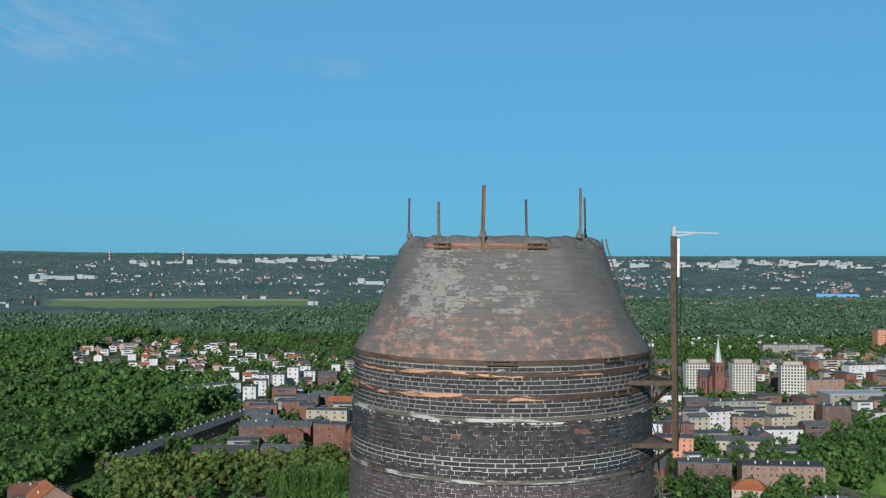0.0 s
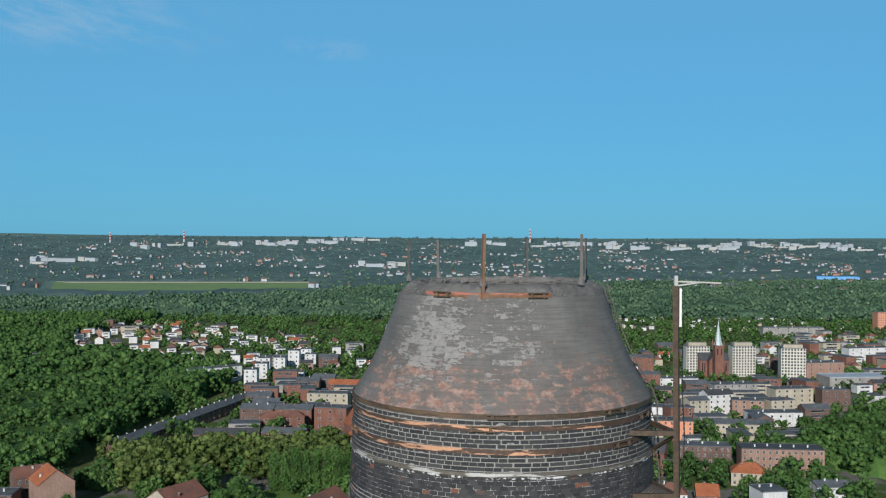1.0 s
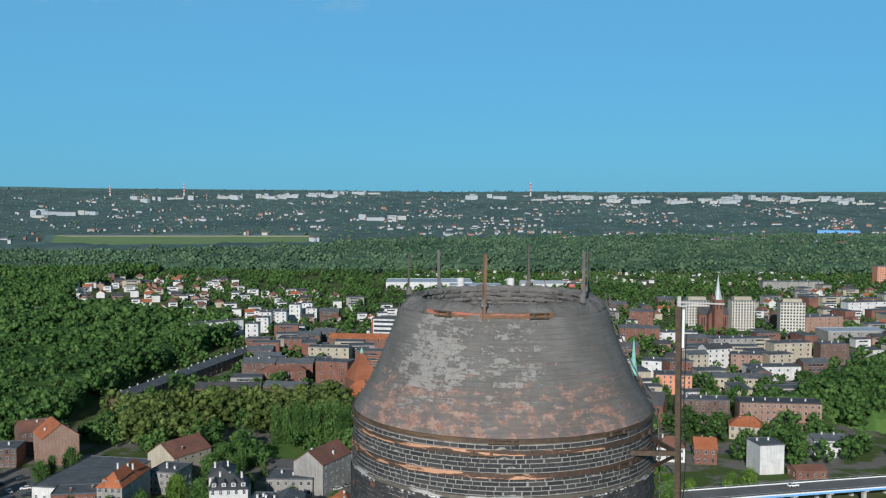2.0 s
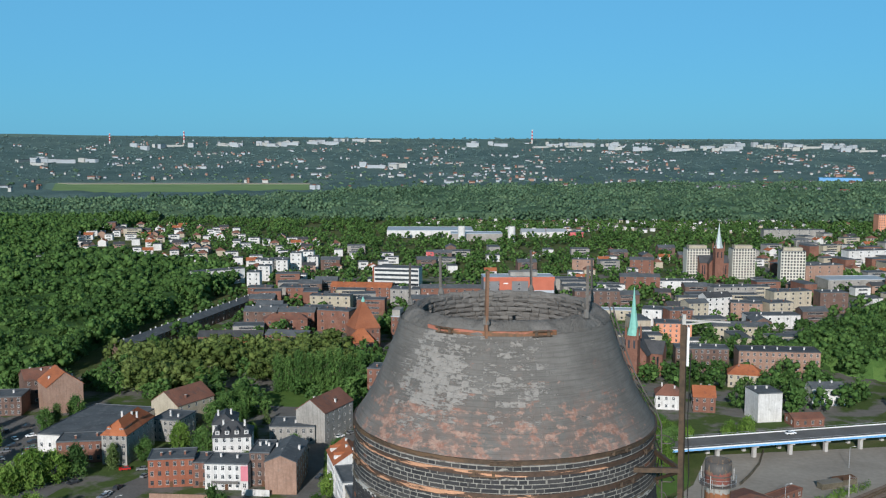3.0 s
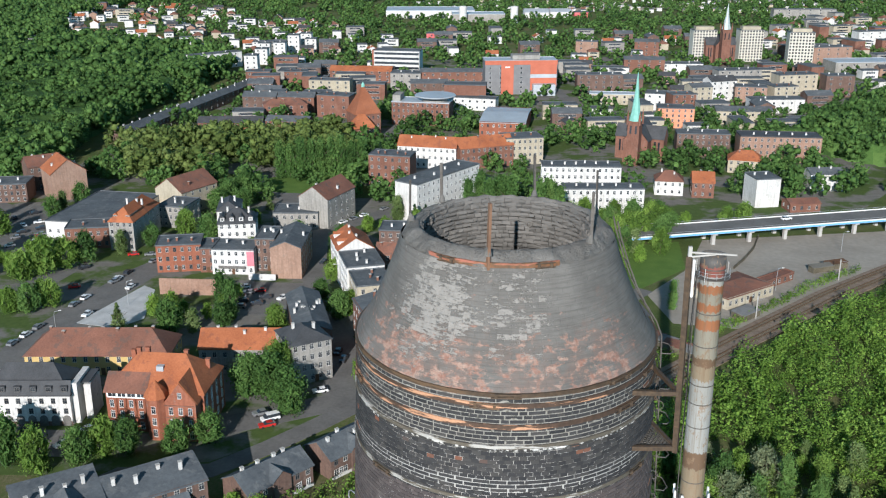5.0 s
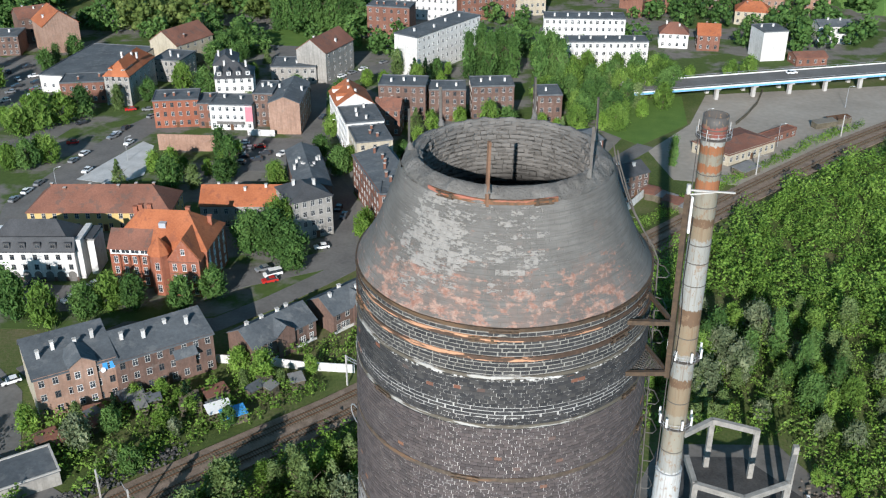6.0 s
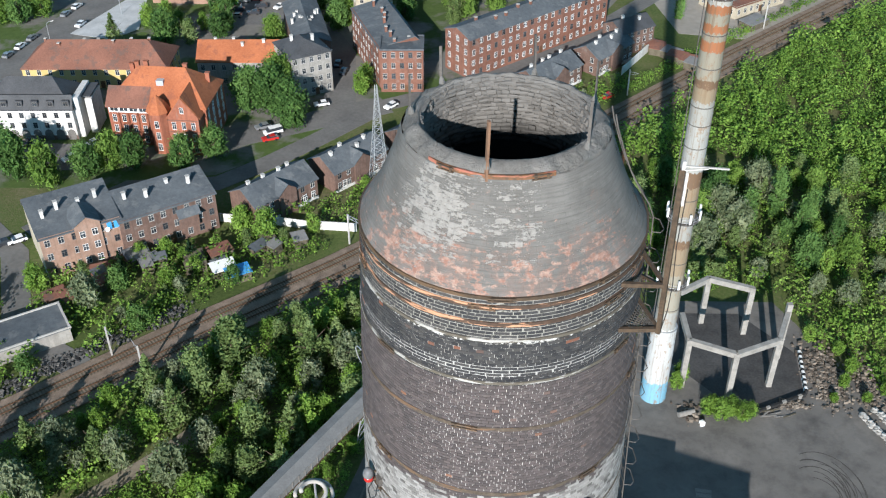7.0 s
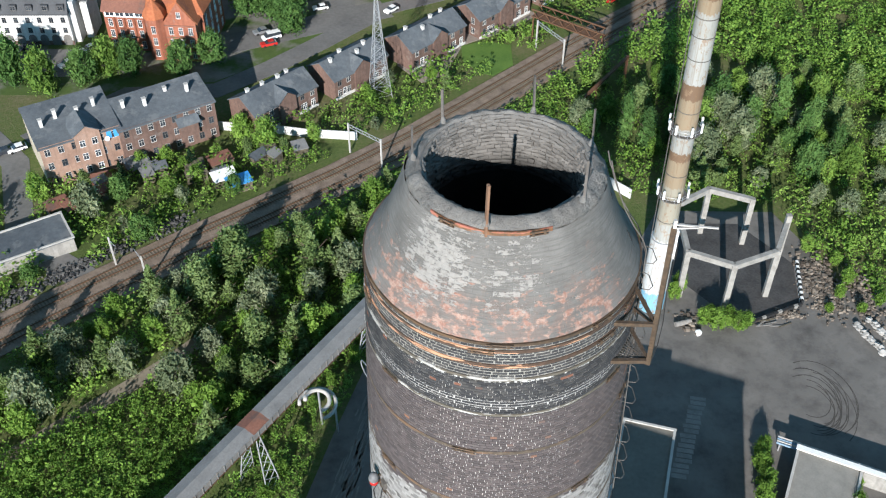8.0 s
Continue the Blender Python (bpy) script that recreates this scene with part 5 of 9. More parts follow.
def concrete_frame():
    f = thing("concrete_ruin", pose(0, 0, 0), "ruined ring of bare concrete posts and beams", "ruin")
    ring = [(42.6, 138.6), (50.4, 135.0), (59.0, 139.0), (62.6, 147.0), (57.6, 154.0), (49.8, 157.2), (42.6, 150.8)]
    for i, (x, y) in enumerate(ring):
        if i != 6:
            part("post", Shape().beam((x, y, -0.2), (x, y, 13.4 if i == 3 else 11.6), 1.0, 0.9), OLD_CONCRETE, f)
    for i in (0, 1, 2, 4, 6):
        (x0, y0), (x1, y1) = ring[i], ring[(i + 1) % 7]
        if i == 6:
            x0, y0 = x1 + (x0 - x1) * 0.62, y1 + (y0 - y1) * 0.62
        part("beam", Shape().beam((x0, y0, 11.2), (x1, y1, 11.2), 0.9, 1.1), OLD_CONCRETE, f)
    part("beam", Shape().beam((49.8, 157.2, 11.2), (43.5, 152.8, 11.2), 0.9, 1.1), OLD_CONCRETE, f)
    w = thing("low_wall", pose(0, 0, 0), "low black and white painted wall by the ruin", "wall")
    for k in range(16):
        y = 136.6 + k * 0.72
        part("block", Shape().box(65.2 + 0.11 * k, 65.7 + 0.11 * k, y, y + 0.68, 0, 1.0), FRAME_WHITE if k % 2 else RUBBER, w)
    for k in range(13):
        f = k / 13
        a, b = Vector((65.2, 136.3, 0.45)), Vector((54.4, 131.2, 0.45))
        part("block", Shape().beam(a.lerp(b, f), a.lerp(b, f + 0.07), 0.45, 0.9), OLD_CONCRETE if k % 4 == 1 else RUBBER, w)
    # dark grey floor sheet; shade of bushes and low wall painted into its colour
    sheet("pit_floor", [(41, 146), (52, 132), (55, 131.6), (65, 136.5), (66.6, 148), (58, 160), (46, 160)], 0.075, simple("shade_painted_floor", (0.028, 0.027, 0.027), (0.085, 0.082, 0.08), 0.25, 0.8), "dark sooty floor inside the ruin", "yard")


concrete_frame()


def works_shed(x, y, l, d, rot, h, roof, label, edge=None):
    b = thing("works_shed", pose(x, y, 0, 0, 0, rot), label, "shed")
    FOOT.append((x, y, l / 2, d / 2, radians(rot)))
    part("wall", Shape().box(-l / 2, l / 2, -d / 2, d / 2, -0.2, h), GREY_WALL, b)
    part("roof", Shape().box(-l / 2 - 0.2, l / 2 + 0.2, -d / 2 - 0.2, d / 2 + 0.2, h, h + 0.2), roof, b)
    e = edge or DULL_WHITE
    for q in (-d / 2, d / 2):
        part("parapet", Shape().box(-l / 2 - 0.25, l / 2 + 0.25, q - 0.2, q + 0.2, h + 0.2, h + 0.45), e, b)
    for q in (-l / 2, l / 2):
        part("parapet", Shape().box(q - 0.2, q + 0.2, -d / 2 + 0.2, d / 2 - 0.2, h + 0.2, h + 0.45), e, b)
    return b


works_shed(27.2, 87.5, 7.8, 25.0, -15.0, 10.0, METAL_GREEN, "flat-roofed grey works shed with pale parapets")
s = works_shed(56.8, 92.2, 9.75, 14.4, -24.0, 3.0, ROOF_GRAVEL, "low shed with a pale gravel roof and white parapet", DULL_WHITE)
p = thing("pipe_bridge", pose(52.6, 103.0, 0, 0, 0, -24.0), "bundle of blue and white pipes on short trestles", "pipe")
for k in range(4):
    part("pipe", Shape().tube([(0, 0.45 * k, 1.9), (14, 0.45 * k, 1.9), (30, 0.45 * k, 1.9)], 0.17, 8), DULL_WHITE if k % 2 else BLUE_PIPE, p)
for x in (0.6, 10, 20, 29):
    part("trestle", Shape().beam((x, -0.3, 1.6), (x, 1.8, 1.6), 0.25).beam((x, 0, 0), (x, 0, 1.6), 0.2).beam((x, 1.5, 0), (x, 1.5, 1.6), 0.2), STEEL, p)
part("rear_wall_cap", Shape().box(-5.2, 14.0, 6.9, 7.9, 3.46, 3.62), FRAME_WHITE, s, "broad white parapet")
part("rear_wall", Shape().box(5.2, 14.0, 7.0, 7.8, 0, 3.45), GREY_WALL, s)
# the power-plant hall whose shade falls over the yard
for cx, cy, l, d, rot, h in ((17.6, 51.2, 36.0, 26.0, -22.0, 24.1), (-15.7, 45.0, 28.4, 34.0, -2.0, 25.0)):
    building_hall = thing("plant_hall", pose(cx, cy, 0, 0, 0, rot), "tall brick hall of the old power plant", "building")
    FOOT.append((cx, cy, l / 2, d / 2, radians(rot)))
    part("wall", Shape().box(-l / 2, l / 2, -d / 2, d / 2, -0.2, h), RED_BRICK, building_hall)
    part("roof", Shape().box(-l / 2 - 0.3, l / 2 + 0.3, -d / 2 - 0.3, d / 2 + 0.3, h, h + 0.4), FELT, building_hall)


def rubble():
    r, s = random.Random(21), Shape()
    for k in range(1500):
        x, y = (r.gauss(70.5, 1.7), r.gauss(142, 4.0)) if k < 1000 else (r.gauss(77.5, 1.3), r.gauss(140, 4.5)) if k < 1300 else (r.gauss(43.0, 1.0), r.gauss(131.5, 1.2)) if k < 1400 else (r.gauss(62.5, 1.4), r.gauss(134, 0.7))
        w = r.uniform(0.12, 0.55) * (1.6 if k % 9 == 0 else 1.0)
        v = [(x + w * (i - 0.5) * r.uniform(0.6, 1.3), y + w * (j - 0.5) * r.uniform(0.6, 1.3), max(w * q * r.uniform(0.5, 1.0), 0) + 0.02) for q in (0, 1) for i, j in ((0, 0), (1, 0), (1, 1), (0, 1))]
        s.add(v, [(4, 5, 6, 7), (0, 1, 5, 4), (1, 2, 6, 5), (2, 3, 7, 6), (3, 0, 4, 7)])
    tagged(new("rubble", s.mesh("rubble", simple("rubble_stone", (0.075, 0.060, 0.048), (0.23, 0.195, 0.16), 1.0, 0.95, by="island"))), "heap of broken brick and concrete", "rubble", "", "stuff")
    for k in range(18):
        row, j = divmod(k, 9)
        x, y = (74.0, 77.0)[row] + 0.36 * j + r.uniform(-0.15, 0.15), (131.2, 132.6)[row] - 0.82 * j + r.uniform(-0.15, 0.15)
        s = Shape()
        s.tube([(0, 0, -0.1), (0.05, 0, 0.2), (0, 0.05, 0.7), (0, 0, 0.85)], [0.62, 0.74, 0.64, 0.38], 7)
        b = new("boulder", s.mesh("boulder", CONCRETE))
        b.matrix_basis = pose(x, y, 0.0, r.uniform(-12, 12), r.uniform(-12, 12), r.uniform(0, 360))
        tagged(b, "pale quarried boulder in a row", "boulder", "row of boulders")


rubble()


def yard_clutter():
    r = random.Random(8)
    for k in range(9):
        x, y = 58.5 + r.uniform(-2.5, 2.5), 131.6 + r.uniform(-0.8, 0.8)
        p = new("plank", Shape().box(-1.4, 1.4, -0.12, 0.12, 0, 0.07).mesh("plank", SLAB if k % 2 else SOIL))
        p.matrix_basis = pose(x, y, 0.08 + 0.05 * k, 0, 0, r.uniform(-5, 40))
        tagged(p, "loose weathered plank on the yard", "plank", "pile of planks")
    log = new("concrete_pipe", Shape().tube([(-1.6, 0, 0.5), (1.6, 0, 0.5)], 0.5, 14).mesh("concrete_pipe", SLAB))
    log.matrix_basis = pose(42.2, 131.0, 0.06, 0, 0, 18)
    tagged(log, "stained concrete pipe lying on the yard", "pipe")
    tank = new("plastic_tank", Shape().box(-0.4, 0.4, -0.4, 0.4, 0, 0.9).box(-0.2, 0.2, -0.2, 0.2, 0.9, 1.0).mesh("plastic_tank", FRAME_WHITE))
    tank.matrix_basis = pose(44.6, 128.6, 0.06, 0, 0, 25)
    tagged(tank, "white plastic tank on the yard", "tank")
    s = Shape()
    for k in range(900):
        u = r.random()
        x, y = -97 + 42 * u + r.gauss(0, 1.3), 124.5 + 36 * u + r.gauss(0, 1.3)
        w = r.uniform(0.15, 0.6)
        v = [(x + w * (i - 0.5) * r.uniform(0.6, 1.3), y + w * (j - 0.5) * r.uniform(0.6, 1.3), max(w * q * r.uniform(0.5, 1.0), 0) + 0.02) for q in (0, 1) for i, j in ((0, 0), (1, 0), (1, 1), (0, 1))]
        s.add(v, [(4, 5, 6, 7), (0, 1, 5, 4), (1, 2, 6, 5), (2, 3, 7, 6), (3, 0, 4, 7)])
    tagged(new("coal_spoil", s.mesh("coal_spoil", simple("dark_spoil", (0.03, 0.03, 0.032), (0.12, 0.117, 0.112), 1.0, 0.95, by="island"))), "strip of dark broken spoil beside the tracks", "rubble", "", "stuff")


yard_clutter()


def viaduct():
    b = thing("road_bridge", pose(98.0, 377.0, 0, 0, 0, 14.2), "long road viaduct with blue and white parapets on concrete piers", "bridge")
    ROADS.append(([(98, 380), (300, 432)], 7))
    part("deck", Shape().box(-32, 210, 0, 13, 5.2, 6.2), CONCRETE, b)
    part("carriageway", Shape().box(-32, 210, 1.0, 12.0, 6.2, 6.26), ASPHALT, b)
    for y in (-0.15, 12.9):
        part("blue_fascia", Shape().box(-32, 210, y, y + 0.2, 5.3, 6.1), BLUE_PAINT, b, "sky-blue fascia")
        part("white_fascia", Shape().box(-32, 210, y - 0.05, y + 0.25, 6.1, 6.5), FRAME_WHITE, b, "white kerb band")
        part("parapet_rail", Shape().box(-32, 210, y + 0.05, y + 0.13, 7.15, 7.25), STEEL, b)
        x = -31.0
        while x < 140:
            part("parapet_post", Shape().box(x, x + 0.12, y + 0.03, y + 0.15, 6.5, 7.15), STEEL, b)
            x += 5.0
    for x in (4, 20, 36, 52, 68, 84, 100, 130, 160, 190):
        for y in (2.0, 10.0):
            part("pier", Shape().box(x, x + 1.4, y, y + 1.4, -0.2, 5.2), CONCRETE, b)
        part("pier_cap", Shape().box(x - 0.3, x + 1.7, 0.8, 12.2, 4.4, 5.19), CONCRETE, b)


viaduct()
# ---- houses ----
WORDS = {"red_brick": "red brick", "brown_brick": "brown brick", "orange_brick": "orange brick", "pink_plaster": "pink plastered", "white_plaster": "white plastered", "cream_plaster": "cream plastered",
         "grey_plaster": "grey plastered", "yellow_plaster": "yellow plastered", "roofing_felt": "grey felt", "dark_roof": "dark", "clay_tiles": "orange tile", "old_orange_tiles": "dull orange tile", "weathered_clay_tiles": "weathered tile",
         "sheet_roof": "pale sheet-metal", "concrete": "bare concrete", "tan_brick": "tan brick", "grey_panels": "grey panelled", "pale_panels": "pale panelled", "salmon_plaster": "salmon plastered", "red_cladding": "red-clad"}
COUNT = {1: "single", 2: "two", 3: "three", 4: "four", 5: "five", 6: "six", 7: "seven", 8: "eight", 9: "nine", 10: "ten", 11: "eleven"}
PANES = {}


def window_mesh(w, h, frame):
    """A window in one piece: frame and glazing bars standing proud, four panes set back."""
    key = (round(w, 1), round(h, 1), frame.name)
    if key not in PANES:
        f = 0.06
        xs, zs = [-w / 2 - f, -w / 2, -0.03, 0.03, w / 2, w / 2 + f], [-f - 0.06, 0, h * 0.64, h * 0.64 + 0.05, h, h + f]
        s = Shape()
        v = [(x, -0.06, z) for z in zs for x in xs]
        faces, idx = [], []
        for j in range(5):
            for i in range(5):
                a, b, c, d = j * 6 + i, j * 6 + i + 1, (j + 1) * 6 + i + 1, (j + 1) * 6 + i
                if i in (1, 3) and j in (1, 3):
                    k = len(v)
                    v += [(v[q][0], -0.012, v[q][2]) for q in (a, b, c, d)]
                    faces += [(k, k + 1, k + 2, k + 3), (a, b, k + 1, k), (b, c, k + 2, k + 1), (c, d, k + 3, k + 2), (d, a, k, k + 3)]
                    idx += [1, 0, 0, 0, 0]
                else:
                    faces.append((a, b, c, d))
                    idx.append(0)
        k = len(v)
        rim = [0, 5, 35, 30]
        v += [(v[q][0], 0.02, v[q][2]) for q in rim]
        edge = list(range(0, 6)) + [11, 17, 23, 29, 35] + [34, 33, 32, 31, 30] + [24, 18, 12, 6]
        lo = [k + 0] * 5 + [k + 1] * 5 + [k + 2] * 5 + [k + 3] * 5
        n = len(edge)
        for q in range(n):
            p0, p1, b0 = edge[q], edge[(q + 1) % n], lo[q]
            b1 = lo[(q + 1) % n]
            faces.append((p1, p0, b0, b1) if b0 != b1 else (p1, p0, b0))
            idx.append(0)
        PANES[key] = mesh_of("window", v, faces, [frame, GLASS], idx)
    return PANES[key]


def far_window(frame):
    """A plain window for houses across the town: a raised frame round one pane."""
    key = ("far", frame.name)
    if key not in PANES:
        v = [(-0.75, 0.02, 0), (0.75, 0.02, 0), (0.75, 0.02, 1.6), (-0.75, 0.02, 1.6), (-0.75, -0.06, 0), (0.75, -0.06, 0), (0.75, -0.06, 1.6), (-0.75, -0.06, 1.6), (-0.65, -0.05, 0.1), (0.65, -0.05, 0.1), (0.65, -0.05, 1.5), (-0.65, -0.05, 1.5)]
        PANES[key] = mesh_of("window", v, [(8, 9, 10, 11), (4, 5, 9, 8), (5, 6, 10, 9), (6, 7, 11, 10), (7, 4, 8, 11), (0, 1, 5, 4), (1, 2, 6, 5), (2, 3, 7, 6), (3, 0, 4, 7)], [frame, GLASS], [1] + [0] * 8)
    return PANES[key]


CHIMNEY_POT = Shape().box(-0.35, 0.35, -0.35, 0.35, -1.2, 1.1).box(-0.45, 0.45, -0.45, 0.45, 1.1, 1.25, 1)
POT_MESH = {}


def roof_shape(kind, l, d, h, top, o=0.35):
    s = Shape()
    if kind == "flat":
        s.box(-l - 0.15, l + 0.15, -d - 0.15, d + 0.15, h, h + 0.25)
        for b in ((-l - 0.15, l + 0.15, -d - 0.15, -d + 0.15), (-l - 0.15, l + 0.15, d - 0.15, d + 0.15), (-l - 0.15, -l + 0.15, -d, d), (l - 0.15, l + 0.15, -d, d)):
            s.box(*b, h + 0.25, h + 0.55)
        return s
    a = [(-l - o, -d - o), (l + o, -d - o), (l + o, d + o), (-l - o, d + o)]
    if kind == "gable":
        r = [(-l - o, 0), (l + o, 0)]
    elif kind == "cross":
        r = [(0, -d - o), (0, d + o)]
    elif kind == "shed":
        r = [(-l - o, d * 0.72), (l + o, d * 0.72)]
    elif kind == "hip":
        k = min(l, d) * 0.85
        r = [(-l + k, 0), (l - k, 0)] if l >= d else [(0, -d + k), (0, d - k)]
    else:
        r = [(-0.3, 0), (0.3, 0)]
    e = h - 0.12
    v = [(x, y, e) for x, y in a] + [(x, y, h + top) for x, y in r] + [(x, y, e - 0.22) for x, y in a] + [(x, y, h + top - 0.25) for x, y in r]
    along = r[0][1] == r[1][1]
    if kind in ("gable", "cross", "shed"):
        # two slabs that leave the gable walls open
        slopes = [(0, 1, 5, 4), (2, 3, 4, 5)] if along else [(1, 2, 5, 4), (3, 0, 4, 5)]
        ends = [(4, 0), (3, 4), (1, 5), (5, 2)] if along else [(0, 4), (4, 1), (2, 5), (5, 3)]
        eaves = [(0, 1), (2, 3)] if along else [(1, 2), (3, 0)]
        return s.add(v, slopes + [tuple(i + 6 for i in q[::-1]) for q in slopes] + [(i, i + 6, j + 6, j) for i, j in ends + eaves])
    f = [(0, 1, 5, 4), (2, 3, 4, 5), (3, 0, 4), (1, 2, 5)] if along else [(0, 1, 4), (1, 2, 5, 4), (2, 3, 5), (3, 0, 4, 5)]
    s.add(v, f + [(6, 9, 8, 7)] + [(i, i + 6, (i + 1) % 4 + 6, (i + 1) % 4) for i in range(4)])
    return s


def building(name, x, y, length, depth, rot, h, wall, roof, kind="gable", top=3.0, floors=0, bays=0, stacks=2, frame=None, sides=True, label="", blank=False, group="", tall=1.55, front=True, dormers=0):
    frame = frame or (FRAME_WHITE if wall.name in ("orange_brick", "white_plaster") else FRAME_DULL)
    floors = floors or max(1, round(h / 3.3))
    bays = bays or max(2, round(length / 2.9))
    if y > 620 and name != "tower_block":
        bays = max(2, round(bays * (0.55 if y < 800 else 0.36)))
    label = label or f"{COUNT.get(floors, 'many')}-storey {WORDS[wall.name]} {name.replace('_', ' ')} with a {'flat ' if kind == 'flat' else ''}{WORDS[roof.name]} roof"
    b = thing(name, pose(x, y, 0, 0, 0, rot), label, "church" if name == "church" else "house" if name in ("house", "cottage", "villa") else "building", group)
    l, d = length / 2, depth / 2
    FOOT.append((x, y, l, d, radians(rot)))
    s = Shape().box(-l, l, -d, d, -0.3, h)
    e = h - 0.02
    if kind == "gable":
        for q in (-l + 0.001, l - 0.001):
            s.add([(q, -d, e), (q, d, e), (q, 0, h + top - 0.3)], [(0, 2, 1) if q < 0 else (0, 1, 2)])
    elif kind == "cross":
        for q in (-d + 0.001, d - 0.001):
            s.add([(-l, q, e), (l, q, e), (0, q, h + top - 0.3)], [(0, 1, 2) if q < 0 else (0, 2, 1)])
    elif kind == "shed":
        for q in (-l + 0.001, l - 0.001):
            s.add([(q, -d, e), (q, d, e), (q, d * 0.72, h + top - 0.3)], [(0, 2, 1) if q < 0 else (0, 1, 2)])
    part("wall", s, wall, b)
    part("roof", roof_shape(kind, l, d, h, top), roof, b)
    if name == "villa":
        for k in range(floors):
            part("window", window_mesh(length * 0.6, 1.4, frame), None, b, "wide dark window", at=pose(0, -d, h / floors * k + 1.0))
    elif not blank:
        far = math.hypot(x, y)
        step = h / floors
        ww, wh = (1.05 if y < 620 else 1.5), tall
        me = window_mesh(ww, wh, frame) if y < 620 else far_window(frame)
        for k in range(floors):
            z = step * k + step * 0.32
            for i in range(bays if front else 0):
                odd = (i * 7 + k * 5 + int(abs(x))) % 4 == 0 and y < 620 and wall.name.endswith("brick")
                part("window", window_mesh(ww, wh, FRAME_DARK) if odd else me, None, b, at=pose(-l + length * (i + 0.5) / bays, -d, z))
            if sides and far < 470:
                n = max(1, round(depth / 4.2))
                for i in range(n):
                    q = -d + depth * (i + 0.5) / n
                    part("window", me, None, b, at=pose(-l, q, z, 0, 0, -90) if x > 0 else pose(l, q, z, 0, 0, 90))
        if far < 420 and front:
            part("door", Shape().box(-0.6, 0.6, -0.08, 0.02, 0, 2.2), RUST, b, at=pose(length * 0.5 / bays * (bays % 2), -d, 0))
            part("cornice", Shape().box(-l - 0.1, l + 0.1, -d - 0.18, -d - 0.001, h - 0.45, h - 0.15), wall, b)
    for i in range(dormers):
        u = -l + length * (i + 0.5) / dormers
        zd, yd = h + top * 0.16, -d * 0.90
        dm = part("dormer", Shape().box(u - 0.8, u + 0.8, yd, yd * 0.35, zd, zd + 1.5).add([(u - 1.0, yd - 0.2, zd + 1.5), (u + 1.0, yd - 0.2, zd + 1.5), (u, yd - 0.2, zd + 2.3), (u - 1.0, 0, zd + 1.5), (u + 1.0, 0, zd + 1.5), (u, 0, zd + 2.3)], [(0, 1, 2), (0, 2, 5, 3), (2, 1, 4, 5)], 1), [wall, roof], b)
        part("window", window_mesh(0.8, 1.0, frame), None, dm, at=pose(u, yd, zd + 0.25))
    r = random.Random(int(abs(x * 7 + y * 13)))
    if stacks:
        pot = POT_MESH.setdefault(wall.name, None) or CHIMNEY_POT.mesh("roof_chimney", [WHITE_WALL if wall.name in ("white_plaster", "brown_brick", "grey_plaster", "tan_brick", "pink_plaster") else RED_BRICK, CONCRETE])
        POT_MESH[wall.name] = pot
        for i in range(stacks):
            u = (i + 0.5) / stacks * 2 - 1
            v = r.uniform(-0.35, 0.35)
            lift = top * (1 - abs(v)) if kind in ("gable", "hip", "shed") else 0.4 if kind == "flat" else top * 0.4
            part("roof_chimney", pot, None, b, at=pose(u * l * 0.85 + r.uniform(-1, 1), v * d, h + lift * 0.9, 0, 0, 0))
    return b


# street of workers' houses along the line
b1 = building("tenement", -84.0, 180.2, 17.0, 15.7, 31.6, 10.3, PALE_BRICK_B, FELT, "shed", 2.6, 3, 6, 4)
part("rendered_gable", Shape().add([(-8.56, -7.85, 0), (-8.56, 7.85, 0), (-8.56, 7.85, 10.2), (-8.56, 5.6, 12.4), (-8.56, -7.85, 10.2), (-8.50, -7.85, 0), (-8.50, 7.85, 0), (-8.50, 7.85, 10.2), (-8.50, 5.6, 12.4), (-8.50, -7.85, 10.2)],
                                   [(0, 4, 3, 2, 1), (5, 6, 7, 8, 9), (0, 5, 9, 4), (0, 1, 6, 5)]), CREAM_WALL, b1, "cream rendered gable")
part("bay", Shape().box(-1.2, 4.2, -8.25, -7.8, 0, 11.2).add([(-1.2, -8.25, 11.2), (4.2, -8.25, 11.2), (1.5, -8.25, 12.8)], [(0, 1, 2)]), PALE_BRICK_B, b1)
part("bay_roof", Shape().add([(-1.6, -8.5, 11.05), (1.5, -8.5, 13.0), (4.6, -8.5, 11.05), (-1.6, -1.0, 11.05), (1.5, -1.0, 13.0), (4.6, -1.0, 11.05), (-1.6, -8.5, 10.85), (1.5, -8.5, 12.8), (4.6, -8.5, 10.85)], [(0, 1, 4, 3), (1, 2, 5, 4), (0, 6, 7, 1), (1, 7, 8, 2)]), FELT, b1, "felt roof over the bay")
for k in range(3):
    for gx in (0.2, 2.8):
        part("window", window_mesh(1.05, 1.55, FRAME_WHITE), None, b1, at=pose(gx, -8.25, 1.4 + 3.3 * k))
for gx in (6.0, 7.5):
    part("blue_sheet", Shape().box(gx - 0.5, gx + 0.5, -7.98, -7.86, 8.0, 9.7), BLUE_ROOF, b1, "blue plastic sheet over a window")
part("satellite_dish", lathe([(0.01, 0), (0.35, 0.05), (0.55, 0.16)], 14), FRAME_WHITE, b1, "white satellite dish", at=pose(5.4, -8.1, 8.2, 70, 0, 0))
b2 = building("tenement", -66.6, 187.6, 21.8, 11.2, 33.9, 9.6, BROWN_BRICK, FELT, "shed", 2.4, 3, 8, 4)
part("oriel", Shape().box(1.8, 6.2, -6.5, -5.5, 3.4, 7.0), BROWN_BRICK, b2)
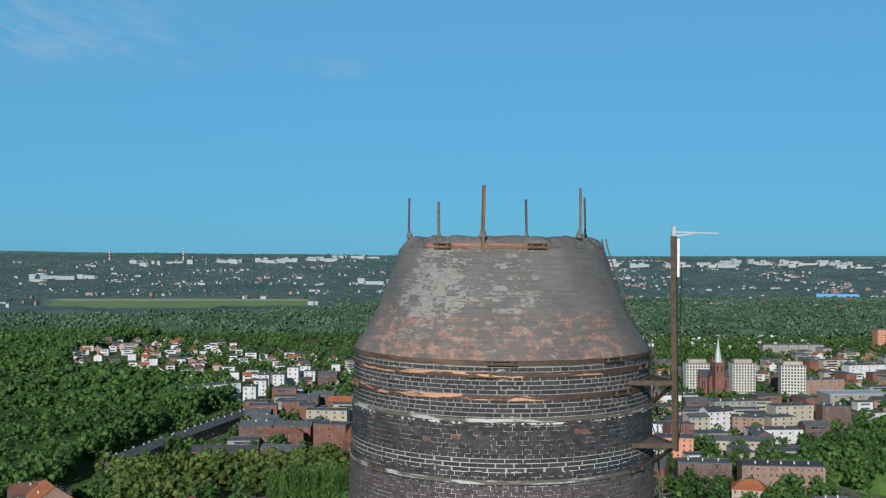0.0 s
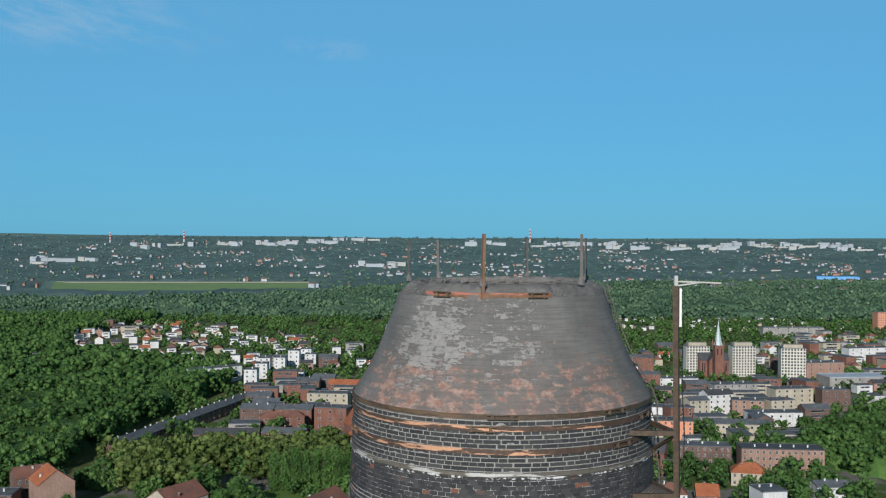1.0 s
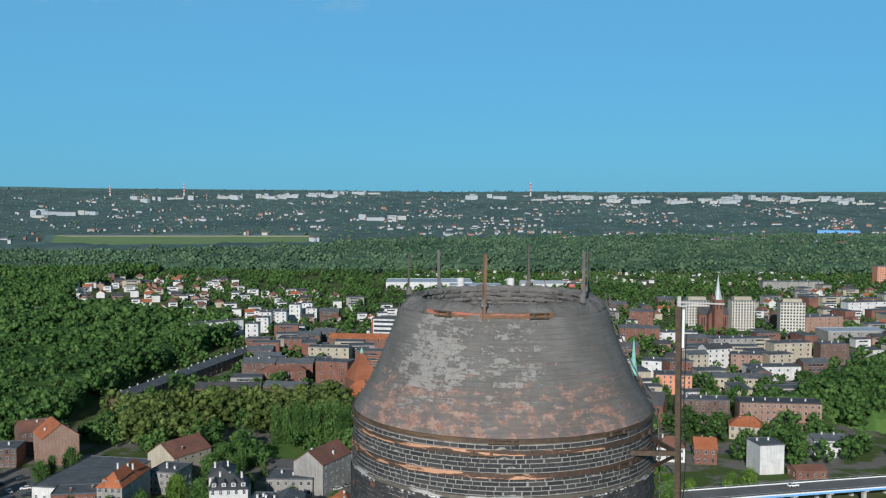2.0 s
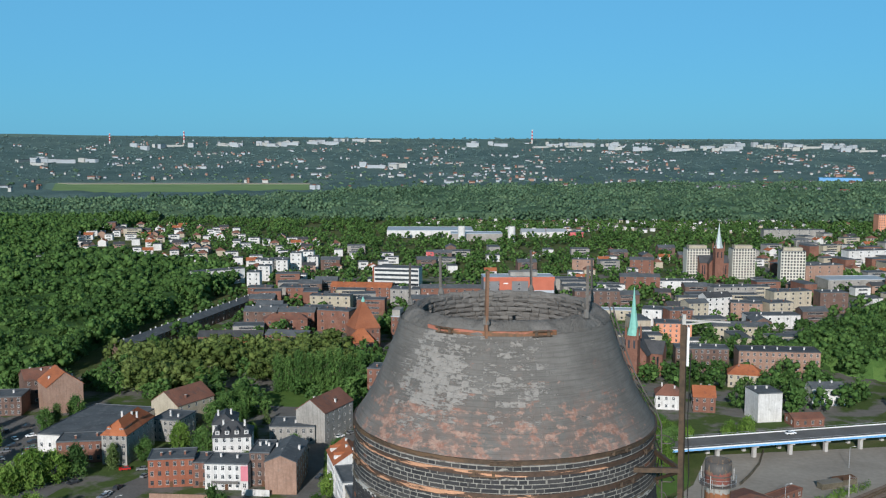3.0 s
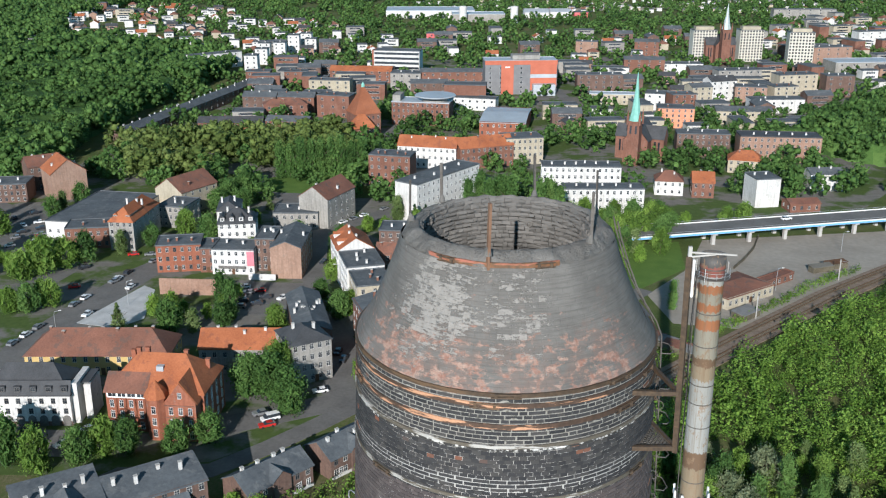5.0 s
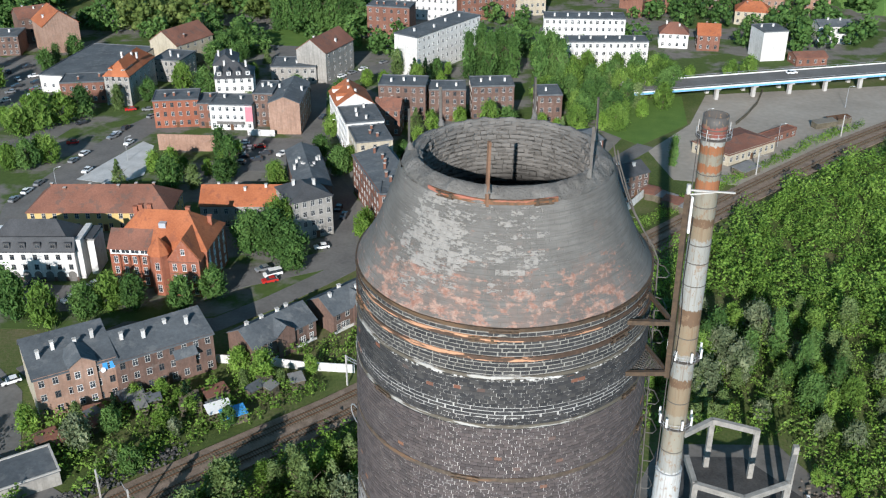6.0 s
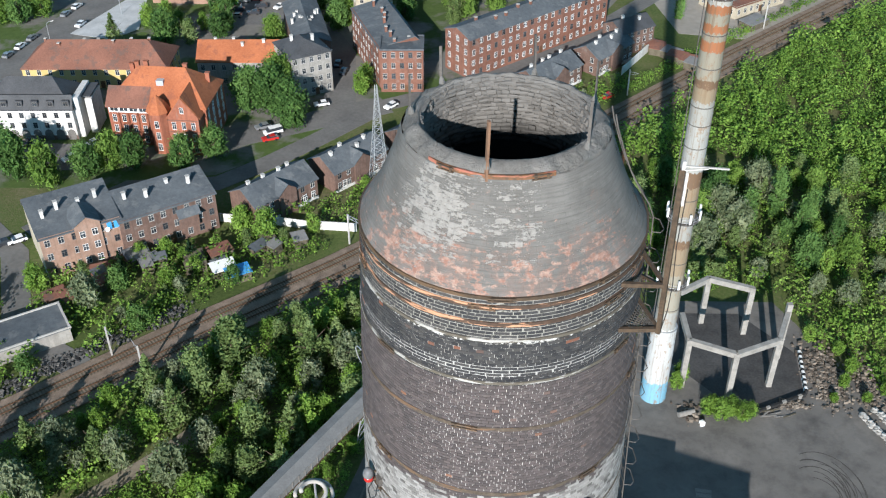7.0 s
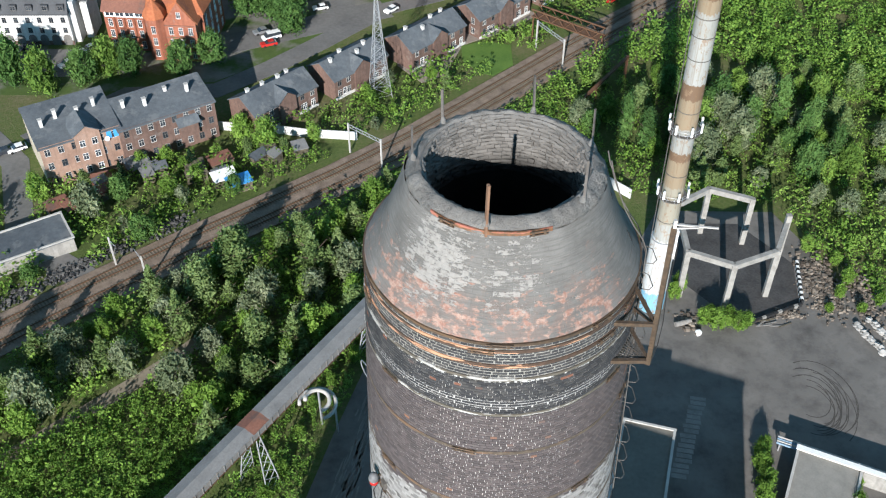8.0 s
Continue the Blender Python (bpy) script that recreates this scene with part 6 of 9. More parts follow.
part("oriel_roof", Shape().add([(1.4, -7.3, 6.7), (6.6, -7.3, 6.7), (6.6, -5.5, 8.2), (1.4, -5.5, 8.2), (1.4, -7.3, 6.5), (6.6, -7.3, 6.5)], [(0, 1, 2, 3), (0, 4, 5, 1)]), FELT, b2, "lean-to felt roof over an oriel")
for cx, cy, cl in ((-43.1, 199.0, 18.0), (-27.0, 213.6, 17.0), (-8.5, 228.0, 19.0), (8.7, 244.5, 20.0), (25.5, 262.0, 19.0), (43.0, 278.0, 17.0)):
    c = building("cottage", cx, cy, cl, 10.0, 46.5, 5.6, BROWN_BRICK, FELT, "gable", 3.0, 2, 6, 4, group="railway cottages")
    part("gable_wing", Shape().box(-2.4, 2.4, -5.6, -4.9, 0, 6.2).add([(-2.4, -5.6, 6.2), (2.4, -5.6, 6.2), (0, -5.6, 8.0), (-2.4, 0, 6.2), (2.4, 0, 6.2), (0, 0, 8.0)], [(0, 1, 2), (3, 5, 4)]), BROWN_BRICK, c)
    part("plinth", Shape().box(-cl / 2 - 0.06, cl / 2 + 0.06, -5.07, -4.9, -0.2, 0.75), WHITE_WALL, c, "whitewashed plinth")
    for gx in (-cl * 0.33, cl * 0.28, cl * 0.42):
        part("ground_window", window_mesh(1.0, 1.6, FRAME_WHITE), None, c, "white-framed ground-floor window", at=pose(gx, -5.02, 0.95))
    part("wing_roof", Shape().add([(-2.9, -5.9, 5.95), (0, -5.9, 8.15), (2.9, -5.9, 5.95), (-2.9, 0, 5.95), (0, 0, 8.15), (2.9, 0, 5.95)], [(0, 1, 4, 3), (1, 2, 5, 4)]), FELT, c)


def school():
    b = building("school", -76.0, 234.0, 28.0, 17.0, -4.0, 12.0, ORANGE_BRICK, TILE, "hip", 7.4, 4, 1, 0, label="ornate orange brick school with steep orange tile roofs", tall=2.0, front=False)
    b.matrix_basis = pose(-76.2, 234.0, 0, 0, 0, -4.0) @ Matrix.Diagonal((0.92, 0.95, 0.97, 1))
    pane = window_mesh(1.1, 2.0, FRAME_WHITE)
    for k in range(3):
        for i in range(4):
            part("window", pane, None, b, at=pose(-12.4 + 2.75 * i, -8.5, 0.9 + 3.1 * k))
            part("brick_pier", Shape().box(-11.25 + 2.75 * i, -10.85 + 2.75 * i, -8.66, -8.5, 0.2, 9.6), ORANGE_BRICK, b)
    part("white_gallery", Shape().box(-13.6, -2.4, -8.78, -8.5, 9.9, 11.9), FRAME_WHITE, b, "row of white attic windows")
    for k in range(4):
        for q in (0, 1.15):
            part("pane", Shape().box(-13.1 + k * 2.75 + q, -12.1 + k * 2.75 + q, -8.86, -8.74, 10.3, 11.6), GLASS, b)
    part("gallery_roof", Shape().add([(-14.3, -9.3, 11.7), (-2.0, -9.3, 11.7), (-2.0, -4.5, 15.6), (-14.3, -4.5, 15.6), (-14.3, -9.3, 11.45), (-2.0, -9.3, 11.45)], [(0, 1, 2, 3), (0, 4, 5, 1)]), OLD_TILE, b, "brown tiled attic slope")
    t = part("stair_turret", lathe([(2.8, 0), (2.8, 11.4), (3.0, 11.5), (3.0, 11.9)], 8), ORANGE_BRICK, b, at=pose(1.2, -10.2, 0, 0, 0, 22.5))
    part("turret_roof", lathe([(3.4, 11.8), (2.8, 13.2), (2.1, 14.2), (0.05, 16.2)], 8), TILE, t, "eight-sided tiled roof")
    for k in range(3):
        part("window", pane, None, t, at=pose(-1.0, -2.40, 1.2 + 3.3 * k, 0, 0, -22.5))
    g = part("gable_wing", Shape().box(4.4, 13.0, -12.6, -8.4, 0, 11.2).add([(4.4, -12.59, 11.2), (13.0, -12.59, 11.2), (8.7, -12.59, 16.6), (4.4, -2, 11.2), (13.0, -2, 11.2), (8.7, -2, 16.6)], [(0, 1, 2), (3, 5, 4)]), ORANGE_BRICK, b)
    part("wing_roof", Shape().add([(3.9, -12.3, 10.7), (8.7, -12.3, 16.9), (13.5, -12.3, 10.7), (3.9, 2, 10.7), (8.7, 2, 16.9), (13.5, 2, 10.7), (3.9, -12.3, 10.4), (8.7, -12.3, 16.6), (13.5, -12.3, 10.4)], [(0, 1, 4, 3), (1, 2, 5, 4), (0, 6, 7, 1), (1, 7, 8, 2)]), TILE, g)
    for z in (3.3, 6.7, 10.1):
        part("string_course", Shape().box(4.3, 13.1, -12.72, -12.58, z, z + 0.3), RED_BRICK, g)
    for k in range(3):
        for i in range(3):
            part("window", pane, None, g, at=pose(6.0 + 2.7 * i, -12.6, 0.9 + 3.4 * k))
        for i in range(4):
            part("window", pane, None, b, at=pose(14.0, -6.6 + 4.2 * i, 0.9 + 3.4 * k, 0, 0, 90))
    part("gable_window", window_mesh(1.0, 1.6, FRAME_WHITE), None, g, at=pose(8.7, -12.6, 12.4))
    for u, v, w in ((-9.0, 1.5, 16.6), (-7.4, 1.5, 17.2), (-4.6, 1.0, 17.6), (6.5, 1.0, 17.2), (11.8, 3.0, 14.0)):
        part("roof_chimney", Shape().box(u - 0.6, u + 0.6, v - 0.5, v + 0.5, w, w + 2.6).box(u - 0.7, u + 0.7, v - 0.6, v + 0.6, w + 2.6, w + 2.85), ORANGE_BRICK, b)
    part("roof_dormer", Shape().box(-0.6, 1.4, -4.2, -1.6, 15.4, 17.2), METAL_ROOF, b, "grey sheet-metal roof hatch")

school()


def white_inn():
    b = building("town_house", -112.0, 235.6, 24.0, 14.0, 1.5, 9.0, WHITE_WALL, SLATE, "hip", 6.0, 3, 8, 0, label="white house with a dark mansard roof and ground-floor arches", front=False)
    for k in range(8):
        u = -10.4 + 3.0 * k
        arch = [(u + 1.05 * math.cos(q), 2.0 + 1.05 * math.sin(q)) for q in np.linspace(0, math.pi, 9)]
        ring = [(u + 1.05, 0.0)] + arch + [(u - 1.05, 0.0)]
        n = len(ring)
        part("arch", Shape().add([(p, -7.10, w) for p, w in ring] + [(p, -6.9, w) for p, w in ring], [tuple(range(n))] + [(i, i + n, (i + 1) % n + n, (i + 1) % n) for i in range(n)]), FRAME_DARK, b, "dark arched ground-floor opening")
        for z in (3.6, 6.5):
            part("window", window_mesh(1.0, 1.4, FRAME_DARK), None, b, at=pose(u, -7.0, z))
    part("brown_plinth", Shape().box(-12.05, 12.05, -7.06, -6.95, -0.2, 1.3), BROWN_BRICK, b, "brown brick plinth")
    part("mansard", Shape().add([(-12.3, -7.3, 8.8), (12.3, -7.3, 8.8), (12.3, -5.6, 12.4), (-12.3, -5.6, 12.4), (-12.3, -7.3, 8.6), (12.3, -7.3, 8.6)], [(0, 1, 2, 3), (0, 4, 5, 1), (1, 5, 2), (0, 3, 4)]), SLATE, b, "steep dark mansard slope")
    for k in range(6):
        d = part("dormer", Shape().box(-10.2 + k * 4.0, -8.4 + k * 4.0, -7.0, -4.5, 9.7, 11.3), SLATE, b)
        part("window", window_mesh(1.1, 1.0, FRAME_DARK), None, d, at=pose(-9.3 + k * 4.0, -7.0, 9.95))
    for u, v in ((12.0, 13.6), (14.4, 16.2)):
        part("white_gable", Shape().box(u, v, -5.6 + (u - 12.0), 4.6, 0, 11.5 - 0.6 * (u - 12.0)), WHITE_WALL, b, "narrow white gable slab")
    part("side_roof", Shape().box(13.5, 16.0, -3.0, 5.0, 10.4, 10.7), SLATE, b)

white_inn()
building("barracks", -103.8, 266.1, 41.4, 15.0, 1.3, 6.2, YELLOW_WALL, OLD_TILE, "hip", 5.5, 2, 13, 7)
building("tenement", -61.0, 266.2, 27.0, 12.0, 1.3, 8.0, GREY_WALL, TILE, "gable", 4.0, 2, 9, 5)
building("corner_house", -44.2, 261.0, 12.0, 13.0, 30.0, 12.5, GREY_WALL, SLATE, "hip", 3.0, 4, 5, 2)
building("tenement", -47.0, 288.0, 10.5, 32.0, 15.0, 8.4, BROWN_BRICK, FELT, "cross", 2.2, 2, 3, 10)
building("tenement", -104.0, 350.4, 16.2, 12.0, 9.0, 10.3, ORANGE_BRICK, FELT, "flat", 0, 3, 6, 3, FRAME_DULL)
building("tenement", -92.7, 350.0, 5.6, 12.0, 4.0, 9.2, RED_BRICK, FELT, "flat", 0, 3, 2, 1)
white_front = building("tenement", -82.4, 348.2, 15.6, 12.0, -2.0, 9.4, WHITE_WALL, FELT, "flat", 0, 3, 6, 2)
part("pink_panel", Shape().box(5.2, 7.86, -6.12, -5.98, 3.4, 9.3), simple("pink_paint", (0.52, 0.16, 0.20), (0.62, 0.23, 0.27), 0.4, 0.9), white_front, "pink painted corner panel")
part("balcony", Shape().box(-5.2, 4.6, -7.2, -6.0, 2.6, 2.8).box(-5.2, 4.6, -7.2, -7.1, 2.8, 3.7), FRAME_DARK, white_front, "dark balcony railing")
building("tenement", -62.2, 350.2, 11.2, 24.0, -1.0, 12.0, PALE_BRICK_B, FELT, "cross", 2.4, 4, 4, 4, front=False, label="narrow brick tenement with a blank windowless gable")
building("tenement", -71.3, 353.5, 7.2, 15.0, -1.0, 12.4, BROWN_BRICK, FELT, "flat", 0, 4, 3, 3)
building("tenement", -87.0, 373.0, 14.4, 14.0, 8.0, 12.2, WHITE_WALL, SLATE, "hip", 4.2, 4, 5, 3, dormers=4)
building("tenement", -93.5, 388.0, 9.0, 16.0, 8.0, 13.0, WHITE_WALL, SLATE, "hip", 3.0, 4, 3, 2)
building("market_hall", -150.5, 403.9, 29.1, 45.4, -8.8, 7.0, WHITE_WALL, FELT, "flat", 0, 1, 8, 0, label="low white market hall with a broad grey flat roof")
building("tenement", -145.7, 375.8, 19.6, 12.0, 9.5, 8.5, RED_BRICK, FELT, "flat", 0, 2, 7, 2)
building("corner_house", -130.6, 381.2, 10.0, 27.0, -5.0, 12.0, GREY_WALL, TILE, "hip", 4.8, 4, 4, 4, dormers=2)
building("shop", -119.4, 405.0, 12.0, 15.0, -12.0, 9.0, GREY_WALL, FELT, "flat", 0, 3, 5, 3)
building("shop", -68.4, 403.5, 18.6, 14.0, 1.4, 7.0, GREY_WALL, FELT, "flat", 0, 2, 6, 3)
building("tenement", -56.5, 410.0, 14.0, 23.0, -23.6, 13.0, GREY_WALL, OLD_TILE, "cross", 5.0, 4, 4, 4, front=False, label="grey plastered tenement with a blank gable and a brown-red tile roof")
building("tenement", -38.8, 342.6, 17.0, 13.0, -74.0, 13.0, WHITE_WALL, TILE, "gable", 4.2, 4, 6, 3, dormers=2)
building("tenement", -33.8, 326.2, 16.8, 13.0, -74.0, 12.2, WHITE_WALL, FELT, "flat", 0, 4, 6, 4)
building("tenement", -29.2, 310.6, 15.0, 12.0, -74.0, 11.0, CREAM_WALL, FELT, "flat", 0, 3, 5, 3)
building("house", -25.0, 342.0, 9.0, 9.0, -6.0, 10.0, RED_BRICK, OLD_TILE, "gable", 3.0, 3, 3, 2)
building("tenement", -21.8, 276.5, 30.0, 12.5, -70.0, 12.6, RED_BRICK, FELT, "shed", 2.0, 4, 10, 6)
building("corner_house", -16.0, 262.5, 12.1, 9.5, 1.0, 12.8, RED_BRICK, FELT, "flat", 0, 4, 5, 2)
building("tenement", 21.5, 289.1, 58.0, 11.0, 41.0, 12.6, RED_BRICK, FELT, "gable", 2.0, 4, 20, 9, FRAME_WHITE, label="long red brick tenement with white-framed windows and felt roof")
building("tenement", -20.6, 357.7, 17.4, 12.0, -4.0, 14.0, BROWN_BRICK, FELT, "flat", 0, 4, 6, 3)
building("tenement", -4.4, 358.8, 13.6, 11.0, 1.4, 12.0, BROWN_BRICK, FELT, "flat", 0, 4, 5, 2)
building("tenement", 12.1, 360.9, 15.7, 12.0, 5.0, 13.0, BROWN_BRICK, FELT, "flat", 0, 4, 6, 3)
building("tenement", 33.0, 357.0, 9.0, 12.0, 5.0, 11.0, BROWN_BRICK, FELT, "flat", 0, 3, 3, 1)
building("apartment_block", -9.3, 427.6, 46.1, 12.0, 54.7, 17.0, WHITE_WALL, FELT, "flat", 0, 5, 14, 4)
building("tenement", -32.6, 471.1, 20.7, 12.0, -12.0, 15.0, RED_BRICK, FELT, "flat", 0, 4, 6, 4)
building("apartment_block", 55.9, 447.6, 36.0, 11.0, -1.8, 16.0, WHITE_WALL, FELT, "flat", 0, 5, 13, 6)
building("apartment_block", 62.5, 420.0, 34.7, 9.5, 1.4, 13.0, WHITE_WALL, FELT, "flat", 0, 4, 12, 5)
building("gatehouse", 52.0, 289.6, 12.5, 9.5, 33.0, 7.6, BROWN_BRICK, SLATE, "gable", 2.4, 3, 5, 2)
building("depot", 95.3, 325.1, 24.0, 16.0, 36.0, 4.2, CREAM_WALL, OLD_TILE, "hip", 1.6, 1, 8, 0)
building("garage", 112.5, 336.5, 20.0, 4.0, 38.0, 2.8, RED_BRICK, OLD_TILE, "flat", 0, 1, 6, 0, label="row of rust-red lock-up garages with flat roofs")
building("house", -184.0, 446.0, 16.0, 17.0, 36.0, 13.0, PALE_BRICK_B, TILE, "cross", 6.2, 4, 3, 3, front=False, label="tall house with a bare brick gable and an orange tile roof")
building("tenement", -200.0, 461.0, 16.0, 13.0, 36.0, 12.0, BROWN_BRICK, OLD_TILE, "gable", 4.0, 3, 5, 3)
building("tenement", -206.0, 440.0, 16.0, 14.0, 8.0, 8.5, BROWN_BRICK, FELT, "flat", 0, 3, 6, 2)
building("house", -122.0, 428.0, 16.0, 22.0, -30.0, 10.5, CREAM_WALL, OLD_TILE, "cross", 5.4, 3, 4, 5, front=False, label="cream house with a blank gable and a steep brown-red tile roof")


def courthouse():
    b = building("courthouse", -57.0, 581.0, 15.5, 15.5, 26.0, 14.0, RED_BRICK, COURT_TILE, "pyramid", 15.5, 3, 5, 0, FRAME_DULL, label="red brick courthouse under a huge steep orange tile roof")
    part("lantern", lathe([(1.0, 28.4), (1.0, 29.8), (0.05, 31.6)], 8), PATINA, b, "small green roof lantern")
    w = part("wing", Shape().box(-12.5, 0.5, -17.0, -7.8, 0, 8.0), RED_BRICK, b)
    part("wing_roof", roof_shape("hip", 6.5, 5.2, 8.0, 7.0), TILE, w, "orange tile roof of the low wing", at=pose(-6.0, -12.4, 0))
    for k in range(2):
        for i in range(6):
            part("window", window_mesh(1.05, 1.9, FRAME_DULL), None, w, at=pose(-11.5 + 2.2 * i, -17.0, 1.2 + 3.3 * k))
    for k in range(3):
        for i in range(5):
            part("window", window_mesh(1.05, 1.9, FRAME_DULL), None, b, at=pose(7.75, -6.2 + 3.1 * i, 1.6 + 4.0 * k, 0, 0, 90))

courthouse()
building("town_house", -15.8, 507.0, 31.0, 12.0, -12.0, 11.5, WHITE_WALL, TILE, "gable", 4.5, 3, 10, 4)
building("town_house", 12.0, 508.0, 30.0, 12.0, 22.0, 11.5, RED_BRICK, TILE, "gable", 4.5, 3, 10, 4)
building("tenement", 32.6, 517.0, 20.0, 14.0, 12.3, 14.0, CREAM_WALL, FELT, "flat", 0, 4, 7, 2)


def round_roof_centre():
    b = building("civic_centre", -23.4, 617.0, 36.0, 18.0, -8.0, 14.0, RED_BRICK, METAL_ROOF, "flat", 0, 4, 12, 0, label="red brick civic centre topped by a round white roof")
    part("drum", lathe([(8.0, 14.0), (8.0, 17.0)], 40), GREY_WALL, b, at=pose(8, 0, 0))
    part("round_roof", lathe([(0.01, 18.0), (12.5, 17.9), (13.0, 17.5), (12.5, 17.0), (0.01, 17.0)], 48), METAL_ROOF, b, "round white roof disc", at=pose(8, 0, 0))
    part("stair_block", Shape().box(-18, -13, -6, 6, 14, 18), GREY_WALL, b)


round_roof_centre()
building("sports_hall", 28.1, 601.0, 27.0, 48.0, -8.0, 8.5, ORANGE_BRICK, METAL_ROOF, "gable", 1.6, 2, 8, 0, label="orange hall with a broad pale metal roof")
building("workshop", 10.0, 662.0, 29.7, 10.0, -14.0, 8.0, WHITE_WALL, FELT, "flat", 0, 2, 10, 0)


HOSPITAL_RED = simple("red_orange_panels", (0.40, 0.115, 0.070), (0.52, 0.160, 0.100), 0.2, 0.8)


def hospital():
    b = building("hospital", 42.8, 727.0, 52.0, 18.0, 5.0, 24.0, GREY_DARK, METAL_ROOF, "flat", 0, 7, 13, 0, label="large hospital block in orange and grey panels")
    part("orange_panel", Shape().box(-14.5, -5.5, -9.4, -9.02, 0, 24.3), HOSPITAL_RED, b, "red-orange facade panel")
    part("roof_band", Shape().box(-26.2, 26.2, -9.3, -9.01, 21.4, 24.4), HOSPITAL_RED, b, "red-orange parapet band")
    part("white_sign", Shape().box(-11.6, -8.2, -9.46, -9.40, 19.4, 20.2), FRAME_WHITE, b, "white facade lettering as a bar")
    part("pale_band", Shape().box(6.6, 25.6, -9.72, -9.60, 12.0, 14.6), METAL_ROOF, b, "pale glazed band")
    part("salmon_panel", Shape().box(6.6, 25.6, -9.6, -9.02, 3, 21.4), HOSPITAL_RED, b, "red-orange facade panel")
    part("roof_plant", Shape().box(-6, 14, -5, 6, 24.5, 27.5), GREY_WALL, b)
    part("glass_wing", Shape().box(8, 24, -16, -9.7, 0, 8), METAL_ROOF, b)


hospital()


def office():
    b = building("office_building", -50.5, 804.0, 38.0, 14.0, -9.0, 20.0, WHITE_WALL, FELT, "flat", 0, 5, 8, 0, blank=True, label="white office building with dark ribbon windows and a red end")
    for k in range(5):
        part("window_band", Shape().box(-17.5, 18.6, -7.12, -6.98, 2.2 + 3.7 * k, 4.0 + 3.7 * k), GLASS, b, "dark ribbon window")
    part("red_end", Shape().box(-19.4, -18.0, -7.3, 7.2, 0, 20.4), ORANGE_BRICK, b, "red end panel")


office()
for k in range(11):
    building("terraced_house", -191.5 + 3.6 * k, 553.0 + 16.0 * k, 15.8, 9.0, 77.4, 7.5, BROWN_BRICK, FELT, "gable", 2.8, 2, 4, 2, group="row of terraced houses", label="brown brick terraced house with a grey felt roof")
building("tenement", -130.0, 645.0, 22.0, 12.0, -4.0, 12.0, BROWN_BRICK, FELT, "gable", 2.5, 3, 8, 3)
building("tenement", -106.0, 644.0, 24.0, 12.0, -4.0, 12.0, RED_BRICK, FELT, "gable", 2.5, 3, 8, 3)
building("tenement", -79.8, 637.0, 22.0, 13.0, -15.0, 14.0, RED_BRICK, FELT, "flat", 0, 3, 6, 3)
building("tenement", -100.4, 577.0, 25.6, 12.0, -8.0, 10.0, RED_BRICK, FELT, "gable", 2.2, 3, 8, 3)
building("tenement", -135.7, 581.0, 38.0, 10.0, 3.0, 8.0, RED_BRICK, SLATE, "gable", 2.8, 2, 11, 4)
building("tenement", -110.4, 621.0, 27.0, 11.0, 12.0, 11.0, RED_BRICK, OLD_TILE, "hip", 3.0, 3, 8, 3)
building("church_hall", -118.0, 562.0, 30.0, 9.0, 2.0, 5.0, PALE_BRICK, TILE, "gable", 3.0, 1, 9, 0, label="low red-roofed hall with small pink turrets")
building("apartment_block", -206.0, 835.0, 46.0, 10.0, 40.0, 12.5, WHITE_WALL, FELT, "flat", 0, 4, 12, 2)
for hx, hy, hh in ((-169, 808, 15), (-171, 862, 13), (-176, 900, 13), (-163, 905, 13), (-155, 935, 16), (-148, 965, 14), (-140, 940, 12), (-186, 925, 11)):
    building("apartment_block", hx, hy, 10.5, 12.0, 2.0, hh, WHITE_WALL, FELT, "flat", 0, 4, 4, 1, group="white cube blocks")
for hx, hy, hr, hh in ((212.5, 890, 2, 27), (253.7, 892, 2, 27), (287.0, 858, -6, 29)):
    t = building("tower_block", hx, hy, 20.5, 13.0, hr, hh, CREAM_WHITE, FELT, "flat", 0, 11, 8, 0, FRAME_DARK, group="three cream tower blocks")
    part("lift_house", Shape().box(-8, 8, -4, 4, hh + 0.3, hh + 3.0), CREAM_WALL, t)
building("tenement", 100.4, 725.0, 32.9, 12.0, 1.9, 14.0, BROWN_BRICK, FELT, "flat", 0, 4, 11, 3)
building("tenement", 147.6, 811.0, 32.3, 12.0, -4.0, 13.0, RED_BRICK, FELT, "gable", 2.0, 4, 10, 4)
building("workshop", 119.8, 805.0, 29.3, 10.0, -2.0, 7.0, WHITE_WALL, FELT, "flat", 0, 2, 9, 0)
building("apartment_block", 177.0, 811.0, 34.4, 12.0, 1.9, 9.5, WHITE_WALL, FELT, "flat", 0, 3, 11, 2)
building("arcade", 104.9, 685.0, 31.7, 10.0, -6.0, 7.0, CREAM_WALL, METAL_ROOF, "flat", 0, 2, 10, 0)
building("tenement", 131.0, 667.0, 13.0, 14.0, -15.0, 11.0, WHITE_WALL, FELT, "flat", 0, 3, 3, 1)
building("tenement", 146.0, 657.6, 16.0, 12.0, 10.0, 12.0, RED_BRICK, FELT, "flat", 0, 4, 5, 2)
building("tenement", 132.6, 611.0, 22.0, 14.0, -6.0, 12.0, SALMON, FELT, "flat", 0, 4, 6, 2)
building("tenement", 163.0, 683.0, 15.0, 12.0, 16.0, 13.0, CREAM_WALL, FELT, "gable", 2.0, 4, 5, 2)
building("tenement", 182.0, 702.0, 20.0, 12.0, 18.0, 14.0, WHITE_WALL, SLATE, "gable", 3.0, 4, 7, 2)
building("tenement", 200.0, 688.0, 21.0, 12.0, -12.0, 12.0, PALE_BRICK, FELT, "flat", 0, 4, 7, 2)
building("tenement", 222.0, 690.0, 18.0, 12.0, 14.0, 12.0, CREAM_WALL, FELT, "flat", 0, 4, 5, 2)
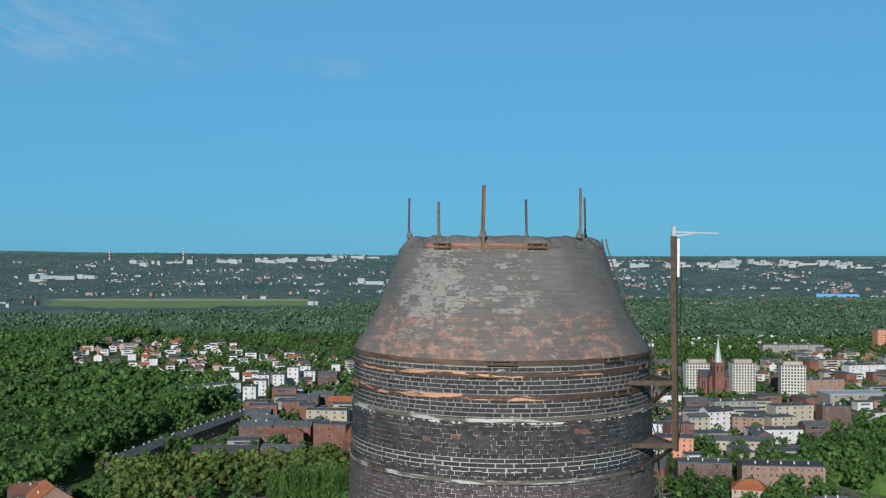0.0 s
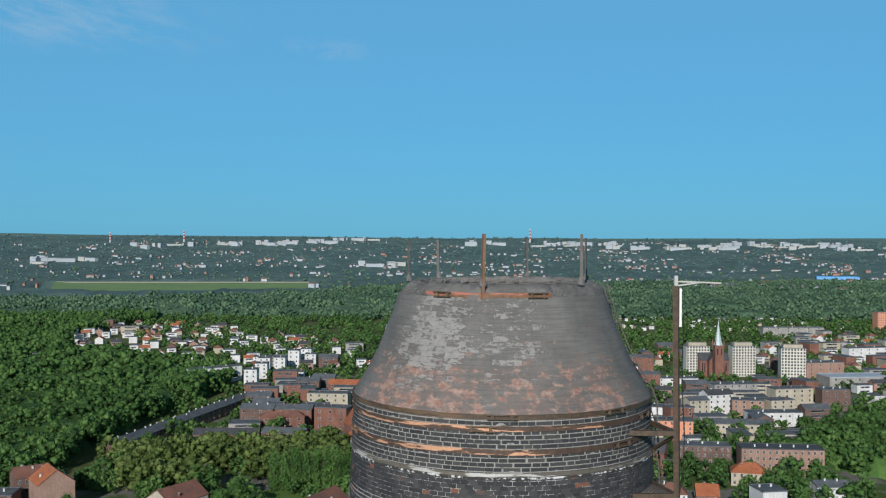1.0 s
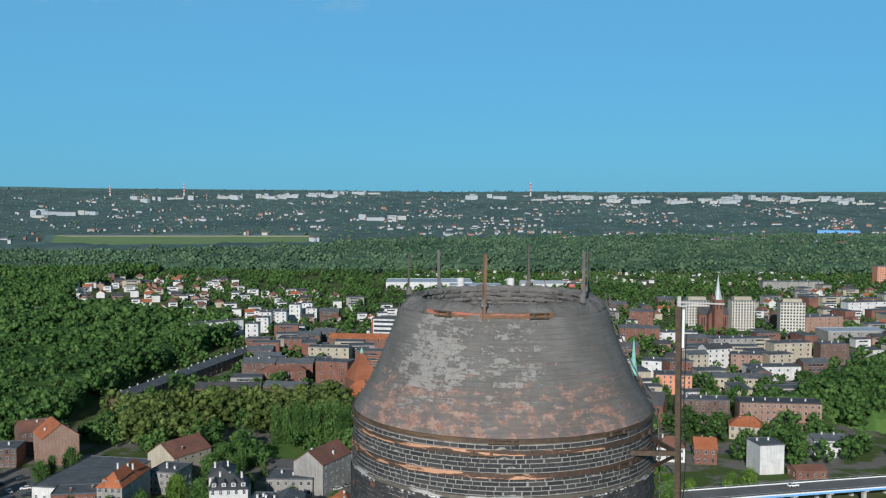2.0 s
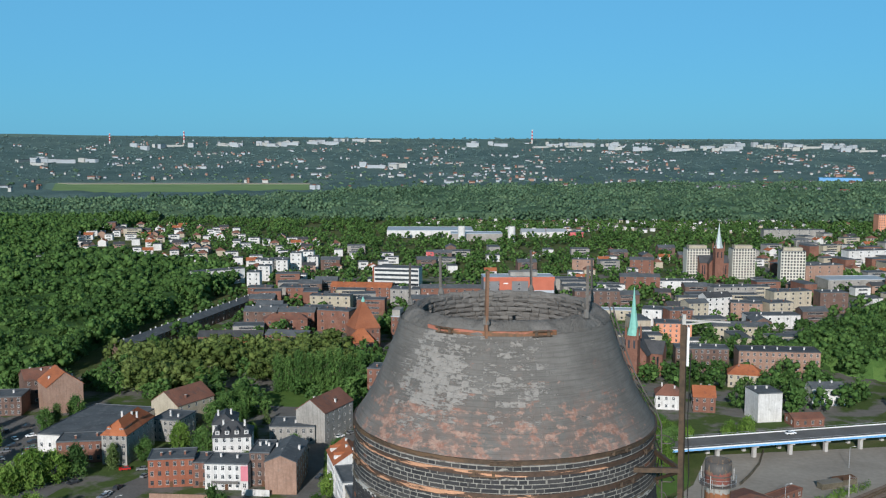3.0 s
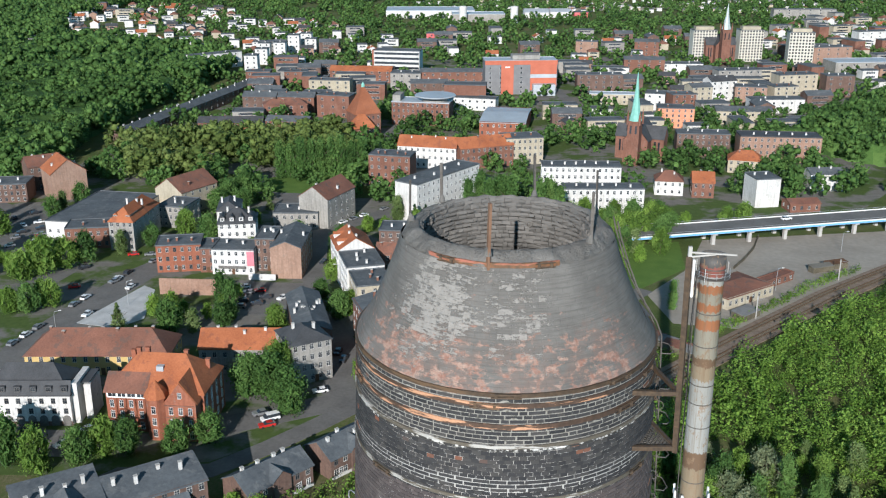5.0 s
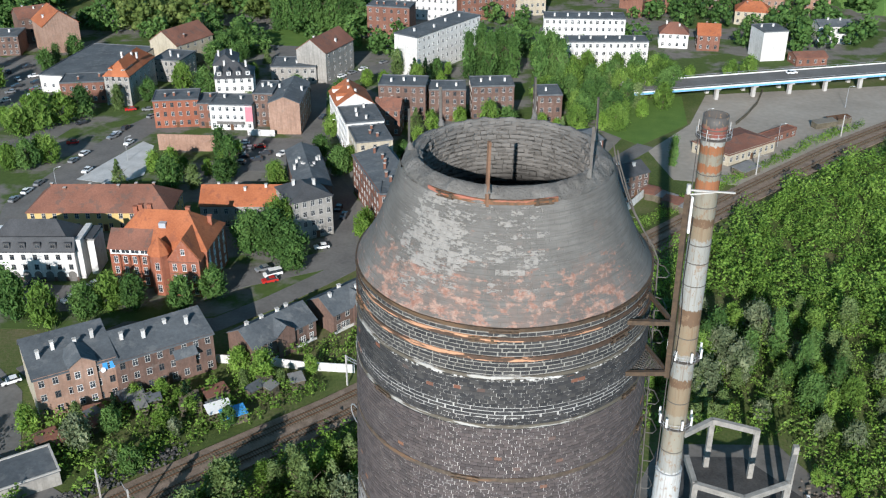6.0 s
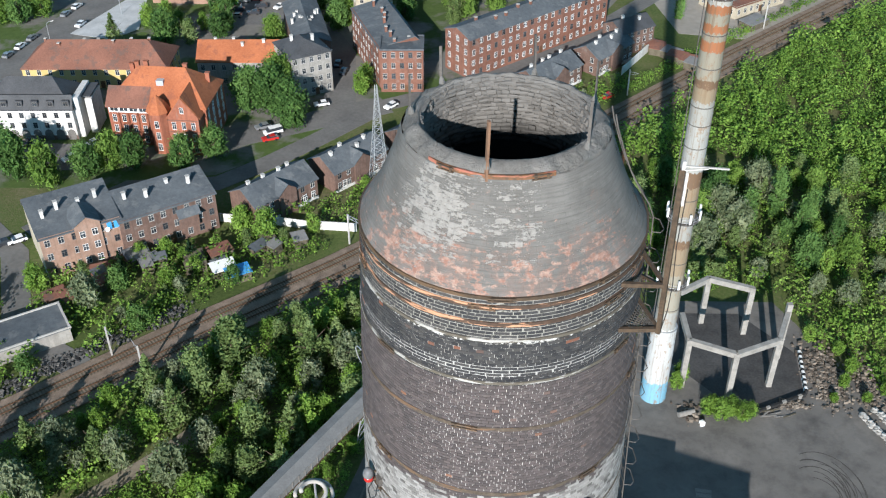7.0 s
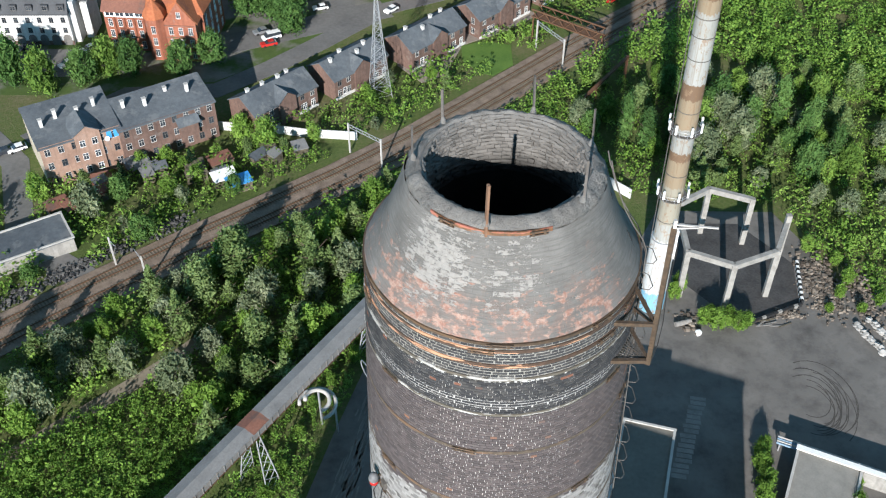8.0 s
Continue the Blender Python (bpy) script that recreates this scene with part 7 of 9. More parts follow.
building("workshop", 176.5, 620.0, 34.3, 14.0, -4.4, 9.0, CREAM_WALL, FELT, "gable", 2.0, 2, 10, 2)
building("workshop", 208.2, 658.0, 35.3, 12.0, 4.0, 9.0, WHITE_WALL, FELT, "flat", 0, 2, 10, 2)
building("tenement", 208.2, 756.0, 34.0, 12.0, 10.0, 13.0, GREY_WALL, FELT, "flat", 0, 4, 10, 3)
building("tenement", 243.0, 730.0, 30.0, 13.0, 12.0, 14.0, CREAM_WALL, FELT, "flat", 0, 4, 9, 3)
building("tenement", 270.0, 719.0, 20.3, 13.0, 1.9, 15.0, BROWN_BRICK, FELT, "flat", 0, 4, 6, 3)
building("tenement", 318.0, 874.0, 36.0, 13.0, 12.0, 15.0, PALE_BRICK, FELT, "flat", 0, 4, 11, 3)
building("factory", 332.0, 840.0, 52.0, 24.0, 6.0, 8.0, GREY_WALL, METAL_ROOF, "flat", 0, 2, 14, 0)
building("apartment_block", 408.0, 1001.0, 46.0, 12.0, 14.0, 14.0, WHITE_WALL, FELT, "flat", 0, 4, 13, 2)
building("tenement", 131.9, 535.0, 28.1, 12.0, -5.0, 12.5, BROWN_BRICK, FELT, "flat", 0, 4, 9, 3)
building("tenement", 170.0, 525.0, 42.0, 14.0, -5.0, 13.5, PALE_BRICK, SLATE, "flat", 0, 4, 13, 5)
building("house", 174.8, 467.1, 16.0, 11.0, 1.6, 8.5, WHITE_WALL, FELT, "gable", 2.0, 2, 6, 2)
building("tenement", 137.5, 440.0, 11.4, 13.0, 10.0, 13.0, WHITE_WALL, FELT, "flat", 0, 4, 3, 2, blank=True)
building("house", 146.3, 500.0, 17.0, 12.0, -14.0, 7.0, CREAM_WALL, TILE, "hip", 4.0, 2, 5, 2)
building("house", 99.0, 458.0, 13.0, 11.0, -8.0, 7.0, WHITE_WALL, OLD_TILE, "hip", 4.0, 2, 4, 2)
building("house", 114.0, 454.0, 10.0, 11.0, -8.0, 7.5, RED_BRICK, TILE, "gable", 4.0, 2, 3, 2)
building("workshop", 153.0, 431.0, 14.0, 9.0, 8.0, 4.0, RED_BRICK, OLD_TILE, "gable", 1.5, 1, 4, 0)
building("warehouse", -38.5, 1262.0, 108.0, 50.0, 2.4, 9.0, WHITE_WALL, METAL_ROOF, "flat", 0, 1, 10, 0, blank=True)
building("warehouse", 20.0, 1212.0, 62.0, 30.0, 2.4, 9.0, GREY_WALL, METAL_ROOF, "flat", 0, 1, 6, 0, blank=True)
building("warehouse", 92.0, 1256.0, 30.0, 22.0, 2.4, 7.0, WHITE_WALL, METAL_ROOF, "gable", 3.5, 1, 5, 0, blank=True)
building("warehouse", 122.0, 1262.0, 26.0, 20.0, 2.4, 7.0, WHITE_WALL, METAL_ROOF, "gable", 3.0, 1, 5, 0, blank=True)
building("shop", 148.0, 1262.0, 18.0, 14.0, 4.0, 6.0, CAR_RED_WALL, FELT, "flat", 0, 1, 4, 0, blank=True)
for sx in (2.0, 62.0):
    s = thing("silo", pose(sx, 1190, 0), "white concrete silo beside the warehouse", "silo")
    part("drum", lathe([(4.5, 0), (4.5, 18), (4.0, 19), (0.01, 19.5)], 20), WHITE_WALL, s)
building("showroom", -19.7, 1021.0, 30.5, 12.0, 2.2, 8.0, CAR_RED_WALL, FELT, "flat", 0, 2, 7, 0, label="two-storey red and white showroom with a flat roof")
building("workshop", -40.0, 742.0, 22.6, 14.0, -5.0, 12.0, GREY_WALL, FELT, "flat", 0, 3, 7, 2)
building("tenement", -5.3, 744.0, 48.5, 12.0, 1.9, 13.0, RED_BRICK, FELT, "gable", 2.0, 3, 14, 4)
building("factory", 3.6, 674.0, 28.1, 14.0, -4.0, 15.0, RED_BRICK, FELT, "flat", 0, 1, 4, 0, blank=True)
building("tenement", -22.0, 700.0, 26.0, 12.0, 2.0, 12.0, BROWN_BRICK, FELT, "gable", 2.0, 3, 8, 3)
building("tenement", -76.6, 773.0, 48.0, 12.0, -5.0, 9.0, RED_BRICK, TILE, "gable", 3.0, 3, 14, 4)
building("tenement", -94.0, 720.0, 30.0, 11.0, -5.0, 10.0, CREAM_WALL, FELT, "flat", 0, 3, 9, 2)
building("tenement", 116.0, 928.0, 20.0, 10.0, -12.0, 12.0, PALE_BRICK, FELT, "flat", 0, 3, 6, 2)
building("tenement", 170.0, 924.0, 22.0, 12.0, -10.0, 13.0, RED_BRICK, FELT, "gable", 2.0, 4, 7, 2)
building("tenement", -152.4, 752.0, 18.3, 12.0, 1.9, 11.0, RED_BRICK, FELT, "flat", 0, 3, 6, 2)
building("tenement", -124.1, 753.0, 17.1, 12.0, 1.9, 11.0, RED_BRICK, FELT, "flat", 0, 3, 6, 2)
building("apartment_block", 415.0, 1243.0, 76.0, 12.0, 2.4, 12.0, GREY_WALL, FELT, "flat", 0, 4, 16, 3)
building("tower_block", 566.0, 1330.0, 24.0, 15.0, 3.0, 25.0, SALMON, FELT, "flat", 0, 8, 8, 0, label="many-storey salmon tower block at the town's edge")


# ---- churches ----
def church(x, y, rot, tower_h, tip, w, spire_mat, nave, label, turrets=True):
    c = thing("church", pose(x, y, 0, 0, 0, rot), label, "church")
    FOOT.append((x, y + nave / 2, 9, nave / 2 + 4, radians(rot)))
    h = w / 2
    t = part("tower", Shape().box(-h, h, -h, h, 0, tower_h).box(-h - 0.25, h + 0.25, -h - 0.25, h + 0.25, tower_h - 1.0, tower_h - 0.5).box(-h - 0.25, h + 0.25, -h - 0.25, h + 0.25, tower_h * 0.55, tower_h * 0.57), RED_BRICK, c)
    for gx in (-1, 1):
        part("belfry_opening", Shape().box(gx * h * 0.45 - 0.5, gx * h * 0.45 + 0.5, -h - 0.06, -h + 0.1, tower_h * 0.72, tower_h * 0.90), GLASS, t)
    part("spire", lathe([(h * 1.12, tower_h), (h * 0.80, tower_h + (tip - tower_h) * 0.16), (h * 0.42, tower_h + (tip - tower_h) * 0.5), (0.12, tip), (0.01, tip + 0.2)], 8), spire_mat, c, "slender pointed spire")
    if turrets:
        for gx in (-h, h):
            for gy in (-h, h):
                part("pinnacle", lathe([(0.7, tower_h - 2), (0.7, tower_h + 1.5), (0.02, tower_h + 6)], 8), RED_BRICK, t, at=pose(gx, gy, 0))
    eave = tower_h * 0.52
    body = Shape().box(-6.5, 6.5, h, nave, 0, eave)
    body.add([(-6.5, h + 0.01, eave), (6.5, h + 0.01, eave), (0, h + 0.01, eave + 8), (-6.5, nave - 0.01, eave), (6.5, nave - 0.01, eave), (0, nave - 0.01, eave + 8)], [(0, 1, 2), (3, 5, 4)])
    n = part("nave", body, RED_BRICK, c)
    part("nave_roof", Shape().add([(-7.1, h, eave - 0.4), (0, h, eave + 8.3), (7.1, h, eave - 0.4), (-7.1, nave, eave - 0.4), (0, nave, eave + 8.3), (7.1, nave, eave - 0.4)], [(0, 1, 4, 3), (1, 2, 5, 4)]), SLATE, n)
    wing = Shape().box(-13, 13, nave * 0.45, nave * 0.45 + 9, 0, eave)
    for q in (-12.99, 12.99):
        wing.add([(q, nave * 0.45, eave), (q, nave * 0.45 + 9, eave), (q, nave * 0.45 + 4.5, eave + 6)], [(0, 2, 1) if q < 0 else (0, 1, 2)])
    tr = part("transept", wing, RED_BRICK, c)
    m = nave * 0.45
    part("transept_roof", Shape().add([(-13.4, m - 0.5, eave - 0.3), (13.4, m - 0.5, eave - 0.3), (13.4, m + 4.5, eave + 6.2), (-13.4, m + 4.5, eave + 6.2), (13.4, m + 9.5, eave - 0.3), (-13.4, m + 9.5, eave - 0.3)], [(0, 1, 2, 3), (3, 2, 4, 5)]), SLATE, tr)
    for gx in (-10.5, -8.5, 8.5, 10.5):
        part("window", Shape().box(gx - 0.5, gx + 0.5, m - 0.06, m + 0.05, eave * 0.35, eave * 0.85), GLASS, tr)


church(91.0, 512.0, -24.0, 23.5, 48.5, 6.2, PATINA, 26.0, "red brick church with a slender green copper spire")
church(226.4, 868.0, 4.0, 30.0, 51.5, 7.5, GREY_SPIRE, 22.0, "gothic red brick church with a pale grey spire")

# ---- villas of the garden suburb and other infill ----
def villa_kind(wall, roof, kind, l, d, h, floors):
    b = building("villa", 0, 0, l, d, 0, h, wall, roof, kind, 2.5, floors, 3, 0 if kind == "flat" else 1, sides=False)
    FOOT.pop()
    return b


VILLAS = [villa_kind(WHITE_WALL, FELT, "flat", 9, 9, 7.0, 2), villa_kind(WHITE_WALL, FELT, "flat", 13, 9, 6.5, 2), villa_kind(CREAM_WALL, OLD_TILE, "hip", 10, 9, 6.0, 2),
          villa_kind(WHITE_WALL, TILE, "gable", 11, 9, 6.0, 2), villa_kind(CREAM_WALL, FELT, "flat", 22, 10, 9.5, 3), villa_kind(PALE_BRICK, SLATE, "gable", 12, 9, 6.5, 2), villa_kind(RED_BRICK, FELT, "flat", 20, 11, 11.0, 3), villa_kind(BROWN_BRICK, FELT, "gable", 18, 11, 10.0, 3), villa_kind(GREY_WALL, FELT, "flat", 19, 12, 9.0, 3)]


def clear(xy, gap):
    """Which points keep clear of every house and road."""
    ok = np.ones(len(xy), bool)
    for x, y, l, d, a in FOOT:
        u = (xy[:, 0] - x) * math.cos(a) + (xy[:, 1] - y) * math.sin(a)
        v = -(xy[:, 0] - x) * math.sin(a) + (xy[:, 1] - y) * math.cos(a)
        ok &= (abs(u) > l + gap) | (abs(v) > d + gap)
    for pts, half in ROADS:
        for (x0, y0), (x1, y1) in zip(pts, pts[1:]):
            dx, dy = x1 - x0, y1 - y0
            t = np.clip(((xy[:, 0] - x0) * dx + (xy[:, 1] - y0) * dy) / (dx * dx + dy * dy), 0, 1)
            ok &= np.hypot(xy[:, 0] - x0 - t * dx, xy[:, 1] - y0 - t * dy) > half + gap * 0.6
    return ok


def settle(points, keep, turn, first=None):
    """Sets copies of the villas on the points."""
    r = random.Random(5)
    for x, y in points:
        if r.random() > keep:
            continue
        p = np.array([[x, y]])
        if not clear(p, 5.0)[0]:
            continue
        k = r.choice(first) if first else r.choice((0, 0, 1, 1, 2, 3, 4, 5))
        a = turn + r.choice((0, 0, 90)) + r.uniform(-6, 6)
        v = copy_thing(VILLAS[k], pose(x, y, 0, 0, 0, a))
        FOOT.append((x, y, 8, 6, radians(a)))


suburb = scatter([(-330, 960), (-190, 880), (-120, 860), (-60, 900), (-90, 1010), (-160, 1180), (-330, 1330), (-480, 1360), (-460, 1180)], 26.0)
settle(suburb, 0.62, 12.0, (0, 0, 1, 2, 3, 5))
settle([(-400 - 3.4 * k * 4, 945 + 27 * k) for k in range(15)], 0.9, 70.0, (0, 1, 1, 2))
settle([(-362 - 3.2 * k * 4, 985 + 26 * k) for k in range(14)], 0.9, 70.0, (0, 1, 1, 5))
settle(scatter([(-210, 960), (-60, 890), (60, 780), (190, 900), (330, 960), (300, 1100), (60, 1080), (-80, 1100)], 34.0), 0.5, 4.0, (0, 1, 2, 3, 0, 7, 8))
settle(scatter([(230, 760), (330, 740), (480, 960), (640, 1250), (420, 1230), (300, 1020)], 27.0), 0.8, 12.0, (1, 4, 6, 5, 2, 1, 8, 3, 4))
settle(scatter([(60, 560), (120, 580), (200, 580), (260, 650), (230, 800), (80, 860), (60, 780)], 25.0), 0.85, 5.0, (4, 6, 1, 1, 8, 5, 4, 7))
settle(scatter([(-120, 560), (-60, 700), (-20, 820), (-140, 860), (-165, 700)], 24.0), 0.7, 2.0, (4, 6, 1, 1, 3, 8, 7))
for n, v in enumerate(VILLAS):
    v.matrix_basis = pose(-300 - 28 * n, 1100 + 35 * n, 0, 0, 0, 8)
# ---- single trees ----
def trunk_mesh(seed, h, spread, bark):
    r, s = random.Random(seed), Shape()
    s.tube([(0, 0, -0.3), (0.05, 0, h * 0.2), (0, 0.08, h * 0.45), (0.05, 0, h * 0.8)], [h * 0.028, h * 0.021, h * 0.016, h * 0.006], 7)
    for k in range(6):
        a, z = k * 2.4 + r.uniform(-0.3, 0.3), h * r.uniform(0.25, 0.6)
        e = spread * r.uniform(0.5, 0.9)
        s.tube([(0.03, 0.03, z), (e * 0.5 * math.cos(a), e * 0.5 * math.sin(a), z + h * 0.12), (e * math.cos(a), e * math.sin(a), z + h * 0.22)], [h * 0.010, h * 0.007, h * 0.003], 5)
    return s.mesh("trunk", bark)


def tree_kind(name, label, seed, shape, blobs, per, size, h, wide, mat):
    t = thing(name, pose(0, 0, 0), label, "tree")
    part("trunk", trunk_mesh(seed, h, wide * 0.35, BARK), None, t)
    v, f = leaf_shell(seed, blobs, per, size, shape, True)
    v = v * np.array([wide, wide, h])
    part("crown", mesh_of("crown", v.tolist(), f.tolist(), mat), None, t)
    return t


KINDS = {
    "broad": [tree_kind("broadleaf_tree", "full-crowned green broadleaf tree", 100 + i, "round", 30, 66, 0.025, 12, 10, LEAF if i % 2 else LEAF_BRIGHT) for i in range(4)],
    "bright": [tree_kind("young_tree", "bright green young broadleaf tree", 120 + i, "round", 24, 58, 0.030, 8, 6.5, LEAF_YOUNG) for i in range(3)],
    "pale": [tree_kind("blossoming_tree", "silvery white flowering tree", 130 + i, "round", 24, 60, 0.027, 9, 7, LEAF_PALE) for i in range(2)],
    "poplar": [tree_kind("poplar", "tall narrow green poplar", 140 + i, "tall", 30, 60, 0.020, 17, 13, LEAF) for i in range(2)],
    "sage": [tree_kind("willow", "tall pale sage-green willow", 160 + i, "tall" if i else "cone", 26, 58, 0.025, 11, 12, LEAF_SAGE) for i in range(2)],
    "spruce": [tree_kind("spruce", "tall dark green conical spruce", 150, "cone", 22, 50, 0.028, 13, 13, LEAF_DARK)],
}
USED = set()


def plant(kind, x, y, scale=1.0, r=random.Random(17)):
    k = r.randrange(len(KINDS[kind]))
    src = KINDS[kind][k]
    m = pose(x, y, 0, 0, 0, r.uniform(0, 360)) @ Matrix.Diagonal((scale * r.uniform(0.9, 1.1), scale * r.uniform(0.9, 1.1), scale * r.uniform(0.88, 1.12), 1))
    if (kind, k) in USED:
        c = copy_thing(src, m)
        c.matrix_basis = m
    else:
        src.matrix_basis = m
        USED.add((kind, k))


for x, y, s in ((-109, 210, 1.0), (-100, 206, 1.0), (-87, 215, 0.85), (-81, 215, 0.8), (-68.7, 215, 0.75), (-62.0, 221, 0.85), (-113, 214, 0.95), (-92, 211, 0.85), (-51, 245, 1.25), (-45.5, 240, 1.1), (-57, 246, 1.2), (-50, 252, 1.2),
                (-44, 236, 0.9), (-147, 347, 1.2), (-158, 335, 1.1), (-141, 353, 1.0), (-152, 341, 1.3), (-46.6, 316, 0.7), (-39, 301, 0.8), (-45, 337, 0.8), (-36, 306, 0.8), (-112, 387, 0.9), (-101, 380, 1.0),
                (-106, 418, 1.1), (-99, 444, 1.2), (-149, 304, 0.8), (-137, 309, 0.8), (-92, 271, 0.5), (-97, 270, 0.5), (-77, 305, 0.6)):
    plant("broad", x, y, s)
for x, y, s in ((-100, 302, 1.0), (-94.7, 304, 1.0), (-90, 301, 0.9), (-27.6, 256.3, 0.9), (-26.5, 262, 0.8), (-61.5, 192.6, 0.9), (-69.5, 177, 0.6), (-49, 188, 0.9), (-43, 184, 1.0), (-32.6, 187.5, 0.6), (-60.9, 167, 0.7), (-56, 172, 0.6), (-64, 178, 0.6),
                (-88, 165, 0.8), (-90, 168, 0.6), (-76, 318, 0.8), (-82, 300, 0.7)):
    plant("bright", x, y, s)
for x, y, s in ((46.2, 131.5, 0.55), (48.2, 130.3, 0.6), (50.2, 131.6, 0.6), (52.0, 130.2, 0.6), (53.6, 131.0, 0.5), (47.2, 132.6, 0.5), (43.0, 141, 0.5), (41.5, 138, 0.45), (50.0, 101.5, 0.5), (49.5, 99.0, 0.6), (49.6, 96.0, 0.6), (48.6, 93.0, 0.6), (50.8, 103, 0.4), (62.5, 92, 0.5), (63.5, 95.5, 0.4)):
    plant("bright", x, y, s)        # clumps in the works yard
for x, y, s in ((-21, 125.5, 0.5), (-17, 127, 0.45), (-17.5, 121, 0.4), (-21, 115.5, 0.4), (-23.5, 110, 0.35), (-27, 97, 0.4), (-29, 92, 0.45), (-25, 104, 0.35)):
    plant("bright", x, y, s)        # under the conveyor
for x, y, s in ((70, 152, 0.5), (73, 139, 0.4), (75.5, 143, 0.5), (74.5, 148, 0.45), (70, 135, 0.3), (76, 135, 0.35), (80, 137, 0.4)):
    plant("bright", x, y, s)        # among the rubble
for x, y, s in ((-75.9, 159.6, 1.0), (-47, 113, 1.0), (-70, 107, 1.2), (-80, 103, 1.1), (-57, 117, 0.9), (-52, 128, 0.9), (-43, 121, 0.8), (-38, 131, 0.8), (54, 180, 1.1), (60, 192, 1.2), (72, 205, 1.2), (63, 187, 1.1), (-66, 262, 0.7)):
    plant("pale", x, y, s)
for k in range(9):
    plant("poplar", -89 + 4.9 * k, 479.5 + 1.2 * k, 1.05)
for x, y, s in ((57, 194, 0.7), (60, 196, 0.7), (66, 190, 0.7), (74, 196, 0.7), (77, 186, 0.65), (80, 190, 0.7), (83, 181, 0.6), (38, 190, 0.6), (42, 185, 0.6), (4, 405, 1.1), (9, 409, 1.2), (13, 404, 1.1), (17, 411, 1.2), (22, 407, 1.1), (33, 393, 1.2), (37, 397, 1.2), (41, 392, 1.1), (72, 312, 0.6), (-74, 300, 0.8), (-79, 307, 0.8)):
    plant("poplar", x, y, s)
for x, y, s in ((-118, 452, 1.1), (-18.5, 398, 0.9), (-14.0, 399, 0.9), (-40, 489, 1.2), (-58, 176, 0.5), (-72, 171, 0.45)):
    plant("spruce", x, y, s)

CARPET = [(-82, 96), (-74, 99), (-63, 108), (-52, 111), (-45, 108), (-38, 99), (-38, 92), (-50, 70), (-90, 74)]
# thicket between the line and the conveyor, and the wood beyond the yard
for x, y in scatter([(-82, 114), (-52, 141), (-22, 163), (-12, 176), (-5, 150), (-17, 128), (-44, 88), (-95, 76), (-105, 92)], 5.4):
    if inside(np.array([x]), np.array([y]), CARPET)[0] or not clear(np.array([[x, y]]), 1.0)[0]:
        continue
    plant(random.Random(int(x * 31 + y * 17)).choice(("bright", "bright", "sage", "pale", "bright", "sage", "bright")), x, y, random.Random(int(x * 7 + y)).uniform(0.5, 1.1))
for x, y in scatter([(26, 192), (44, 176), (66, 168), (84, 158), (112, 160), (125, 200), (85, 215), (60, 214), (36, 216)], 7.8):
    plant(random.Random(int(x * 31 + y * 17)).choice(("sage", "bright", "sage", "pale", "bright", "broad")), x, y, random.Random(int(x * 7 + y)).uniform(0.5, 0.85))
for x, y in scatter([(-112, 118), (-78, 140), (-50, 163), (-22, 186), (0, 207), (30, 240), (50, 266), (42, 266), (22, 247), (-10, 217), (-44, 191), (-60, 180), (-84, 169), (-100, 160)], 8.2):
    if clear(np.array([[x, y]]), 2.0)[0]:
        plant(random.Random(int(x * 13 + y)).choice(("bright", "bright", "broad", "sage", "pale")), x, y, random.Random(int(x * 7 + y)).uniform(0.25, 0.6))
for x, y in scatter([(36, 345), (62, 335), (64, 370), (98, 372), (104, 396), (66, 412), (40, 408), (28, 372)], 9.0):
    if clear(np.array([[x, y]]), 3.0)[0]:
        plant("broad", x, y, random.Random(int(x * 7 + y)).uniform(0.8, 1.15))

# ---- woods and town greenery in bulk ----
def patchy(p, reach):
    """Taller and lower stands of trees."""
    return np.array([1.0 + 0.5 * noise.noise((x / reach, y / reach, 4.0)) for x, y in p])


park = scatter([(-700, 560), (-212, 476), (-212, 545), (-208, 640), (-196, 730), (-185, 800), (-200, 870), (-285, 945), (-380, 985), (-560, 1010), (-800, 1060)], 8.6)
park = in_view(park[clear(park, 5.0)])
close = park[:, 1] < 740
stuff("park_woods", SHELL_WOOD, park[close], rng.uniform(10, 19, close.sum()) * patchy(park[close], 45), LEAF, "dense broadleaf trees of an old park", "trees")
stuff("park_woods", SHELL_GROVE, park[~close], rng.uniform(10, 19, (~close).sum()) * patchy(park[~close], 60), LEAF, "dense broadleaf trees at the park's far side", "trees")
PARK = [(-700, 560), (-212, 476), (-212, 545), (-208, 640), (-196, 730), (-185, 800), (-200, 870), (-285, 945), (-380, 985), (-560, 1010), (-800, 1060)]
canopy("park_canopy", PARK, 4.5, 7.0, 12.0, LEAF, "closed leaf roof of the old park")
square = scatter([(-190, 530), (-155, 560), (-105, 548), (-72, 575), (-50, 502), (-92, 492), (-155, 470)], 8.5)
square = square[clear(square, 3.0)]
stuff("square_trees", SHELL_WOOD, square, rng.uniform(12, 18, len(square)), LEAF_OLIVE, "broad olive-green trees round a town square", "trees")
slope = np.concatenate([scatter([(66, 254), (92, 280), (114, 300), (161, 340), (262, 420), (330, 440), (330, 200), (130, 165), (86, 214), (64, 226)], 6.4, 0.8),
                        scatter([(26, 216), (60, 216), (66, 262), (52, 254), (34, 232)], 5.0)])
slope = in_view(slope[clear(slope, 1.5)])
EAST = [(165, 560), (260, 470), (420, 470), (480, 720), (300, 700), (250, 640)]
canopy("east_canopy", EAST, 4.5, 6.0, 11.0, LEAF, "closed leaf roof of the eastern park")
stuff("slope_thicket", SHELL_FINE, slope, rng.uniform(3.0, 9.0, len(slope)), LEAF_YOUNG, "bright young thicket on the slope past the railway", "trees")
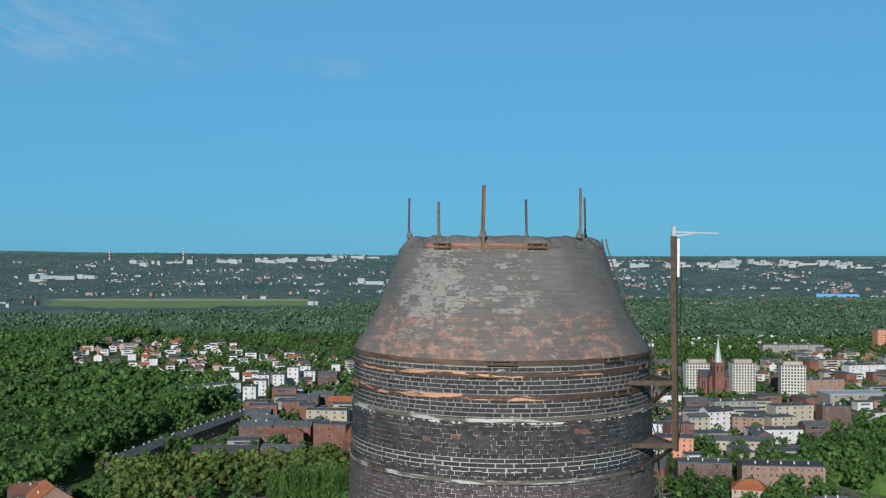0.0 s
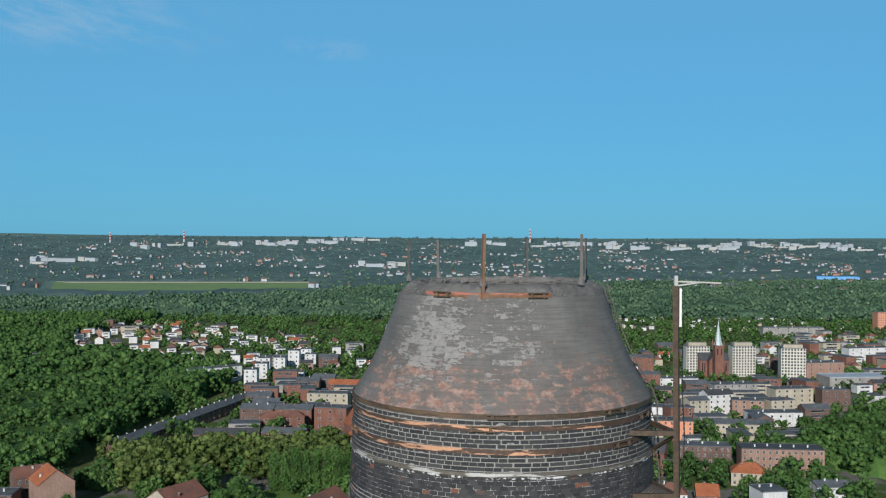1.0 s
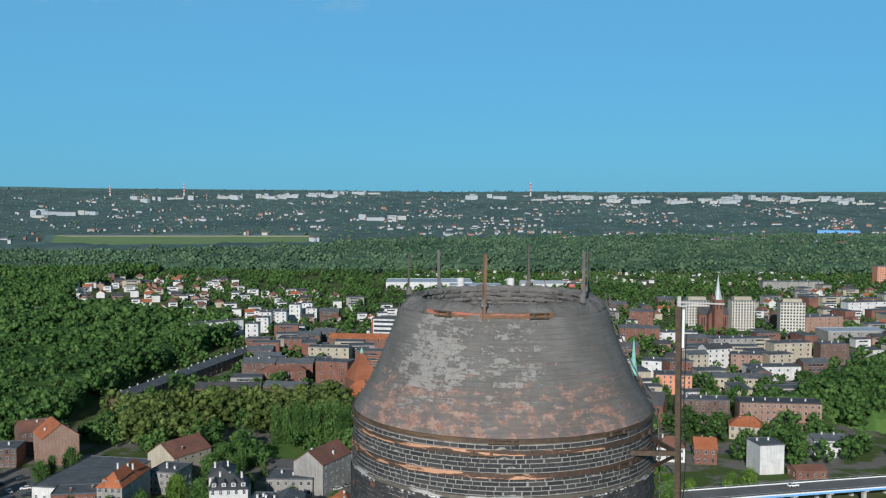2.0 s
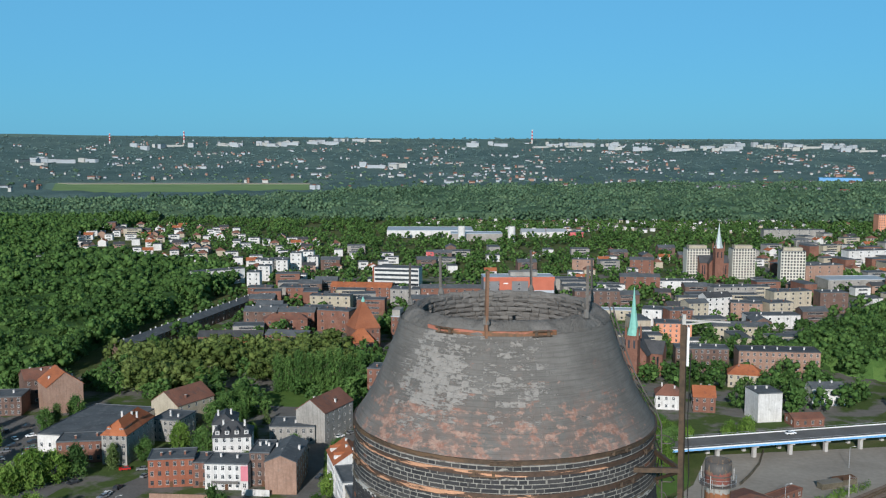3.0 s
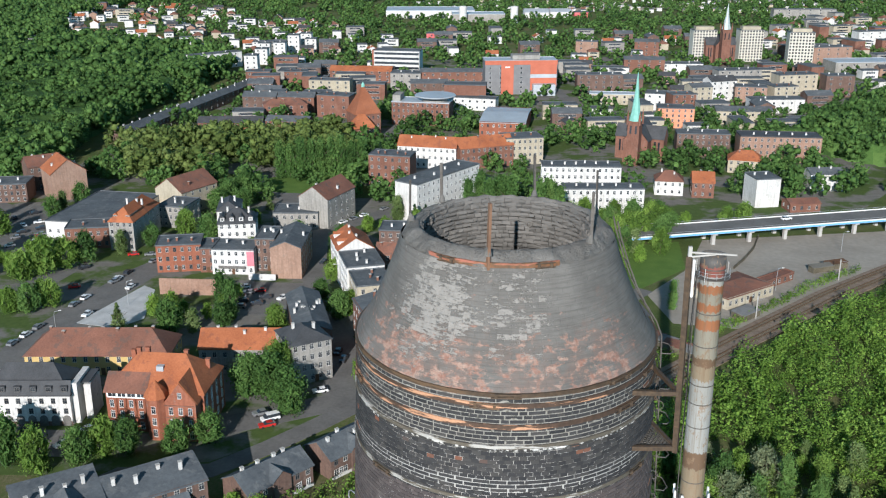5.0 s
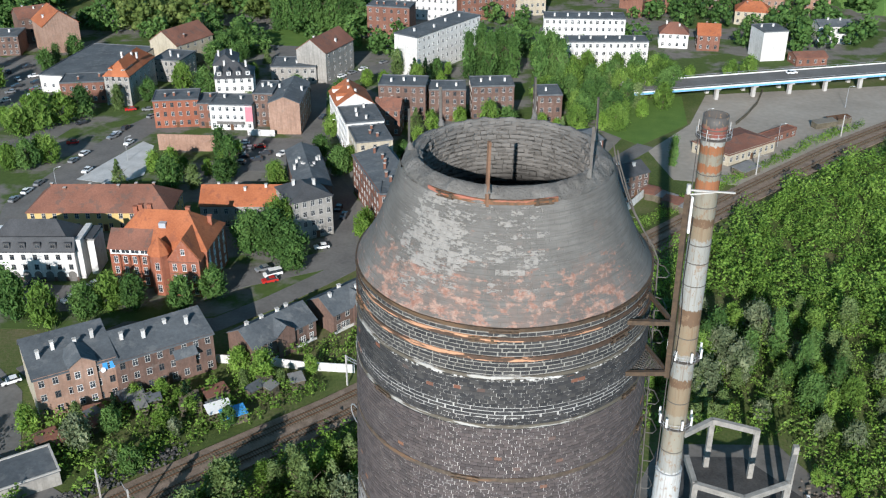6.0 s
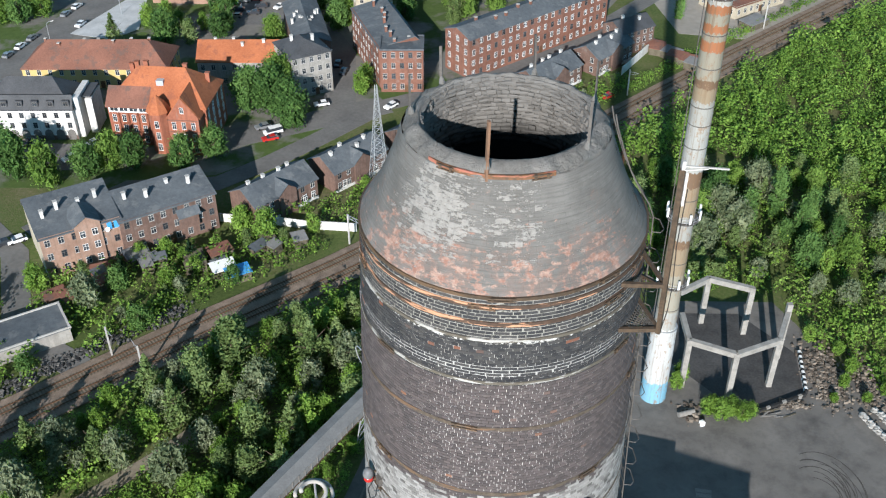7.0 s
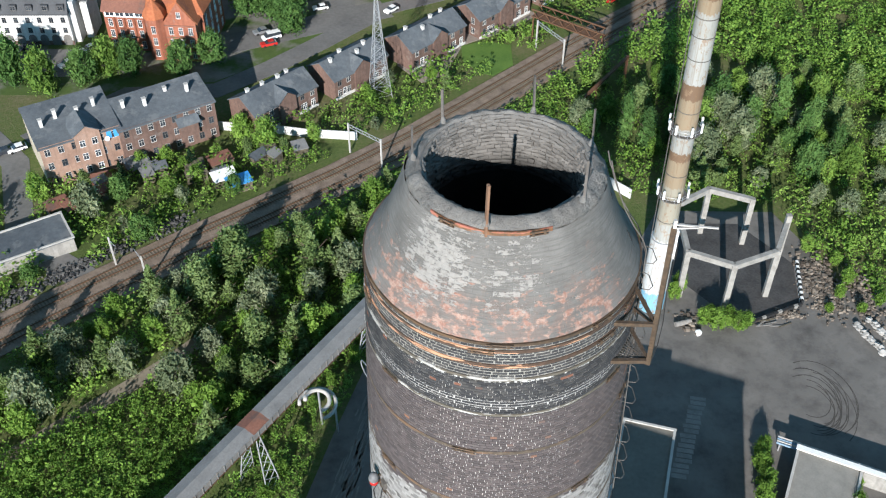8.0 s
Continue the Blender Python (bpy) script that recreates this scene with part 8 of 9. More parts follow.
carpet = scatter([(66, 254), (92, 280), (114, 300), (161, 340), (262, 420), (330, 440), (330, 200), (130, 165), (86, 214), (64, 226)], 3.9, 0.7)
carpet = in_view(carpet[clear(carpet, 1.0)])
stuff("slope_shrubs", SHELL_BRAMBLE, carpet, rng.uniform(2.2, 4.6, len(carpet)), LEAF_CARPET, "low bright shrubs that cover the slope past the railway", "shrubs", None, 1.5)
scrub = np.concatenate([scatter([(-105, 80), (-82, 116), (-52, 143), (-8, 180), (24, 214), (30, 206), (0, 150), (-15, 128), (-44, 86)], 2.6), scatter([(40, 168), (66, 166), (112, 150), (130, 200), (60, 216), (24, 214), (20, 180)], 3.2),
                        scatter([(-112, 116), (-78, 137), (-50, 160), (-22, 183), (0, 204), (30, 237), (50, 262), (42, 266), (22, 247), (-10, 217), (-44, 191), (-60, 180), (-84, 169), (-104, 166)], 3.1), scatter([(66, 164), (90, 138), (110, 139), (130, 160)], 3.0), scatter([(76, 142), (84, 136), (88, 158), (68, 160), (70, 153)], 2.8)])
low = np.concatenate([scatter(CARPET, 1.5), scatter([(-36, 92), (-22, 122), (-16, 128), (-14, 124), (-21, 106), (-24, 92), (-27, 84), (-40, 84)], 1.9)])
stuff("bramble_carpet", SHELL_BRAMBLE, low, rng.uniform(1.3, 2.9, len(low)), LEAF_CARPET, "knee-high to head-high bright green brambles", "shrubs")
verge = np.array([(x - math.sin(a) * o, y + math.cos(a) * o) for x, y, a in along(RAIL[7:12], 1.5) for o in (rng.uniform(6.8, 8.5), rng.uniform(8.0, 11.0))])
stuff("rail_verge", SHELL_LIGHT, verge, rng.uniform(1.2, 3.0, len(verge)), LEAF_YOUNG, "ragged green hedge along the railway", "shrubs")
scrub = scrub[clear(scrub, 0.8)]
stuff("scrub", SHELL_LIGHT, scrub, rng.uniform(1.8, 4.6, len(scrub)), LEAF_YOUNG, "low green scrub under the trees", "shrubs")
town = scatter([(-240, 400), (-130, 280), (20, 300), (110, 400), (260, 440), (420, 640), (700, 1250), (600, 1450), (-440, 1480), (-420, 1250), (-210, 860), (-190, 600)], 11.5)
keep = np.array([noise.noise((x / 45, y / 45, 2.0)) > (-0.12 if y < 640 else -0.16 if y < 900 else -0.20) for x, y in town])
town = in_view(town[keep & clear(town, 3.5)])
town = town[~inside(town[:, 0], town[:, 1], [(-134, 285), (-55, 298), (-52, 340), (-112, 336)])]
for x, y in town[town[:, 1] < 430]:
    plant(random.Random(int(x * 3 + y)).choice(("broad", "broad", "bright", "bright", "sage")), x, y, random.Random(int(x * 7 + y)).uniform(0.65, 1.05))
town = town[town[:, 1] >= 430]
near = town[:, 1] < 640
stuff("town_trees", SHELL_WOOD + SHELL_MID, town[near], rng.uniform(7, 14, near.sum()), LEAF, "green street and garden trees through the town", "trees")
stuff("garden_trees", SHELL_GROVE[:1] + SHELL_FAR, town[~near], rng.uniform(5, 11, (~near).sum()), LEAF, "green garden trees of the outer town", "trees")
west = scatter([(-1000, 1030), (-600, 1010), (-390, 985), (-470, 1200), (-440, 1480), (-700, 1400), (-1300, 1380)], 12.0)
west = in_view(west)
stuff("west_woods", SHELL_GROVE, west, rng.uniform(10, 19, len(west)), LEAF, "woods west of the suburb", "forest")
east = scatter([(165, 560), (260, 470), (420, 470), (480, 720), (300, 700), (250, 640)], 10.0)
east = east[clear(east, 4.0)]
stuff("east_park", SHELL_WOOD, east, rng.uniform(12, 18, len(east)), LEAF, "tall trees of a park by the viaduct", "trees")
belt = scatter([(-1300, 1380), (-700, 1400), (-420, 1480), (-140, 1440), (70, 1490), (400, 1460), (700, 1440), (1100, 1500), (1700, 2000), (1700, 2850), (600, 2600), (-200, 2330), (-420, 1960), (-754, 1840), (-1300, 1860)], 16.0)
belt = in_view(belt)
for x, y, w, d in ((-30, 1600, 76, 36), (420, 1640, 126, 32)):
    belt = belt[(abs(belt[:, 0] - x) > w) | (abs(belt[:, 1] - y) > d)]
BELT = [(-1300, 1380), (-700, 1400), (-420, 1480), (-140, 1500), (70, 1510), (400, 1510), (700, 1510), (1100, 1530), (1700, 2000), (1700, 2850), (600, 2600), (-200, 2330), (-420, 1960), (-754, 1840), (-1300, 1860)]
GLADES = [[(x - w, y - d), (x + w, y - d), (x + w, y + d), (x - w, y + d)] for x, y, w, d in ((-30, 1600, 76, 36), (420, 1640, 126, 32))]
canopy("belt_canopy", BELT, 9.0, 5.0, 11.5, LEAF_FAR_HAZE, "closed leaf roof of the woodland belt", "forest", GLADES)
stuff("forest_belt", SHELL_FAR, belt, rng.uniform(9, 17, len(belt)) * patchy(belt, 70), LEAF_FAR_HAZE, "broad belt of green woodland behind the town", "forest")
ring = scatter([(-1500, 1900), (-1110, 1900), (-1090, 2640), (-400, 2680), (-340, 2270), (-430, 2200), (-200, 2360), (600, 2640), (1700, 2880), (2600, 4300), (1500, 4800), (0, 5040), (-1500, 4800), (-2600, 4300)], 48.0)
ring = ring[~inside(ring[:, 0], ring[:, 1], [(-1060, 2600), (-402, 2656), (-349, 2285), (-754, 2145), (-960, 2244)])]
ring = in_view(ring)
hz = np.array([rise(x, y) for x, y in ring])
# with distance more trees take the leaves with the stronger painted haze
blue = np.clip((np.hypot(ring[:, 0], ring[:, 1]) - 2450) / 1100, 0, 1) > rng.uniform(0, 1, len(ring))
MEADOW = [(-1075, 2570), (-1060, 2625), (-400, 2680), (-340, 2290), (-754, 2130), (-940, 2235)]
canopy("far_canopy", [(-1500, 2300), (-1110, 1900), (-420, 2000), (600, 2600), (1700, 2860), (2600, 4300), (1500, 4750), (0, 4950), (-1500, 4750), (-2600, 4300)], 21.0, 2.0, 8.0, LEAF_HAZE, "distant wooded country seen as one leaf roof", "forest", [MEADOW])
for pick, leaf, words in ((~blue, LEAF_FAR_HAZE, "wooded country past the meadow"), (blue, LEAF_HAZE, "distant wooded country up to the ridge")):
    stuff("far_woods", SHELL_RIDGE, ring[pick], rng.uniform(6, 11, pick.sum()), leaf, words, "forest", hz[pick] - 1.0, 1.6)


# ---- allotments between the town and the woods ----
def allotments():
    r, s = random.Random(61), Shape()
    for k in range(420):
        x, y = r.uniform(-60, 640), r.uniform(1300, 1500)
        if abs(x) > 0.5 * y or noise.noise((x / 60, y / 40, 9)) < -0.05:
            continue
        w, d, h = r.uniform(1.6, 3.4), r.uniform(1.6, 3.0), r.uniform(2.4, 4.2)
        s.box(x - w, x + w, y - d, y + d, -0.2, h, r.choice((0, 0, 1)))
        s.add([(x - w - 0.3, y - d - 0.3, h), (x + w + 0.3, y - d - 0.3, h), (x + w + 0.3, y + d + 0.3, h), (x - w - 0.3, y + d + 0.3, h), (x - w, y, h + 1.4), (x + w, y, h + 1.4)], [(0, 1, 5, 4), (2, 3, 4, 5), (3, 0, 4), (1, 2, 5)], r.choice((2, 2, 3, 0)))
    tagged(new("allotment_huts", s.mesh("allotment_huts", [WHITE_WALL, CREAM_WALL, FELT, OLD_TILE])), "scattered pale huts of allotment gardens", "huts", "", "stuff")
    for x, y, w, d, m, words in ((190, 1355, 60, 14, STUBBLE, "strip of bare garden soil"), (262, 1380, 40, 12, STUBBLE, "strip of bare garden soil"), (60, 1420, 80, 24, FIELD, "strip of pale grass"), (-30, 1600, 70, 30, FIELD, "forest clearing"), (420, 1640, 120, 26, FIELD, "forest clearing")):
        sheet("field_strip", [(x - w, y - d), (x + w, y - d * 0.8), (x + w * 0.95, y + d), (x - w * 1.05, y + d * 0.9)], 0.3, m, words, "field", 0.5)


allotments()


# ---- the far city ----
def far_block(l, d, h, wall):
    """A far slab of flats in one mesh: walls with bands of windows, a roof on top."""
    s = Shape().box(-l / 2, l / 2, -d / 2, d / 2, -6, h).box(-l / 2 - 0.3, l / 2 + 0.3, -d / 2 - 0.3, d / 2 + 0.3, h, h + 0.6, 1)
    return tagged(new("apartment_block", s.mesh("apartment_block", [wall, FELT])), "distant pale slab of flats", "building", "far housing estates")


def far_city():
    r = random.Random(23)
    base = [far_block(60, 14, 18, FAR_WALL_HAZE), far_block(40, 14, 22, FAR_WALL_HAZE), far_block(24, 20, 24, FAR_WALL_HAZE), far_block(70, 14, 13, FAR_CREAM_HAZE), far_block(30, 14, 20, FAR_CREAM_HAZE)]
    first = set()
    # bearing in degrees from straight ahead, spread, distance, spread, how many
    for bear, wide, dist, deep, n in ((-11.5, 2.2, 4420, 60, 16), (-8.6, 1.4, 4560, 60, 12), (-6.0, 1.6, 4700, 50, 7), (-17, 2.0, 4300, 90, 6), (-22, 2.0, 3600, 90, 10), (-4.5, 1.2, 3350, 40, 5),
                                      (1.5, 1.0, 4500, 60, 5), (6.6, 2.3, 4480, 90, 22), (9.5, 1.0, 4300, 40, 6), (13.6, 2.0, 4300, 90, 16), (16.4, 1.5, 4520, 70, 8), (19.6, 1.8, 4450, 90, 14), (22.5, 1.8, 4380, 90, 14), (24.0, 1.5, 4000, 90, 6)):
        for _ in range(n):
            a, d = radians(bear + r.uniform(-wide, wide)), dist + r.uniform(-deep, deep)
            x, y = d * math.sin(a), d * math.cos(a)
            k = r.randrange(5)
            m = pose(x, y, rise(x, y) - 1, 0, 0, r.choice((0, 0, 20, -30, 75)))
            if k in first:
                copy_thing(base[k], m)
            else:
                base[k].matrix_basis = m
                first.add(k)
    s = Shape()
    for k in range(2600):
        a, d = radians(r.uniform(-27, 27)), r.uniform(2350, 4700)
        x, y = d * math.sin(a), d * math.cos(a)
        if noise.noise((x / 260, y / 170, 7)) < 0.10 or inside(np.array([x]), np.array([y]), [(-1060, 2600), (-402, 2656), (-349, 2285), (-754, 2145), (-960, 2244)])[0]:
            continue
        z, w, q, h = rise(x, y), r.choice((2.5, 3, 3, 4, 4, 9)) * r.uniform(0.8, 1.2), r.uniform(3, 5), r.uniform(2, 6)
        mat = r.choice((0, 0, 0, 1, 2, 3))
        s.box(x - w, x + w, y - q, y + q, z - 4, z + 6 + h, mat)
        s.add([(x - w - 0.5, y - q - 0.5, z + 6 + h), (x + w + 0.5, y - q - 0.5, z + 6 + h), (x + w + 0.5, y + q + 0.5, z + 6 + h), (x - w - 0.5, y + q + 0.5, z + 6 + h), (x - w, y, z + 9 + h), (x + w, y, z + 9 + h)],
              [(0, 1, 5, 4), (2, 3, 4, 5), (3, 0, 4), (1, 2, 5)], r.choice((4, 4, 5)))
    tagged(new("far_houses", s.mesh("far_houses", [FAR_WALL_HAZE, FAR_CREAM_HAZE, PALE_BRICK, GREY_WALL, FELT, OLD_TILE])), "scattered pale houses of the distant suburbs", "houses", "", "stuff")
    w = building("warehouse", 1052, 2780, 110, 30, -14, 15, BLUE_WALL, BLUE_ROOF, "flat", 0, 1, 6, 0, blank=True, label="long blue-roofed warehouse at the wood's edge")
    for x, y, h in ((330, 4640, 70), (-1230, 4420, 60), (-1520, 4300, 50)):
        c = thing("far_chimney", pose(x, y, rise(x, y)), "thin far chimney banded red and white", "chimney")
        part("shaft", lathe([(3.4, -3), (2.4, h), (0.01, h)], 10), WHITE_WALL, c)
        for k in range(3):
            part("red_band", lathe([(3.6 - 0.3 * k, h * (0.35 + 0.22 * k)), (3.5 - 0.3 * k, h * (0.45 + 0.22 * k))], 10), CAR_RED, c)


far_city()


# ---- thin cirrus ----
def cirrus():
    n = Nodes("cirrus_veil", 0.9)
    w = n.world_pos()
    m = n.mapped((0.0042, 0.0013, 0.001), w)
    streak = n.noise(1.0, 8, 0.62, m)
    def bank(cx, cy, rx, ry):
        u = n.math("MULTIPLY", n.math("SUBTRACT", n.axis(w, 0), cx), 1 / rx)
        q = n.math("MULTIPLY", n.math("SUBTRACT", n.axis(w, 1), cy), 1 / ry)
        d = n.math("SQRT", n.math("ADD", n.math("MULTIPLY", u, u), n.math("MULTIPLY", q, q)))
        return n.ramp(d, [(0.15, 1.0), (1.0, 0.0)])
    shape = n.math("MAXIMUM", bank(-1330.0, 3300.0, 620.0, 1000.0), bank(-520.0, 3900.0, 190.0, 260.0))
    a = n.math("MULTIPLY", n.ramp(streak, [(0.46, 0.0), (0.76, 0.55)]), shape)
    tl = n.add("ShaderNodeBsdfTranslucent")
    tl.inputs[0].default_value = (0.9, 0.9, 0.9, 1)
    tr = n.add("ShaderNodeBsdfTransparent")
    mx = n.add("ShaderNodeMixShader")
    n.put(mx.inputs[0], a)
    n.t.links.new(tr.outputs[0], mx.inputs[1])
    n.t.links.new(tl.outputs[0], mx.inputs[2])
    n.t.links.new(mx.outputs[0], n.t.nodes["Material Output"].inputs[0])
    v = [(x, y, 860 + 25 * noise.noise((x / 700, y / 700, 3))) for y in range(2500, 4501, 200) for x in range(-2400, 601, 200)]
    f = [(j * 16 + i, j * 16 + i + 1, (j + 1) * 16 + i + 1, (j + 1) * 16 + i) for j in range(10) for i in range(15)]
    tagged(new("cirrus", mesh_of("cirrus", v, f, n.m, smooth=True)), "thin white wisps of high cloud", "cloud", "", "stuff")


cirrus()


# ---- parked cars ----
def car_kind(name, paint, l=4.3, w=1.75, h=1.45, van=False):
    c = thing(name, pose(0, 0, 0), f"{paint.name.replace('_car_paint', '').replace('_', ' ')} {'van' if van else 'hatchback'} parked on asphalt", "car")
    a, b = l / 2, w / 2
    prof = [(-a, 0.35), (-a, 0.85), (-a * 0.90, 0.95), (-a * 0.42, 1.0), (a * 0.9, 1.0), (a, 0.85), (a, 0.35)] if not van else [(-a, 0.35), (-a, 1.0), (-a * 0.70, 1.1), (a * 0.97, 1.15), (a, 1.0), (a, 0.35)]
    n = len(prof)
    part("body", Shape().add([(x, s * b, z) for s in (-1, 1) for x, z in prof], [tuple(range(n)), tuple(range(2 * n - 1, n - 1, -1))] + [(i, i + n, (i + 1) % n + n, (i + 1) % n) for i in range(n)]), paint, c)
    cab = [(-a * 0.42, 0.99), (-a * 0.10, h), (a * 0.62, h), (a * 0.92, 0.99)] if not van else [(-a * 0.70, 1.09), (-a * 0.45, h), (a * 0.95, h), (a * 0.97, 1.14)]
    k = b * 0.86
    part("cabin_glass", Shape().add([(x, s * (b * 0.96 if z < 1.2 else k), z) for s in (-1, 1) for x, z in cab], [(0, 1, 2, 3), (7, 6, 5, 4), (0, 4, 5, 1), (2, 6, 7, 3)]), GLASS, c)
    part("roof", Shape().box(cab[1][0], cab[2][0], -k - 0.01, k + 0.01, h - 0.03, h + 0.02), paint, c)
    for x in (-a * 0.62, a * 0.62):
        for y in (-b, b):
            part("wheel", Shape().tube([(x, y - 0.1, 0.31), (x, y + 0.1, 0.31)], 0.31, 12), RUBBER, c)
    return c


CARS = [car_kind("car", CAR_WHITE), car_kind("car", CAR_DARK), car_kind("car", CAR_RED), car_kind("car", CAR_GREY), car_kind("van", CAR_WHITE, 5.0, 1.95, 2.0, True)]
CAR_USED = set()


def park_car(k, x, y, a, z=0.10):
    m = pose(x, y, z, 0, 0, a)
    if k in CAR_USED:
        copy_thing(CARS[k], m)
    else:
        CARS[k].matrix_basis = m
        CAR_USED.add(k)


for k, x, y, a in ((0, -98.7, 218.5, 50), (3, -97.5, 220.7, 50), (0, -96.2, 223.2, 50), (0, -95.3, 225.9, 50), (1, -112.2, 225.4, 60), (1, -110.0, 226.5, 60), (4, -49.1, 232.9, 30), (2, -49.3, 229.4, 25), (3, -52.2, 235.7, 30), (0, -99.0, 182.4, 35),
                   (1, -101.8, 181.0, 35)):
    park_car(k, x, y, a)
for k, x, y, a in ((2, -136.0, 327.0, 20), (3, -123.8, 332.8, 60), (2, -126.0, 362.1, 20), (3, -119.5, 362.2, 15), (0, -75.8, 328.4, 10), (3, -73.2, 323.1, 5), (1, -73.6, 315.3, 5), (2, -69.5, 324.7, 5),
                   (1, -68.3, 312.9, 5), (3, -73.6, 310.2, 0), (0, -75.5, 319.0, 5), (1, -66.5, 318.5, 5), (0, -38.1, 249.0, 20)):
    park_car(k, x, y, a)
for k, x, y, a in ((0, -179.3, 402.5, 30), (1, -181.0, 388.9, 40), (3, -180.4, 381.7, 30), (0, -178.4, 371.4, 35), (2, -170.0, 400.0, 20),
                   (1, -186.9, 415.8, 40), (0, -170.0, 378.5, 30), (1, -175.0, 394.0, 30), (3, -172.0, 386.0, 30), (1, -139.8, 346.9, 50), (1, -33.9, 269.3, 80), (1, -36.2, 274.4, 80), (1, -51.2, 355.0, 70), (0, -60.5, 318.1, 60), (2, 42.0, 255.0, 40)):
    park_car(k, x, y, a)
park_car(0, 135.0, 395.0, 194, 6.27)
kerb = random.Random(31)
for line, side in ((ROADS[0][0][2:9], 4.6), (ROADS[0][0][2:9], -4.6), (ROADS[4][0][:6], 3.2), (ROADS[3][0][1:6], -2.2), (ROADS[1][0][1:6], 4.2)):
    for x, y, a in along(line, 6.5):
        if kerb.random() < 0.36:
            park_car(kerb.choice((0, 0, 1, 1, 3, 3, 2)), x - math.sin(a) * side, y + math.cos(a) * side, math.degrees(a) + (180 if side > 0 else 0))


# ---- small things by the line ----
def street_lamp(x, y, a, h=8.5):
    p = thing("street_lamp", pose(x, y, 0, 0, 0, a), "grey street lamp with a curved arm", "lamp", "street lamps")
    part("pole", Shape().tube([(0, 0, -0.2), (0, 0, h * 0.9), (0.3, 0, h), (1.6, 0, h + 0.15)], [0.11, 0.07, 0.06, 0.05], 6), STEEL, p)
    part("head", Shape().box(1.4, 2.2, -0.14, 0.14, h + 0.08, h + 0.22), FRAME_WHITE, p)


for x, y, a in ((-112, 312, 30), (-126, 285, 30), (-100, 352, 60), (-42, 330, 170), (112, 330, 0), (150, 372, 0), (90, 345, 0), (200, 400, 0)):
    street_lamp(x, y, a)


def garden_shed(x, y, a, roof, label, l=5.0, d=3.2):
    b = thing("garden_shed", pose(x, y, 0, 0, 0, a), label, "shed", "allotment sheds")
    part("wall", Shape().box(-l / 2, l / 2, -d / 2, d / 2, 0, 2.2), SOIL, b)
    part("roof", Shape().add([(-l / 2 - 0.2, -d / 2 - 0.2, 2.15), (l / 2 + 0.2, -d / 2 - 0.2, 2.15), (l / 2 + 0.2, d / 2 + 0.2, 2.6), (-l / 2 - 0.2, d / 2 + 0.2, 2.6), (-l / 2 - 0.2, -d / 2 - 0.2, 2.27), (l / 2 + 0.2, -d / 2 - 0.2, 2.27),
                             (l / 2 + 0.2, d / 2 + 0.2, 2.72), (-l / 2 - 0.2, d / 2 + 0.2, 2.72)], [(4, 5, 6, 7), (0, 1, 5, 4), (1, 2, 6, 5), (2, 3, 7, 6), (3, 0, 4, 7), (0, 3, 2, 1)]), roof, b)


